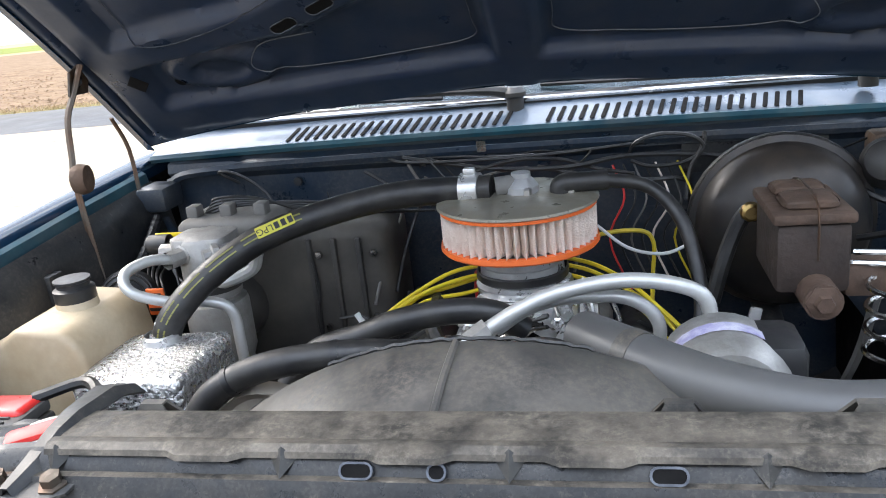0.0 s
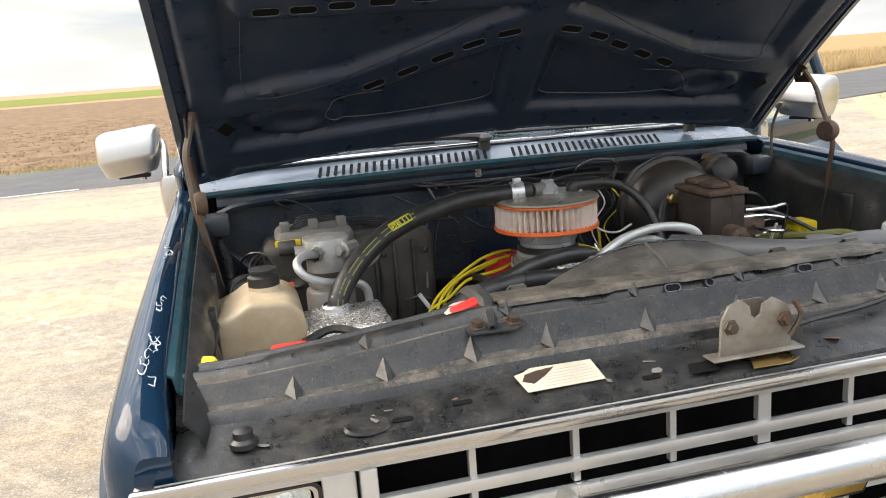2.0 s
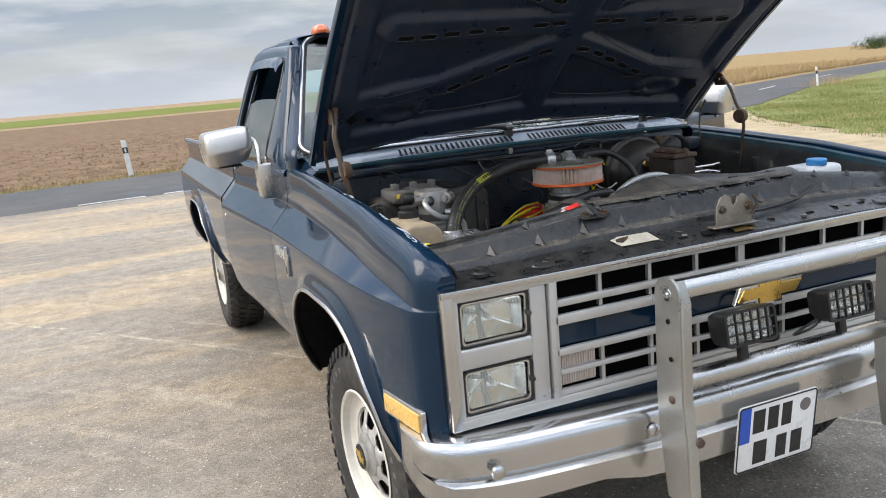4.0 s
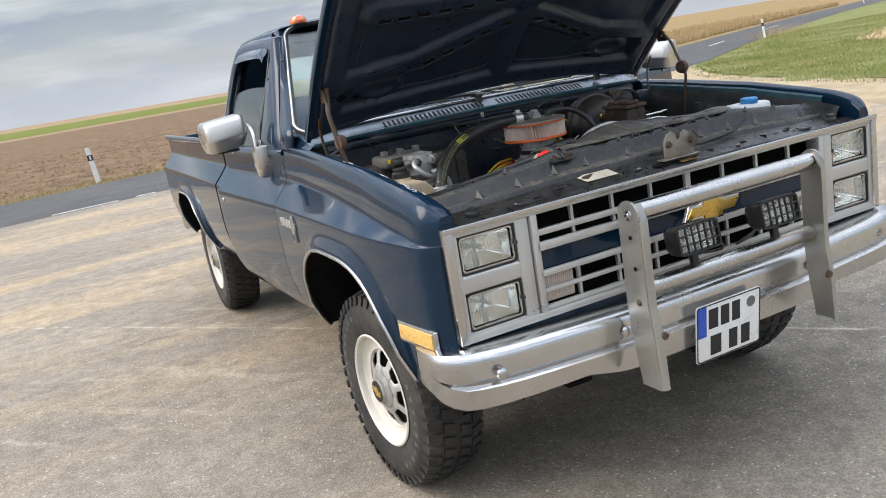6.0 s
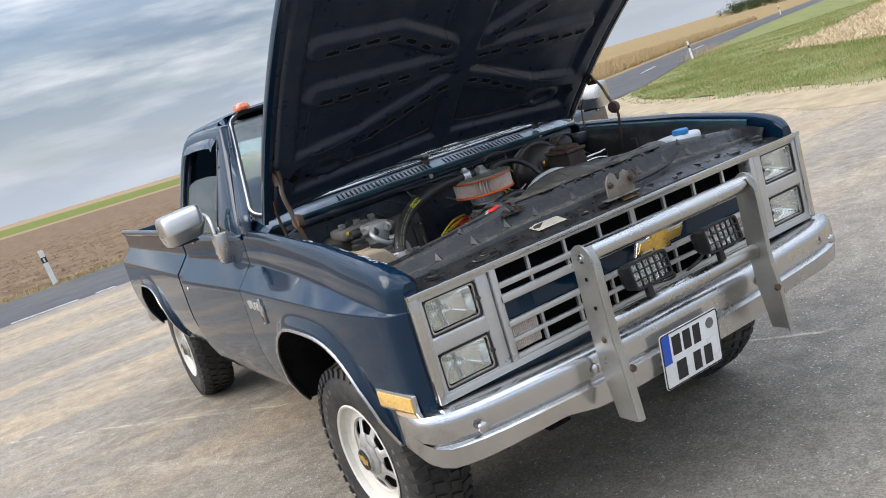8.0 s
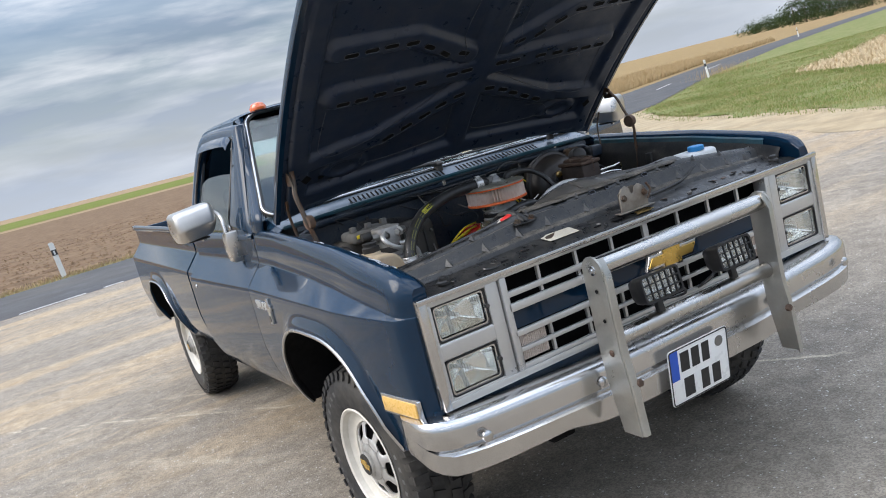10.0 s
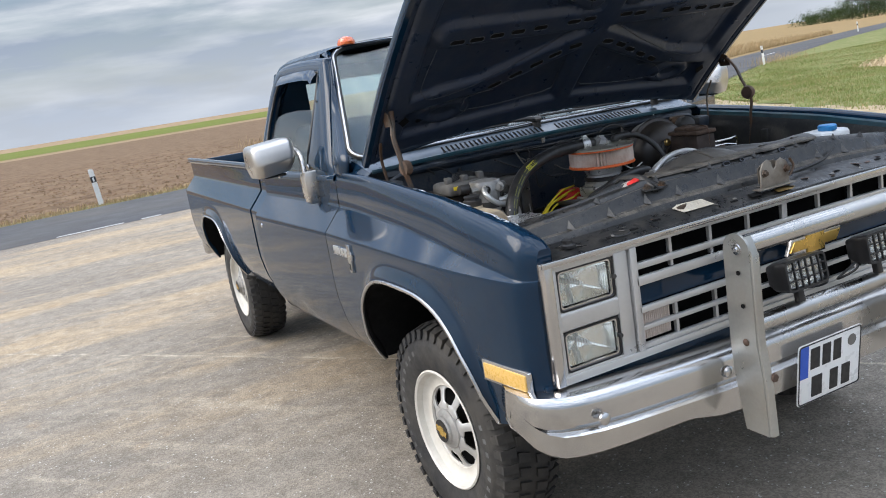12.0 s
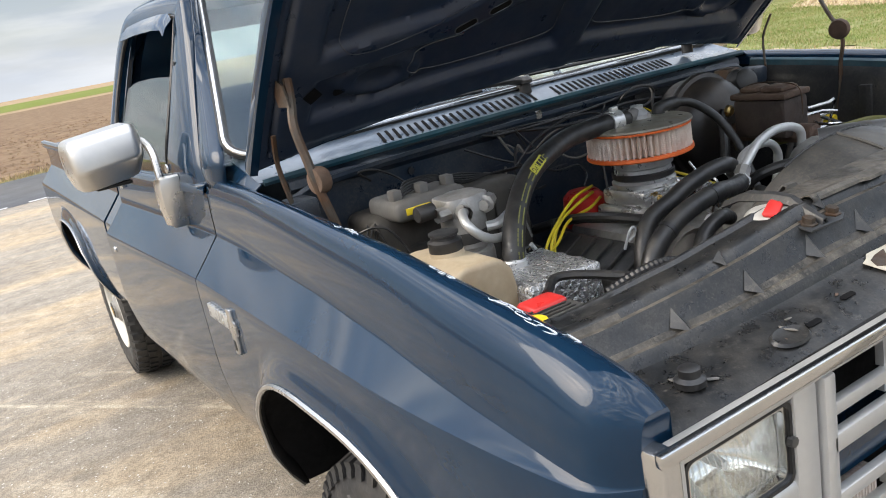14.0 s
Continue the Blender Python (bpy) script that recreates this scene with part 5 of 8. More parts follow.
# number plate: white sheet, blue band, plain bars for the characters
TILTP = pose(-0.012, -0.160, 0.602, 0, 0, 0) @ pose(0, 0, 0, 6, 0, 0) @ FACE
npl = piece("number_plate", platem(rounded(0.28, 0.20, 0.012), 0.004, TILTP, 0.001), PLATE_W, None, "white two-line number plate with a blue band")
sub("plate_border", ring_plate(bmesh.new(), rounded(0.276, 0.196, 0.011), rounded(0.268, 0.188, 0.009), 0.0015, TILTP @ Matrix.Translation((0, 0, 0.0038))), INK, npl)
sub("blue_band", platem([(-0.133, -0.01), (-0.098, -0.01), (-0.098, 0.093), (-0.133, 0.093)], 0.0015, TILTP @ Matrix.Translation((0, 0, 0.0038))), BLUE_PRINT, npl)
for bx, bz_, bw in ((-0.068, 0.046, 0.040), (-0.018, 0.046, 0.036), (0.030, 0.046, 0.034), (-0.058, -0.048, 0.046), (0.018, -0.048, 0.036), (0.072, -0.048, 0.038)):
    sub("plate_bar", platem([(bx - bw / 2, bz_ - 0.034), (bx + bw / 2, bz_ - 0.034), (bx + bw / 2, bz_ + 0.034), (bx - bw / 2, bz_ + 0.034)], 0.0015, TILTP @ Matrix.Translation((0, 0, 0.0038))), INK, npl)
sub("plate_seal", platem([(0.096 + 0.019 * math.cos(k * math.pi / 8), 0.058 + 0.019 * math.sin(k * math.pi / 8)) for k in range(16)], 0.0015, TILTP @ Matrix.Translation((0, 0, 0.0038))), GREY_PL, npl)

# ---- bull bar with work lamps ----
bb = piece("bull_bar", tubem([(-0.39, -0.205, 1.070), (-0.2, -0.207, 1.070), (0.2, -0.207, 1.070), (0.365, -0.205, 1.070)], 0.0275, 24, 4), STEEL, None, "stainless bull bar with two uprights")
sub("lower_tube", tubem([(-0.38, -0.180, 0.825), (0, -0.182, 0.825), (0.36, -0.180, 0.825)], 0.0265, 20, 4), STEEL, bb)
for sgn in (-1, 1):
    bm = bmesh.new()
    prof = []
    for k in range(9):
        a = math.pi * k / 8
        prof.append((0.045 * math.cos(a), 1.062 + 0.045 * math.sin(a)))
    outl = [(0.045, 0.80), *prof, (-0.047, 0.80), (-0.060, 0.70), (-0.068, 0.534), (0.012, 0.534), (0.04, 0.70)]
    # a plate standing fore and aft, with a folded front flange
    ux = -0.393 if sgn < 0 else 0.366
    m = Matrix(((0, 0, 1, ux - 0.004), (1, 0, 0, -0.20), (0, 1, 0, 0), (0, 0, 0, 1)))
    plate(bm, outl, 0.008, m, 0.0)
    upr = sub("upright", bm, UPRIGHT, bb, "flat stainless upright with bolt holes")
    fl = bmesh.new()
    rows = []
    for z in np.linspace(0.534, 1.10, 12):
        yf = lerp(z, [0.53, 0.70, 0.80, 1.06, 1.09, 1.107], [-0.268, -0.260, -0.245, -0.245, -0.236, -0.212])
        rows.append([(ux, yf, z), (ux - sgn * 0.002, yf - 0.006, z), (ux - sgn * 0.007, yf - 0.009, z), (ux - sgn * 0.024, yf - 0.009, z)])
    loft(fl, rows)
    sub("upright_flange", thick(fl, 0.006), UPRIGHT, bb)
    for z, dy_ in ((0.998, 0.0), (0.905, -0.008)):
        sub("upright_hole", lathem([(0, 0.0015), (0.0065, 0.0015), (0.0065, 0)], Matrix.Translation((ux + sgn * 0.006, -0.205 + dy_, z)) @ pose(0, 0, 0, 0, 90 * sgn, 0), 14), PIT, upr)
    sub("bar_bolt", lathem([(0, 0.007), (0.006, 0.007), (0.008, 0.004), (0.008, 0.003), (0.015, 0.002), (0.016, 0)], Matrix.Translation((ux + sgn * 0.005, -0.204, 1.064)) @ pose(0, 0, 0, 0, 90 * sgn, 0), 18), CHROME, bb)
    sub("rusty_screw", lathem([(0, 0.006), (0.006, 0.005), (0.010, 0.002), (0.011, 0)], Matrix.Translation((ux + sgn * 0.005, -0.212, 0.800)) @ pose(0, 0, 0, 0, 90 * sgn, 0), 10), RUST, bb)
    sub("mounting_bolt", lathem([(0, 0.014), (0.012, 0.012), (0.013, 0)], at(ux - sgn * 0.030, -0.262, 0.70), 6), RUST, bb)
for cx in (-0.160, 0.183):
    wl_ = piece("work_lamp", bmesh.new(), LAMP_BLACK, None, "black rectangular work lamp with a wire guard")
    cy, cz = -0.185, 0.938
    body = bmesh.new()
    rows = []
    for s_, d in ((1.0, -0.028), (1.02, -0.01), (0.96, 0.015), (0.7, 0.05), (0.3, 0.06), (0.05, 0.06)):
        rows.append([(cx + px * s_, cy + d, cz + pz * s_) for px, pz in rounded(0.160, 0.086, 0.014)])
    loft(body, rows, True)
    sub("housing", body, LAMP_BLACK, wl_)
    rows = []
    dish = bmesh.new()
    for s_, d in ((1.0, -0.026), (0.9, -0.012), (0.6, 0.006), (0.05, 0.012)):
        rows.append([(cx + px * s_, cy + d, cz + pz * s_) for px, pz in rounded(0.150, 0.076, 0.010)])
    loft(dish, rows, True)
    sub("reflector", dish, REFLECTOR, wl_)
    sub("lens", boxm(cx - 0.073, cx + 0.073, cy - 0.034, cy - 0.030, cz - 0.036, cz + 0.036, 0.001), LENS_WHITE, wl_)
    sub("guard_frame", ring_plate(bmesh.new(), rounded(0.164, 0.090, 0.015), rounded(0.150, 0.076, 0.010), 0.016, at(cx, cy - 0.028, cz)), LAMP_BLACK, wl_)
    for k in range(5):
        x = cx - 0.05 + 0.025 * k
        sub("guard_bar", boxm(x - 0.0020, x + 0.0020, cy - 0.046, cy - 0.040, cz - 0.040, cz + 0.040), LAMP_BLACK, wl_)
    for z in (cz - 0.014, cz + 0.014):
        sub("guard_bar", boxm(cx - 0.077, cx + 0.077, cy - 0.045, cy - 0.039, z - 0.0020, z + 0.0020), LAMP_BLACK, wl_)
    sub("lamp_foot", boxm(cx - 0.012, cx + 0.012, cy - 0.008, cy + 0.012, 0.85, 0.900, 0.003), LAMP_BLACK, wl_)
    sub("lamp_cable", tubem([(cx + (0.09 if cx < 0 else -0.05), cy + 0.03, cz - 0.02), (cx + (0.12 if cx < 0 else -0.09), cy + 0.0, cz - 0.05), (cx + (0.14 if cx < 0 else -0.12), cy + 0.05, cz - 0.075), (cx + 0.03, cy + 0.1, cz - 0.06)], 0.004, 6), RUBBER, wl_)

for ob in list(truck.children):                 # the lamps look a little upwards
    if ob.name.startswith("work_lamp"):
        ob.matrix_local = Matrix.Translation((0, -2.585, 0.938)) @ pose(0, 0, 0, -10, 0, 0) @ Matrix.Translation((0, 2.585, -0.938))

# ---- wheels ----
TYRE_PRINT = surface("faded_white_tyre_print", (0.13, 0.13, 0.125), 0.8, 0, (0.05, 0.05, 0.05), 0.9, 30)


def wheel(sgn, y, steer=0.0):
    base = piece("wheel", bmesh.new(), TYRE, None, "wheel with a cream steel rim and all-terrain tyre")
    xo = 0.925                                   # outer face of the tyre
    W_ = 0.235
    m = Matrix.Translation((sgn * (xo - W_ / 2), y, HUB_Z)) @ pose(0, 0, 0, 0, 0, steer) @ pose(0, 0, 0, 0, 90 * sgn, 0)
    h = W_ / 2
    tp = [(0.222, -h + 0.012), (0.26, -h - 0.002), (0.32, -h - 0.002), (0.365, -h + 0.012), (0.383, -h + 0.035), (0.386, 0), (0.383, h - 0.035), (0.365, h - 0.012), (0.325, h + 0.001), (0.32, h + 0.004), (0.275, h + 0.002), (0.245, h - 0.004), (0.222, h - 0.012), (0.210, h - 0.03)]
    ty = sub("tyre", lathem(tp, m, 64), TYRE, base, "dusty black all-terrain tyre")
    tread = bmesh.new()
    nb = 44
    for k in range(nb):
        for row, (w0, w1, off) in enumerate(((-h + 0.004, -h + 0.055, 0.0), (-h + 0.062, -0.012, 0.5), (0.012, h - 0.062, 0.0), (h - 0.055, h - 0.004, 0.5))):
            a = 2 * math.pi * (k + off) / nb
            sk = 0.12 if row in (1, 2) else 0.0
            vs = []
            for da, hh, r in ((-0.30, w0, 0), (0.30, w0, 0), (0.30, w1, 0), (-0.30, w1, 0)):
                aa = a + da * 2 * math.pi / nb + sk * (1 if hh == w1 else -1) * 2 * math.pi / nb
                drop = 0.016 if abs(hh) > h - 0.01 else (0.003 if abs(hh) > h - 0.06 else 0)
                for r_ in (0.37 - drop, TYRE_R - drop):
                    vs.append(tread.verts.new((r_ * math.cos(aa), r_ * math.sin(aa), hh)))
            lo, hi = vs[0::2], vs[1::2]
            tread.faces.new(hi)
            for i in range(4):
                tread.faces.new((lo[i], lo[(i + 1) % 4], hi[(i + 1) % 4], hi[i]))
        # shoulder lugs on the outer sidewall
        a = 2 * math.pi * (k + 0.5) / nb
        vs = []
        for r_, hh in ((0.345, h - 0.002), (0.378, h - 0.012)):
            for da in (-0.26, 0.26):
                aa = a + da * 2 * math.pi / nb
                vs.append((r_ * math.cos(aa), r_ * math.sin(aa), hh))
        q = [tread.verts.new((x_, y_, z_ + 0.005)) for x_, y_, z_ in (vs[0], vs[1], vs[3], vs[2])]
        b_ = [tread.verts.new((x_, y_, z_ - 0.012)) for x_, y_, z_ in (vs[0], vs[1], vs[3], vs[2])]
        tread.faces.new(q)
        for i in range(4):
            tread.faces.new((q[i], q[(i + 1) % 4], b_[(i + 1) % 4], b_[i]))
    bmesh.ops.transform(tread, matrix=m, verts=list(tread.verts))
    sub("tread", tread, TYRE, ty)
    # raised sidewall lettering stands as plain bars
    for k in list(range(0, 12)) + list(range(20, 30)):
        a0 = 2 * math.pi * (k / 40.0) + 0.5
        bars = bmesh.new()
        vs = []
        for r_ in (0.290, 0.310):
            for da in (-0.030, 0.030):
                vs.append((r_ * math.cos(a0 + da), r_ * math.sin(a0 + da), h + 0.0035))
        bars.faces.new([bars.verts.new(vs[i]) for i in (0, 1, 3, 2)])
        bmesh.ops.transform(bars, matrix=m, verts=list(bars.verts))
        sub("sidewall_bar", bars, TYRE_PRINT, ty)
    rim = lathem([(0.222, h - 0.010), (0.226, h - 0.006), (0.220, h - 0.002), (0.212, h - 0.008), (0.205, h - 0.03), (0.188, h - 0.042), (0.165, h - 0.045), (0.158, h - 0.042), (0.152, h - 0.052)], m, 48)
    lathe(rim, [(0.215, h - 0.02), (0.21, -h + 0.02), (0.20, -h + 0.03), (0.195, h - 0.05)], m, 40)
    sub("rim", rim, WHEEL, base, "cream painted steel rim")
    # centre disc with five spokes and slots between them
    disc = bmesh.new()
    for k in range(8):
        a = 2 * math.pi * k / 8 + 0.3
        for s0, s1 in ((-0.36, 0.36),):
            rows = []
            for r_, hh, wd in ((0.066, h - 0.024, 0.36), (0.096, h - 0.026, 0.38), (0.102, h - 0.029, 0.16), (0.108, h - 0.032, 0.135), (0.140, h - 0.042, 0.115), (0.148, h - 0.047, 0.18), (0.154, h - 0.050, 0.39)):
                rows.append([(r_ * math.cos(a + wd * q), r_ * math.sin(a + wd * q), hh + 0.004 * (1 - q * q)) for q in np.linspace(-1, 1, 5)])
            loft(disc, rows)
    bmesh.ops.transform(disc, matrix=m, verts=list(disc.verts))
    sub("spoke_disc", thick(disc, 0.006), SILVER, base, "dull silver slotted wheel centre")
    back = lathem([(0, h - 0.085), (0.14, h - 0.085), (0.195, h - 0.075)], m, 32)
    sub("brake_drum", back, PIT, base)
    cap = lathem([(0.078, h - 0.034), (0.074, h - 0.016), (0.060, h - 0.008), (0.052, h - 0.006), (0.050, h + 0.002), (0.044, h + 0.006), (0, h + 0.007)], m, 32)
    sub("hub_cap", cap, CAST, base)
    dk = lathem([(0.043, h + 0.0065), (0.043, h + 0.0085), (0, h + 0.009)], m, 24)
    sub("cap_face", dk, INK, base)
    e = platem([(-0.034, -0.010), (-0.012, -0.010), (-0.012, -0.017), (0.012, -0.017), (0.012, -0.010), (0.034, -0.010), (0.034, 0.010), (0.012, 0.010), (0.012, 0.017), (-0.012, 0.017), (-0.012, 0.010), (-0.034, 0.010)], 0.003, m @ pose(0, 0, h + 0.0085, 0, 0, 75))
    sub("cap_emblem", e, GOLD, base)
    return base


for sgn in (-1, 1):
    wheel(sgn, HUB_F, 3.0)
    wheel(sgn, HUB_R)

# ---- mirrors ----
for sgn in (-1, 1):
    mr = piece("door_mirror", bmesh.new(), SHELL, None, "large satin silver truck mirror on a bent arm")
    head = bmesh.new()
    c = Vector((sgn * 1.062, 1.85, 1.402))
    rows = []                                   # an upright face above a crease, a face turned under below it
    for dz, w_, fr_ in ((0.076, 0.070, -0.035), (0.0755, 0.080, -0.050), (0.072, 0.088, -0.064), (0.064, 0.0945, -0.074), (0.050, 0.0975, -0.080), (0.02, 0.0985, -0.086), (-0.008, 0.0975, -0.091), (-0.016, 0.0965, -0.091), (-0.022, 0.095, -0.087), (-0.045, 0.089, -0.068), (-0.062, 0.083, -0.054), (-0.070, 0.078, -0.044), (-0.074, 0.068, -0.030)):
        r_, ring_ = 0.034, []
        for a0_, cx_, cy_ in ((180, -w_ + r_, fr_ + r_), (270, w_ - r_, fr_ + r_)):
            ring_ += [(cx_ + r_ * math.cos(radians(a0_ + 15 * q)), cy_ + r_ * math.sin(radians(a0_ + 15 * q))) for q in range(7)]
        ring_ += [(w_, 0.078), (w_ - 0.006, 0.084), (-w_ + 0.006, 0.084), (-w_, 0.078)]
        rows.append([(c.x + px, c.y + py, c.z + dz + sgn * -0.10 * px) for px, py in ring_])
    g_ = loft(head, rows, True)
    head.faces.new(g_[0])
    head.faces.new(g_[-1][::-1])
    bmesh.ops.recalc_face_normals(head, faces=head.faces)
    sub("mirror_head", head, SHELL, mr, "satin silver mirror shell", sharp=50)
    sub("mirror_glass", boxm(c.x - 0.080, c.x + 0.080, c.y + 0.083, c.y + 0.087, c.z - 0.055, c.z + 0.058), MIRROR, mr)
    sub("arm", tubem([(c.x - sgn * 0.10, c.y + 0.0, c.z + 0.026), (sgn * 0.955, 1.815, 1.425), (sgn * 0.950, 1.765, 1.395), (sgn * 0.955, 1.735, 1.33), (sgn * 0.955, 1.73, 1.28)], 0.011, 10), SHELL, mr)
    bm = bmesh.new()
    loft(bm, [[(sgn * (0.915 + px), 1.73 + py * w, z) for px, py in ((0, -1), (d * 0.6, -1), (d * 0.9, -0.8), (d, -0.4), (d, 0.4), (d * 0.9, 0.8), (d * 0.6, 1), (0, 1))] for z, w, d in ((1.327, 0.024, 0.030), (1.322, 0.036, 0.056), (1.30, 0.040, 0.062), (1.24, 0.034, 0.062), (1.19, 0.028, 0.056), (1.178, 0.022, 0.040))])
    sub("mirror_base", thick(bm, 0.004), SHELL, mr, "tapered silver mirror base")
    sub("clamp_plate", boxm(c.x - 0.045, c.x + 0.055, c.y - 0.02, c.y + 0.02, c.z - 0.085, c.z - 0.074, 0.003), LAMP_BLACK, mr)
    sub("clamp_nut", lathem([(0, 0.012), (0.010, 0.010), (0.011, 0)], Matrix.Translation((c.x + 0.03, c.y, c.z - 0.084)) @ pose(0, 0, 0, 180, 0, 0), 6), CHROME, mr)

# ---- engine bay ----
bm = bmesh.new()
loft(bm, [[(x, y + 0.03 * (abs(x) > 0.62), z) for x in np.linspace(-0.80, 0.80, 33)] for y, z in ((1.175, 1.316), (1.150, 1.306), (1.145, 1.288), (1.158, 1.275), (1.160, 1.12), (1.165, 0.95), (1.14, 0.8), (1.22, 0.55))])
fw = piece("firewall", thick(bm, 0.006), PAINT_DULL, None, "dusty navy firewall at the back of the engine bay")
sub("firewall_ledge", tubem([(-0.80, 1.175, 1.268), (-0.70, 1.15, 1.293), (-0.3, 1.135, 1.303), (0.3, 1.135, 1.303), (0.70, 1.15, 1.293), (0.80, 1.175, 1.268)], 0.010, 6), PAINT_DULL, fw)
sub("firewall_plug", lathem([(0, 0.004), (0.009, 0.004), (0.010, 0)], at(-0.491, 1.153, 1.258), 12), INK, fw)
sub("firewall_clip", platem(rounded(0.018, 0.022, 0.003), 0.004, at(-0.09, 1.127, 1.312)), STEEL, fw)
sub("firewall_patch", platem(rounded(0.26, 0.075, 0.004), 0.003, at(0.42, 1.150, 1.268)), BLACK, fw, "faded black heat mat on the firewall")
for sgn in (-1, 1):
    bm = bmesh.new()
    rows = []
    for y in np.linspace(0.06, 1.17, 26):
        z0 = FEND_TOP(y)[1] - 0.046
        d = 0.012 * math.sin(y * 26) + 0.02 * noise.noise(Vector((y * 4, 0, 1)))
        rows.append([(sgn * 0.842, y, z0 + 0.02), (sgn * 0.825, y, z0), (sgn * (0.815 + d * 0.3), y, z0 - 0.03), (sgn * (0.80 + d), y, z0 - 0.16), (sgn * (0.76 + d), y, 0.93), (sgn * 0.66, y, 0.86), (sgn * 0.54, y, 0.80), (sgn * 0.50, y, 0.55)])
    loft(bm, rows)
    inf = piece("inner_fender", thick(bm, 0.004), BLACK, None, "dusty black inner fender panel")
    for y in (0.3, 0.52, 0.74):
        sub("panel_brace", boxm(sgn * 0.818 - 0.012, sgn * 0.818 + 0.012, y, y + 0.04, 0.90, FEND_TOP(y)[1] - 0.07, 0.004), BLACK, inf)
    sub("edge_bolt", lathem([(0, 0.008), (0.012, 0.007), (0.013, 0)], Matrix.Translation((sgn * 0.838, 0.50, FEND_TOP(0.5)[1] - 0.05)) @ pose(0, 0, 0, 0, -90 * sgn, 0), 6), STEEL, inf)
    piece("hinge_pocket", boxm(sgn * 0.80 - 0.04, sgn * 0.80 + 0.03, 1.09, 1.175, 1.22, 1.275, 0.012), PAINT_DULL)
# unseen floor added to hide the ground, with near-black sheets beside the radiator
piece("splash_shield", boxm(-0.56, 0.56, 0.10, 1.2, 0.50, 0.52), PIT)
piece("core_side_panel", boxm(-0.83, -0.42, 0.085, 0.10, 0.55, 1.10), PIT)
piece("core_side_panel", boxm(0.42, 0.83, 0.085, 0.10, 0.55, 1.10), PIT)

# radiator support: front flat, ridge with gussets, sloping face, tie bar
def sup_z(x):
    """Height drop of the support towards the fenders."""
    a = abs(x)
    return -0.038 * max(0, (a - 0.30) / 0.55) ** 1.4


GUSSET = grime(surface("rubbed_grey_steel", (0.040, 0.039, 0.037), 0.42, 0.1, (0.016, 0.016, 0.015), 0.8, 26), (0.30, 0.27, 0.22), 80, 0.4)
add_speckle(SUPPORT, 420, 0.4, 0.6, 1.9)
LATCH = surface("dusty_worn_latch_steel", (0.26, 0.235, 0.20), 0.5, 0.5, (0.13, 0.10, 0.075), 0.8, 18, bump=0.12, bump_scale=70)
FLAT = 0.36                                     # the ridge is a little lower beside the fenders
SUP = [(-0.018, 1.108), (-0.012, 1.126), (0.0, 1.130), (0.03, 1.142), (0.066, 1.148), (0.076, 1.153), (0.082, 1.168), (0.088, 1.176), (0.094, 1.176), (0.100, 1.170), (0.108, 1.178), (0.122, 1.212), (0.128, 1.222), (0.136, 1.222), (0.142, 1.232), (0.150, 1.238), (0.160, 1.238), (0.168, 1.230), (0.192, 1.230), (0.198, 1.236), (0.206, 1.234), (0.208, 1.17)]
bm = bmesh.new()
rows = []
for i in range(81):
    x = -0.862 + 1.724 * i / 80
    a = abs(x)
    flatten = 1 - FLAT * min(1, max(0, (a - 0.40) / 0.40))
    rows.append([(x, y + 0.05 * max(0, (a - 0.45) / 0.4) ** 2 * (1 if y > 0.06 else 0.15), 1.13 + (z - 1.13) * (flatten if z > 1.13 else 1) + sup_z(x) * 0.4 + 0.0012 * noise.noise(Vector((x * 14, y * 30, 0)))) for y, z in SUP])
loft(bm, rows)
for f in bm.faces:                              # dust lies on the two narrow flats
    y_ = sum(v.co.y for v in f.verts) / len(f.verts) - 0.05 * max(0, (abs(f.verts[0].co.x) - 0.45) / 0.4) ** 2
    if 0.084 < y_ < 0.106 or 0.128 < y_ < 0.137:
        f.material_index = 1
sp = piece("radiator_support", thick(bm, 0.003), [SUPPORT, DUSTY], None, "dusty black radiator support with pressed ridges")


def sup_at(x, y):
    a = abs(x)
    flatten = 1 - FLAT * min(1, max(0, (a - 0.40) / 0.40))
    z = lerp(y, [p[0] for p in SUP[:21]], [p[1] for p in SUP[:21]])
    return 1.13 + (z - 1.13) * flatten + sup_z(x) * 0.4


for x, y0, y1, w_ in [(x_, 0.086, 0.120, 0.015) for x_ in (-0.69, -0.555, -0.418, -0.293, -0.122, 0.045, 0.20, 0.33, 0.46, 0.60, 0.72)] + [(x_, 0.128, 0.148, 0.012) for x_ in (-0.575, -0.35, -0.13, 0.066, 0.262, 0.45, 0.60)]:
    dy = 0.05 * max(0, (abs(x) - 0.45) / 0.4) ** 2
    bm = bmesh.new()
    ym = (y0 + y1) / 2 + 0.006
    vs = [bm.verts.new(p) for p in ((x - w_, ym + dy, sup_at(x, ym)), (x + w_, ym + dy, sup_at(x, ym)), (x + 0.001, y1 + dy, sup_at(x, y1) + 0.002), (x, y0 + dy, sup_at(x, y0) + 0.001), (x, ym + dy - 0.002, sup_at(x, ym) + 0.013))]
    for q in ((0, 3, 4), (3, 1, 4), (1, 2, 4), (2, 0, 4)):
        bm.faces.new([vs[i] for i in q])
    sub("gusset", bm, GUSSET, sp, sharp=20)
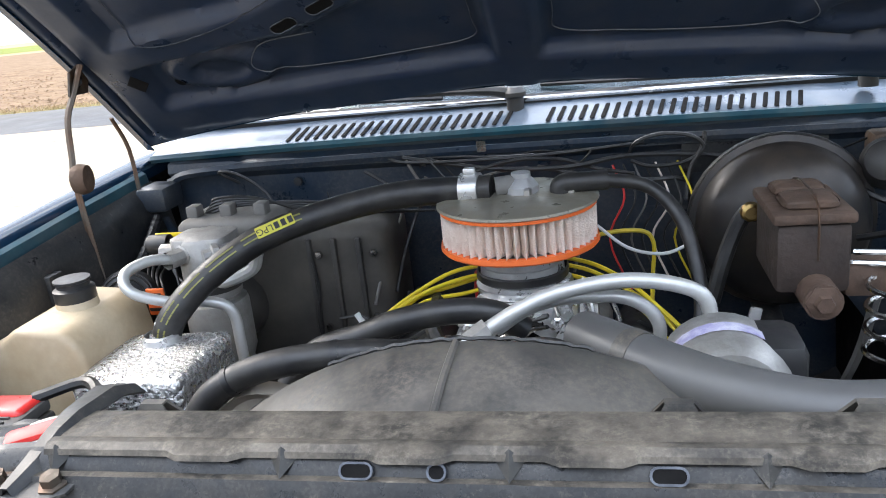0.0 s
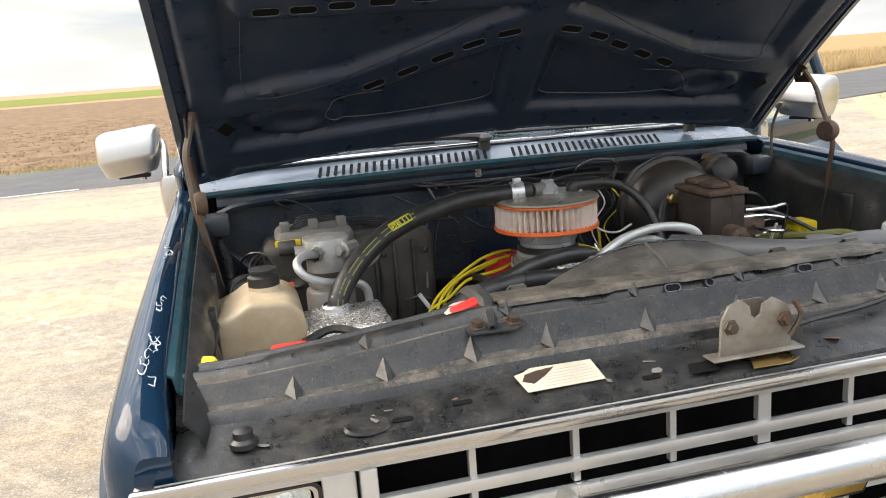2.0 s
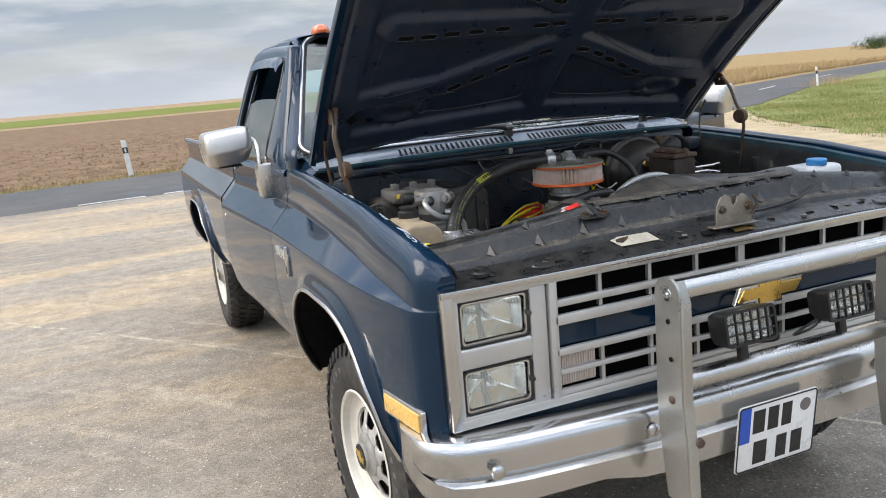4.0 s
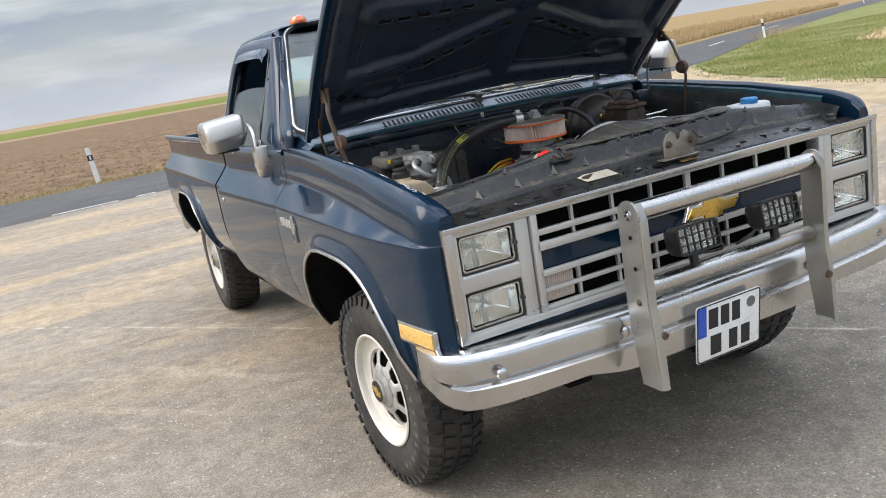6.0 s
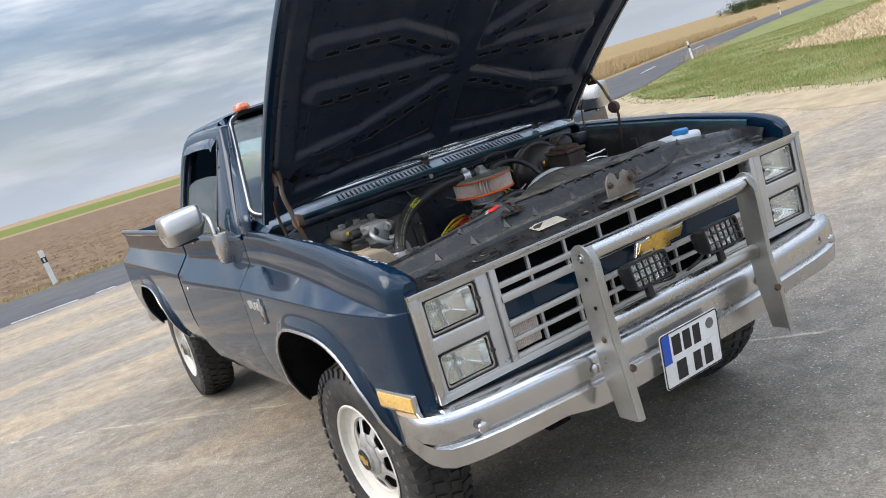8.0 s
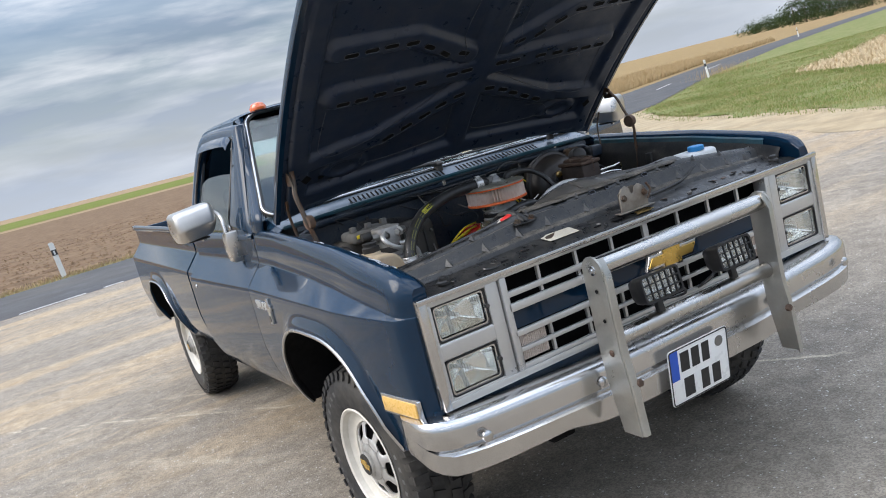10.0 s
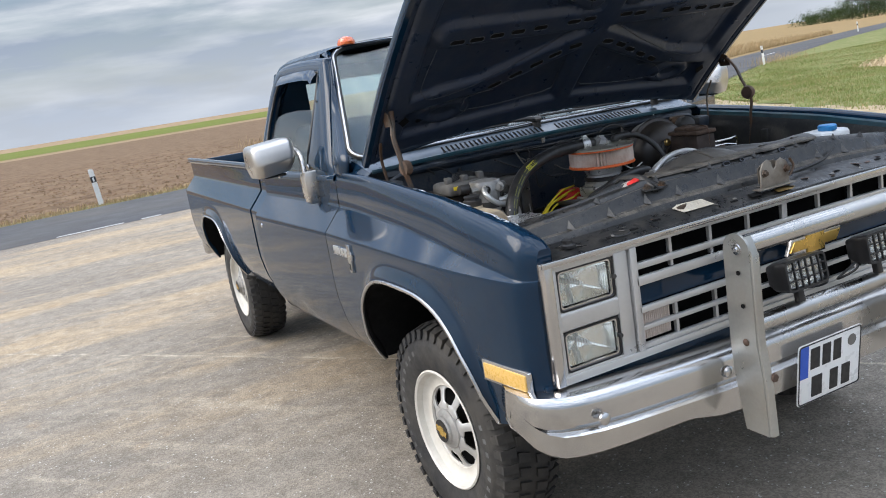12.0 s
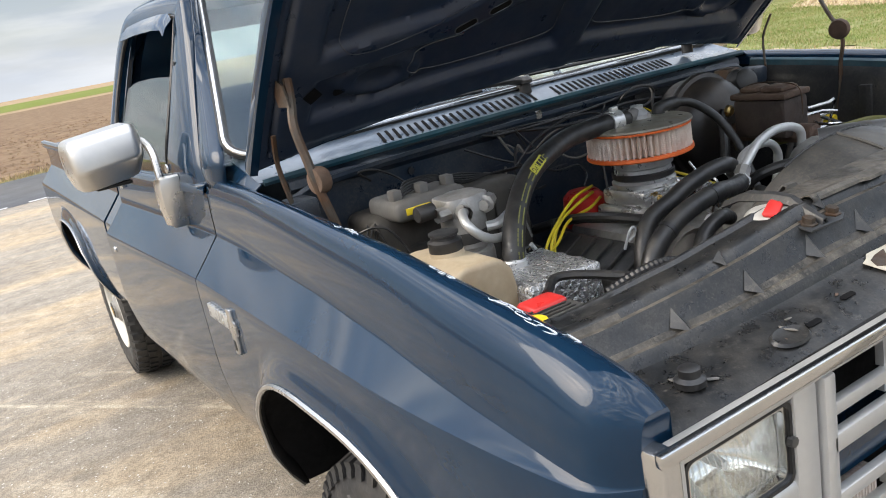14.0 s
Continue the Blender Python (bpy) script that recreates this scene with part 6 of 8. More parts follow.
for x in (-0.063, 0.006, 0.19):
    sub("support_slot", platem(rounded(0.026 if x != 0.006 else 0.013, 0.011, 0.005, 3), 0.004, Matrix.Translation((x, 0.1375, 1.2265)) @ pose(0, 0, 0, 58, 0, 0)), PIT, sp)
    sub("slot_lip", ring_plate(bmesh.new(), rounded(0.030 if x != 0.006 else 0.017, 0.015, 0.007, 3), rounded(0.026 if x != 0.006 else 0.013, 0.011, 0.005, 3), 0.005, Matrix.Translation((x, 0.1375, 1.2265)) @ pose(0, 0, 0, 58, 0, 0)), WORN_GLINT, sp)
# tie plate over the shroud's edge with notched front lip, and the bolted strap beside it
bm = bmesh.new()
rows = []
for x in np.linspace(-0.362, 0.365, 60):
    notch = 0.007 if any(abs(x - c_) < 0.03 for c_ in (-0.20, -0.02, 0.13, 0.31)) else 0.0
    rows.append([(x, 0.139 - notch, 1.2365), (x, 0.141 - notch, 1.2415), (x, 0.148, 1.2455), (x, 0.158, 1.2445), (x, 0.163, 1.2405), (x, 0.195, 1.2415), (x, 0.214, 1.2400), (x, 0.216, 1.222)])
loft(bm, rows)
sub("tie_plate", thick(bm, 0.002), DUSTY, sp, "dusty black tie plate over the shroud edge")
BRK = Matrix.Translation((-0.368, 0.128, 1.214)) @ pose(0, 0, 0, 12, 0, 0)
sub("strap_bracket", platem([(-0.055, -0.022), (0.018, -0.026), (0.040, -0.014), (0.046, 0.010), (0.046, 0.030), (-0.03, 0.034), (-0.055, 0.02)], 0.003, BRK, 0.001), BLACK, sp, "bolted steel strap bracket")
bm = bmesh.new()
loft(bm, [[(x0 - w_, y_, z_ - 0.004), (x0 - w_ * 0.5, y_, z_ + 0.006), (x0 + w_ * 0.5, y_, z_ + 0.006), (x0 + w_, y_, z_ - 0.004)] for x0, y_, z_, w_ in ((-0.385, 0.108, 1.215, 0.008), (-0.378, 0.14, 1.226, 0.013), (-0.372, 0.17, 1.240, 0.013), (-0.372, 0.20, 1.243, 0.016), (-0.372, 0.255, 1.240, 0.022), (-0.372, 0.29, 1.225, 0.022))])
sub("strap", thick(bm, 0.003), BLACK, sp)
for dx in (-0.036, 0.022):
    sub("bracket_bolt", lathem([(0.014, 0), (0.014, 0.002), (0.0095, 0.003), (0.0095, 0.011), (0, 0.011)], BRK @ Matrix.Translation((dx, -0.004, 0.003)), 6), RUSTY, sp)
for x, y in ((-0.46, 0.03), (-0.17, 0.012), (0.30, 0.02), (0.52, 0.03), (-0.55, 0.022)):
    sub("flange_slot", platem(rounded(0.03, 0.009, 0.0042, 3), 0.0012, Matrix.Translation((x, y, sup_at(x, y) + 0.0003)) @ pose(0, 0, 0, 16, 0, 0)), PIT, sp)
for sgn in (-1, 1):
    sub("rubber_stop", lathem([(0.020, 0), (0.020, 0.008), (0.014, 0.012), (0.014, 0.022), (0.009, 0.025), (0, 0.025)], Matrix.Translation((sgn * 0.768, 0.042, sup_at(0.768, 0.042))), 14), RUBBER, sp, "black rubber hood stop")
    sub("oval_boss", lathem([(0.034, 0), (0.030, 0.004), (0.024, 0.003), (0, 0.002)], Matrix.Translation((sgn * 0.60, 0.022, sup_at(0.60, 0.022) + 0.001)) @ pose(0, 0, 0, 12, 0, 0) @ Matrix.Diagonal((1, 0.6, 1, 1)), 20), SUPPORT, sp)
for k in range(22):
    # small rub-throughs of bare metal and caked dirt
    x, y = random.uniform(-0.8, 0.8), random.uniform(0.0, 0.07)
    s_ = random.uniform(0.003, 0.011)
    out = [(s_ * random.uniform(0.6, 1.3) * math.cos(a) * 1.8, s_ * random.uniform(0.5, 1.2) * math.sin(a)) for a in [2 * math.pi * i / 9 for i in range(9)]]
    sub("paint_chip", platem(out, 0.0012, Matrix.Translation((x, y, sup_at(x, y) + 0.0004)) @ pose(0, 0, 0, 14, 0, random.uniform(0, 180))), RUST if k % 3 == 0 else (STEEL if k % 7 == 0 else GREY_PL), sp)

# paper label with unreadable print
LM = Matrix.Translation((-0.303, 0.048, sup_at(-0.303, 0.048) + 0.0026)) @ pose(0, 0, 0, 13, 0, 3)
lb = piece("paper_label", platem([(-0.062, -0.027), (0.062, -0.030), (0.064, 0.024), (-0.035, 0.030), (-0.05, 0.022), (-0.066, 0.018)], 0.001, LM), LABEL, None, "torn yellowed paper label")
FADED = surface("faded_print", (0.40, 0.37, 0.31), 0.7, 0, (0.5, 0.46, 0.39), 0.6, 60)
for k in range(6):
    sub("print_bar", platem([(-0.030, -0.021 + 0.007 * k), (0.055, -0.022 + 0.007 * k), (0.055, -0.0205 + 0.007 * k), (-0.030, -0.0195 + 0.007 * k)], 0.0006, LM @ Matrix.Translation((0, 0, 0.0008))), FADED, lb)
sub("torn_patch", platem([(-0.06, 0.0), (-0.045, -0.01), (-0.02, 0.005), (0.0, 0.022), (-0.03, 0.02), (-0.05, 0.015)], 0.0006, LM @ Matrix.Translation((0, 0, 0.001))), RUSTY, lb)

# hood latch
LT = at(0.005, 0.012, 1.19)
lt = piece("hood_latch", platem([(-0.062, -0.042), (0.062, -0.042), (0.062, 0.012), (0.052, 0.030), (0.030, 0.042), (0.012, 0.034), (0.008, 0.018), (0.0, 0.012), (-0.008, 0.018), (-0.012, 0.034), (-0.028, 0.046), (-0.048, 0.038), (-0.060, 0.015)], 0.005, LT, 0.001), LATCH, None, "worn steel hood latch plate")
sub("latch_foot", boxm(-0.075, 0.085, -0.005, 0.028, 1.146, 1.150, 0.002), LATCH, lt)
sub("latch_back", platem([(-0.05, -0.03), (0.05, -0.03), (0.05, 0.02), (0.02, 0.036), (-0.02, 0.036), (-0.05, 0.02)], 0.004, at(0.012, 0.036, 1.19)), LATCH, lt)
for dx in (-0.045, 0.05):
    sub("latch_bolt", lathem([(0.013, 0), (0.012, 0.003), (0.008, 0.004), (0.008, 0.010), (0, 0.011)], at(0.005 + dx, 0.006, 1.195), 6), RUSTY, lt)
sub("latch_lever", tubem([(0.06, 0.0, 1.17), (0.075, -0.004, 1.20), (0.065, 0.0, 1.225)], 0.004, 6), RUSTY, lt)
sub("latch_rubbed_metal", platem([(-0.04, -0.014), (0.02, -0.016), (0.045, -0.006), (0.03, 0.012), (-0.03, 0.012)], 0.0015, Matrix.Translation((0.025, -0.004, 1.136)) @ pose(0, 0, 0, 10, 0, 0)), BRASS, lt, "rubbed bare metal")
sub("latch_opening", platem([(-0.026, -0.013), (0.020, -0.013), (0.026, 0.013), (-0.018, 0.013)], 0.0015, Matrix.Translation((-0.085, 0.008, 1.138)) @ pose(0, 0, 0, 12, 0, 0)), PIT, lt)
sub("release_cable", tubem([(0.07, 0.02, 1.175), (0.16, 0.06, 1.165), (0.25, 0.07, 1.168), (0.33, 0.085, 1.175), (0.40, 0.10, 1.20)], 0.0045, 6), RUBBER, lt)

# radiator cap
rc = piece("radiator_cap", lathem([(0.0, 0.012), (0.026, 0.011), (0.036, 0.006), (0.041, 0.0), (0.041, -0.006), (0.026, -0.02)], Matrix.Translation((-0.405, 0.185, 1.220)) @ pose(0, 0, 0, 8, -6, 0), 24), surface("pale_cap_metal", (0.58, 0.56, 0.51), 0.45, 0.3, (0.42, 0.39, 0.34), 0.6, 25), None, "pale metal radiator cap with a red lever")
sub("cap_lever", boxm(-0.030, 0.046, -0.012, 0.012, 0.012, 0.022, 0.005, Matrix.Translation((-0.402, 0.185, 1.217)) @ pose(0, 0, 0, 8, -6, 25)), RED, rc)
piece("filler_neck", lathem([(0.026, 0), (0.026, -0.06)], Matrix.Translation((-0.405, 0.19, 1.22)), 16), BRASS)

# fan shroud
bm = bmesh.new()
rows = []
for y, r in ((0.200, 0.395), (0.212, 0.408), (0.24, 0.418), (0.29, 0.432), (0.325, 0.440), (0.334, 0.437), (0.336, 0.425), (0.336, 0.36)):
    rows.append([(0.01 + r * math.sin(a) * 1.02, y + 0.02 * abs(math.sin(a)), 0.818 + r * math.cos(a)) for a in np.linspace(radians(-62), radians(62), 41)])
loft(bm, rows)
SHROUD = grime(surface("scuffed_black_shroud_plastic", (0.038, 0.037, 0.036), 0.42, 0, (0.085, 0.08, 0.07), 0.9, 8, dust=(0.17, 0.15, 0.125), dust_amount=0.40, dust_scale=12, bump=0.08, bump_scale=35), (0.24, 0.20, 0.15), 130, 0.55, 0.44, 0.76, 10)
sh = piece("fan_shroud", thick(bm, 0.004), SHROUD, None, "dusty black plastic fan shroud")
sub("shroud_rib", tubem([(-0.015, 0.215, 1.228), (-0.012, 0.27, 1.246), (-0.008, 0.325, 1.258)], 0.004, 6), SHROUD, sh)
bm = boxm(-0.42, 0.42, 0.20, 0.215, 0.60, 1.14)
sub("shroud_plate", bm, SHROUD, sh)
for x in (-0.30, 0.205, 0.36):
    bm = bmesh.new()
    loft(bm, [[(x - 0.035, 0.215, 1.20), (x + 0.035, 0.215, 1.20)], [(x - 0.012, 0.222, 1.243), (x + 0.012, 0.222, 1.243)], [(x - 0.012, 0.232, 1.243), (x + 0.012, 0.232, 1.243)], [(x - 0.045, 0.26, 1.19), (x + 0.045, 0.26, 1.19)]])
    sub("shroud_clip", thick(bm, 0.003), SHROUD, sh)
bm = bmesh.new()
pts = [(0.01 + 0.441 * math.sin(a), 0.331 + 0.001 * math.sin(k * 2.3) + 0.02 * abs(math.sin(a)), 0.818 + 0.441 * math.cos(a) + 0.0008 * math.sin(k * 1.7)) for k, a in enumerate(np.linspace(radians(-22), radians(16), 44))]
tube(bm, pts, 0.0022, 5, 1)
sub("crinkled_edge_tape", bm, GUSSET, sh, "crinkled foil tape along the shroud edge", sharp=10)
fan = piece("cooling_fan", lathem([(0, 0), (0.05, 0), (0.06, 0.02), (0.06, 0.06), (0, 0.06)], Matrix.Translation((0.01, 0.30, 0.83)) @ pose(0, 0, 0, -90, 0, 0), 20), CAST, None, "engine fan inside the shroud")
for k in range(7):
    a = 2 * math.pi * k / 7
    bm = boxm(0.05, 0.24, -0.035, 0.035, -0.002, 0.002, 0.001, Matrix.Translation((0.01, 0.33, 0.83)) @ pose(0, 0, 0, -90, 0, 0) @ pose(0, 0, 0, 0, 0, math.degrees(a)) @ pose(0, 0, 0, 28, 0, 0))
    sub("fan_blade", bm, STEEL, fan)

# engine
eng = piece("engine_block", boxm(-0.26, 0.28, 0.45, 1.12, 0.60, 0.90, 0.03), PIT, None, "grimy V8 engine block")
for sgn in (-1, 1):
    sub("valve_cover", boxm(-0.07, 0.07, -0.27, 0.27, -0.045, 0.045, 0.02, Matrix.Translation((0.01 + sgn * 0.205, 0.76, 0.955)) @ pose(0, 0, 0, 0, sgn * 28, 0), 3), BLACK, eng, "black ribbed valve cover")
    for k in range(9):
        sub("cover_rib", boxm(-0.05, 0.05, -0.004, 0.004, 0.0, 0.008, 0.002, Matrix.Translation((0.01 + sgn * 0.225, 0.53 + 0.056 * k, 0.995)) @ pose(0, 0, 0, 0, sgn * 28, 0)), BLACK, eng)
    ex = [(sgn * 0.30, 0.56, 0.86), (sgn * 0.35, 0.66, 0.83), (sgn * 0.36, 0.85, 0.80), (sgn * 0.34, 1.0, 0.72)]
    sub("exhaust_manifold", tubem(ex, 0.038, 10), RUST, eng)
sub("intake_manifold", boxm(-0.13, 0.15, 0.60, 1.02, 0.93, 1.03, 0.02), CAST, eng, "cast aluminium intake manifold")
sub("thermostat_housing", lathem([(0.04, 0), (0.042, 0.05), (0.03, 0.07), (0.024, 0.12)], Matrix.Translation((0.0, 0.58, 1.03)) @ pose(0, 0, 0, 40, 0, 0), 18), CAST, eng)
for x, z, r in ((0.01, 0.95, 0.075), (0.27, 1.06, 0.07), (-0.30, 1.055, 0.082), (0.01, 0.72, 0.085)):
    sub("pulley", lathem([(0, 0.0), (r * 0.4, 0.0), (r * 0.5, 0.012), (r * 0.85, 0.012), (r, 0.0), (r * 0.9, 0.018), (r, 0.036), (r * 0.3, 0.036), (0, 0.036)], Matrix.Translation((x, 0.44, z)) @ pose(0, 0, 0, -90, 0, 0), 32), surface("dusty_tan_pulley", (0.34, 0.30, 0.25), 0.55, 0.2, (0.22, 0.19, 0.155), 0.6, 16) if x < 0 else BLACK, eng)
sub("fan_belt", tubem([(-0.34, 0.452, 1.0), (-0.27, 0.452, 1.06), (0.0, 0.452, 1.03), (0.25, 0.452, 1.135), (0.345, 0.452, 1.08), (0.10, 0.452, 0.68), (-0.08, 0.452, 0.68), (-0.34, 0.452, 1.0)], 0.007, 6, 5), RUBBER, eng)
# carburettor
cb = piece("carburettor", boxm(-0.085, 0.095, 0.77, 0.95, 1.05, 1.075, 0.008), ALU, None, "shiny four-barrel carburettor")
sub("main_body", boxm(-0.075, 0.085, 0.785, 0.935, 1.075, 1.118, 0.012), ALU, cb)
sub("air_horn", lathem([(0.078, 0), (0.080, 0.012), (0.072, 0.018), (0.070, 0.045), (0.076, 0.050), (0.076, 0.075), (0.070, 0.080)], Matrix.Translation((0.004, 0.86, 1.118)), 32), ALU, cb)
sub("rubber_collar", lathem([(0.0755, 0), (0.078, 0.003), (0.078, 0.014), (0.0755, 0.017)], Matrix.Translation((0.004, 0.86, 1.138)), 32), RUBBER, cb)
sub("float_bowl", boxm(-0.055, 0.06, 0.735, 0.79, 1.062, 1.112, 0.010), ALU, cb)
for k in range(14):
    x, y, z = random.uniform(-0.09, 0.10), random.choice((0.725, 0.735, 0.76)), random.uniform(1.05, 1.12)
    sub("carburettor_fitting", lathem([(0, 0.022), (0.006, 0.02), (0.007, 0.01), (0.010, 0.008), (0.010, 0)], at(x, y, z), 6), ALU if k % 3 else BRASS, cb)
for k in range(5):
    x = -0.09 + 0.045 * k
    sub("linkage_rod", tubem([(x, 0.74, 1.06), (x + 0.03, 0.71, 1.08 + 0.01 * (k % 3)), (x + 0.07, 0.725, 1.10), (x + 0.06, 0.76, 1.13)], 0.0035, 6), STEEL, cb)
sub("choke_housing", lathem([(0, 0.03), (0.024, 0.028), (0.027, 0.0)], Matrix.Translation((0.10, 0.80, 1.09)) @ pose(0, 0, 0, 0, 90, 0), 18), CAST, cb)
sub("vacuum_dial", lathem([(0, 0.010), (0.019, 0.009), (0.021, 0)], at(0.045, 0.70, 1.02), 18), WHITE_PL, cb)
rng_ = random.Random(41)
for k in range(26):                             # screws, levers and little pipes crowding the front and side of the body
    x, y, z = rng_.uniform(-0.105, 0.11), rng_.uniform(0.70, 0.77), rng_.uniform(1.035, 1.125)
    if k % 3 == 0:
        sub("throttle_lever", platem([(-0.006, -0.018), (0.005, -0.020), (0.009, 0.0), (0.005, 0.020), (-0.004, 0.022), (-0.008, 0.004)], 0.003, Matrix.Translation((x, y, z)) @ pose(0, 0, 0, 90 + rng_.uniform(-20, 20), rng_.uniform(-70, 70), rng_.uniform(-40, 40)), 0.0008), (STEEL, ALU, RUSTY)[k // 3 % 3], cb)
    elif k % 3 == 1:
        sub("vacuum_pipe", tubem([(x, y, z), (x + rng_.uniform(-0.03, 0.03), y - 0.02, z + 0.012), (x + rng_.uniform(-0.05, 0.05), y - 0.005, z + rng_.uniform(-0.04, 0.03))], rng_.uniform(0.0022, 0.0045), 6), (ALU, RUBBER, STEEL, BRASS)[k % 4], cb)
    else:
        sub("body_screw", lathem([(0, 0.008), (0.005, 0.0075), (0.006, 0.004), (0.009, 0.003), (0.009, 0)], at(x, y + 0.01, z), 6), (STEEL, BRASS, ALU)[k % 3], cb)
sub("body_recess", boxm(-0.040, -0.008, 0.7315, 0.737, 1.070, 1.100, 0.003), PIT, cb)
sub("body_recess", boxm(0.015, 0.045, 0.7315, 0.737, 1.066, 1.104, 0.003), PIT, cb)
sub("throttle_shaft", tubem([(-0.11, 0.83, 1.062), (0.12, 0.83, 1.062)], 0.005, 8), STEEL, cb)
sub("choke_rod", tubem([(0.105, 0.76, 1.05), (0.120, 0.775, 1.10), (0.105, 0.80, 1.150)], 0.003, 6), ALU, cb)
sub("bracket_leg", boxm(0.060, 0.078, 0.728, 0.735, 1.03, 1.15, 0.003, Matrix.Translation((0, 0, 0)) @ pose(0.05, 0, 0.01, 0, 12, 0)), ALU, cb)

# air filter
AFX, AFY = 0.003, 0.862
af = piece("air_filter", bmesh.new(), PAPER, None, "round pleated air filter with an orange seal")
npl_ = 52
bm = bmesh.new()
ra, rb = [], []
for k in range(npl_ * 2):
    r = 0.1285 if k % 2 else 0.1000
    a = math.pi * k / npl_
    ra.append(bm.verts.new((AFX + r * math.cos(a), AFY + r * math.sin(a), 1.205)))
    rb.append(bm.verts.new((AFX + r * math.cos(a), AFY + r * math.sin(a), 1.262)))
for k in range(npl_ * 2):
    j = (k + 1) % (npl_ * 2)
    bm.faces.new((ra[k], ra[j], rb[j], rb[k]))
sub("pleats", bm, PAPER, af, "dusty pink pleated gauze", sharp=10)
sub("lower_seal", lathem([(0.115, 0), (0.130, 0.0), (0.1325, 0.003), (0.1315, 0.010), (0.120, 0.0105)], Matrix.Translation((AFX, AFY, 1.195)), 56), ORANGE, af, "orange rubber seal ring")
sub("upper_seal", lathem([(0.115, 0), (0.1295, 0.0), (0.1300, 0.003), (0.1295, 0.006), (0.115, 0.006)], Matrix.Translation((AFX, AFY, 1.260)), 56), ORANGE, af)
sub("lid", lathem([(0.131, 0), (0.134, 0.002), (0.133, 0.006), (0.118, 0.011), (0.06, 0.014), (0, 0.015)], Matrix.Translation((AFX, AFY, 1.266)), 56), surface("dusty_steel_lid", (0.27, 0.25, 0.20), 0.35, 0.4, (0.20, 0.18, 0.145), 0.6, 14, dust=(0.33, 0.28, 0.21), dust_amount=0.4, dust_scale=20), af, "dusty steel air filter lid")
for dx, dy in ((0.02, -0.02), (0.09, -0.01), (-0.03, 0.05)):
    sub("lid_nut", lathem([(0.008, 0), (0.008, 0.010), (0.004, 0.014), (0, 0.014)], Matrix.Translation((AFX + dx, AFY + dy, 1.278)), 6), STEEL, af)
vv = piece("breather_valve", lathem([(0.028, 0), (0.028, 0.012), (0.022, 0.020), (0.016, 0.026), (0.016, 0.034), (0, 0.035)], Matrix.Translation((0.012, 0.865, 1.279)), 18), surface("pale_grey_valve", (0.42, 0.42, 0.42), 0.4, 0.4, None, 0.4, 20), None, "pale breather valve on the filter lid")
sub("valve_spout", tubem([(0.01, 0.865, 1.294), (-0.03, 0.858, 1.292)], 0.017, 12), GREY_PL, vv)
# gas hose with its clamps and printing
hp = [(-0.035, 0.857, 1.290), (-0.12, 0.866, 1.289), (-0.22, 0.862, 1.284), (-0.33, 0.822, 1.268), (-0.42, 0.775, 1.245), (-0.50, 0.722, 1.198), (-0.550, 0.680, 1.145), (-0.566, 0.665, 1.095)]
gh = piece("gas_hose", tubem(hp, 0.0235, 16, 6), RUBBER, None, "thick black gas hose with yellow printing")
path = smooth_path(hp, 8)
for k in range(26, len(path) - 3, 1):
    if k % 5 == 4:
        continue
    a, b = path[k], path[k + 1]
    d = (b - a).normalized()
    out = (Vector((0.15, -0.75, 0.55)) - d * Vector((0.15, -0.75, 0.55)).dot(d)).normalized()
    side_ = d.cross(out)
    for off in (-0.006, 0.004):
        p0, p1 = a + out * 0.0240 + side_ * off, b + out * 0.0240 + side_ * off
        bm = bmesh.new()
        bm.faces.new([bm.verts.new(q) for q in (p0 - side_ * 0.0014, p1 - side_ * 0.0014, p1 + side_ * 0.0014, p0 + side_ * 0.0014)])
        sub("print_stripe", bm, LPG_TAPE, gh)
for p, q, r in ((path[2], path[5], 0.028), (path[-5], path[-2], 0.027)):
    d = (q - p).normalized()
    cl = sub("hose_clamp", tubem([p, q], r, 20), ALU, gh, "bright aluminium hose clamp")
    sub("clamp_screw", boxm(-0.010, 0.010, -0.006, 0.006, 0, 0.012, 0.002, Matrix.Translation((p + q) / 2 + Vector((0, -0.003, 0.025)))), ALU, gh)
# yellow tag with its letters
a, b = path[27], path[32]
d = (b - a).normalized()
out = (Vector((0.05, -0.80, 0.55)) - d * Vector((0.05, -0.80, 0.55)).dot(d)).normalized()
TAG = Matrix.Translation((a + b) / 2 + out * 0.0235) @ Matrix((d, -out.cross(d) * -1, out)).transposed().to_4x4()
sub("hose_tag", platem(rounded(0.066, 0.020, 0.002, 2), 0.0012, TAG), TAG_Y, gh, "yellow printed tag reading LPG")
fc = bpy.data.curves.new("tag_text", 'FONT')
fc.body, fc.size, fc.align_x, fc.align_y = "LPG", 0.017, 'CENTER', 'CENTER'
to = bpy.data.objects.new("tag_text", fc)
scene.collection.objects.link(to)
bpy.context.view_layer.update()
me = bpy.data.meshes.new_from_object(to.evaluated_get(bpy.context.evaluated_depsgraph_get()))
bpy.data.objects.remove(to)
bm = bmesh.new()
bm.from_mesh(me)
bmesh.ops.transform(bm, matrix=TAG @ Matrix.Translation((0.018, 0, 0.0016)), verts=list(bm.verts))
sub("tag_letters", bm, INK, gh)
for k in range(3):
    sub("tag_bar", platem([(-0.031 + 0.012 * k, -0.006), (-0.023 + 0.012 * k, -0.006), (-0.023 + 0.012 * k, 0.006), (-0.031 + 0.012 * k, 0.006)], 0.0004, TAG @ Matrix.Translation((0, 0, 0.0013))), INK, gh)
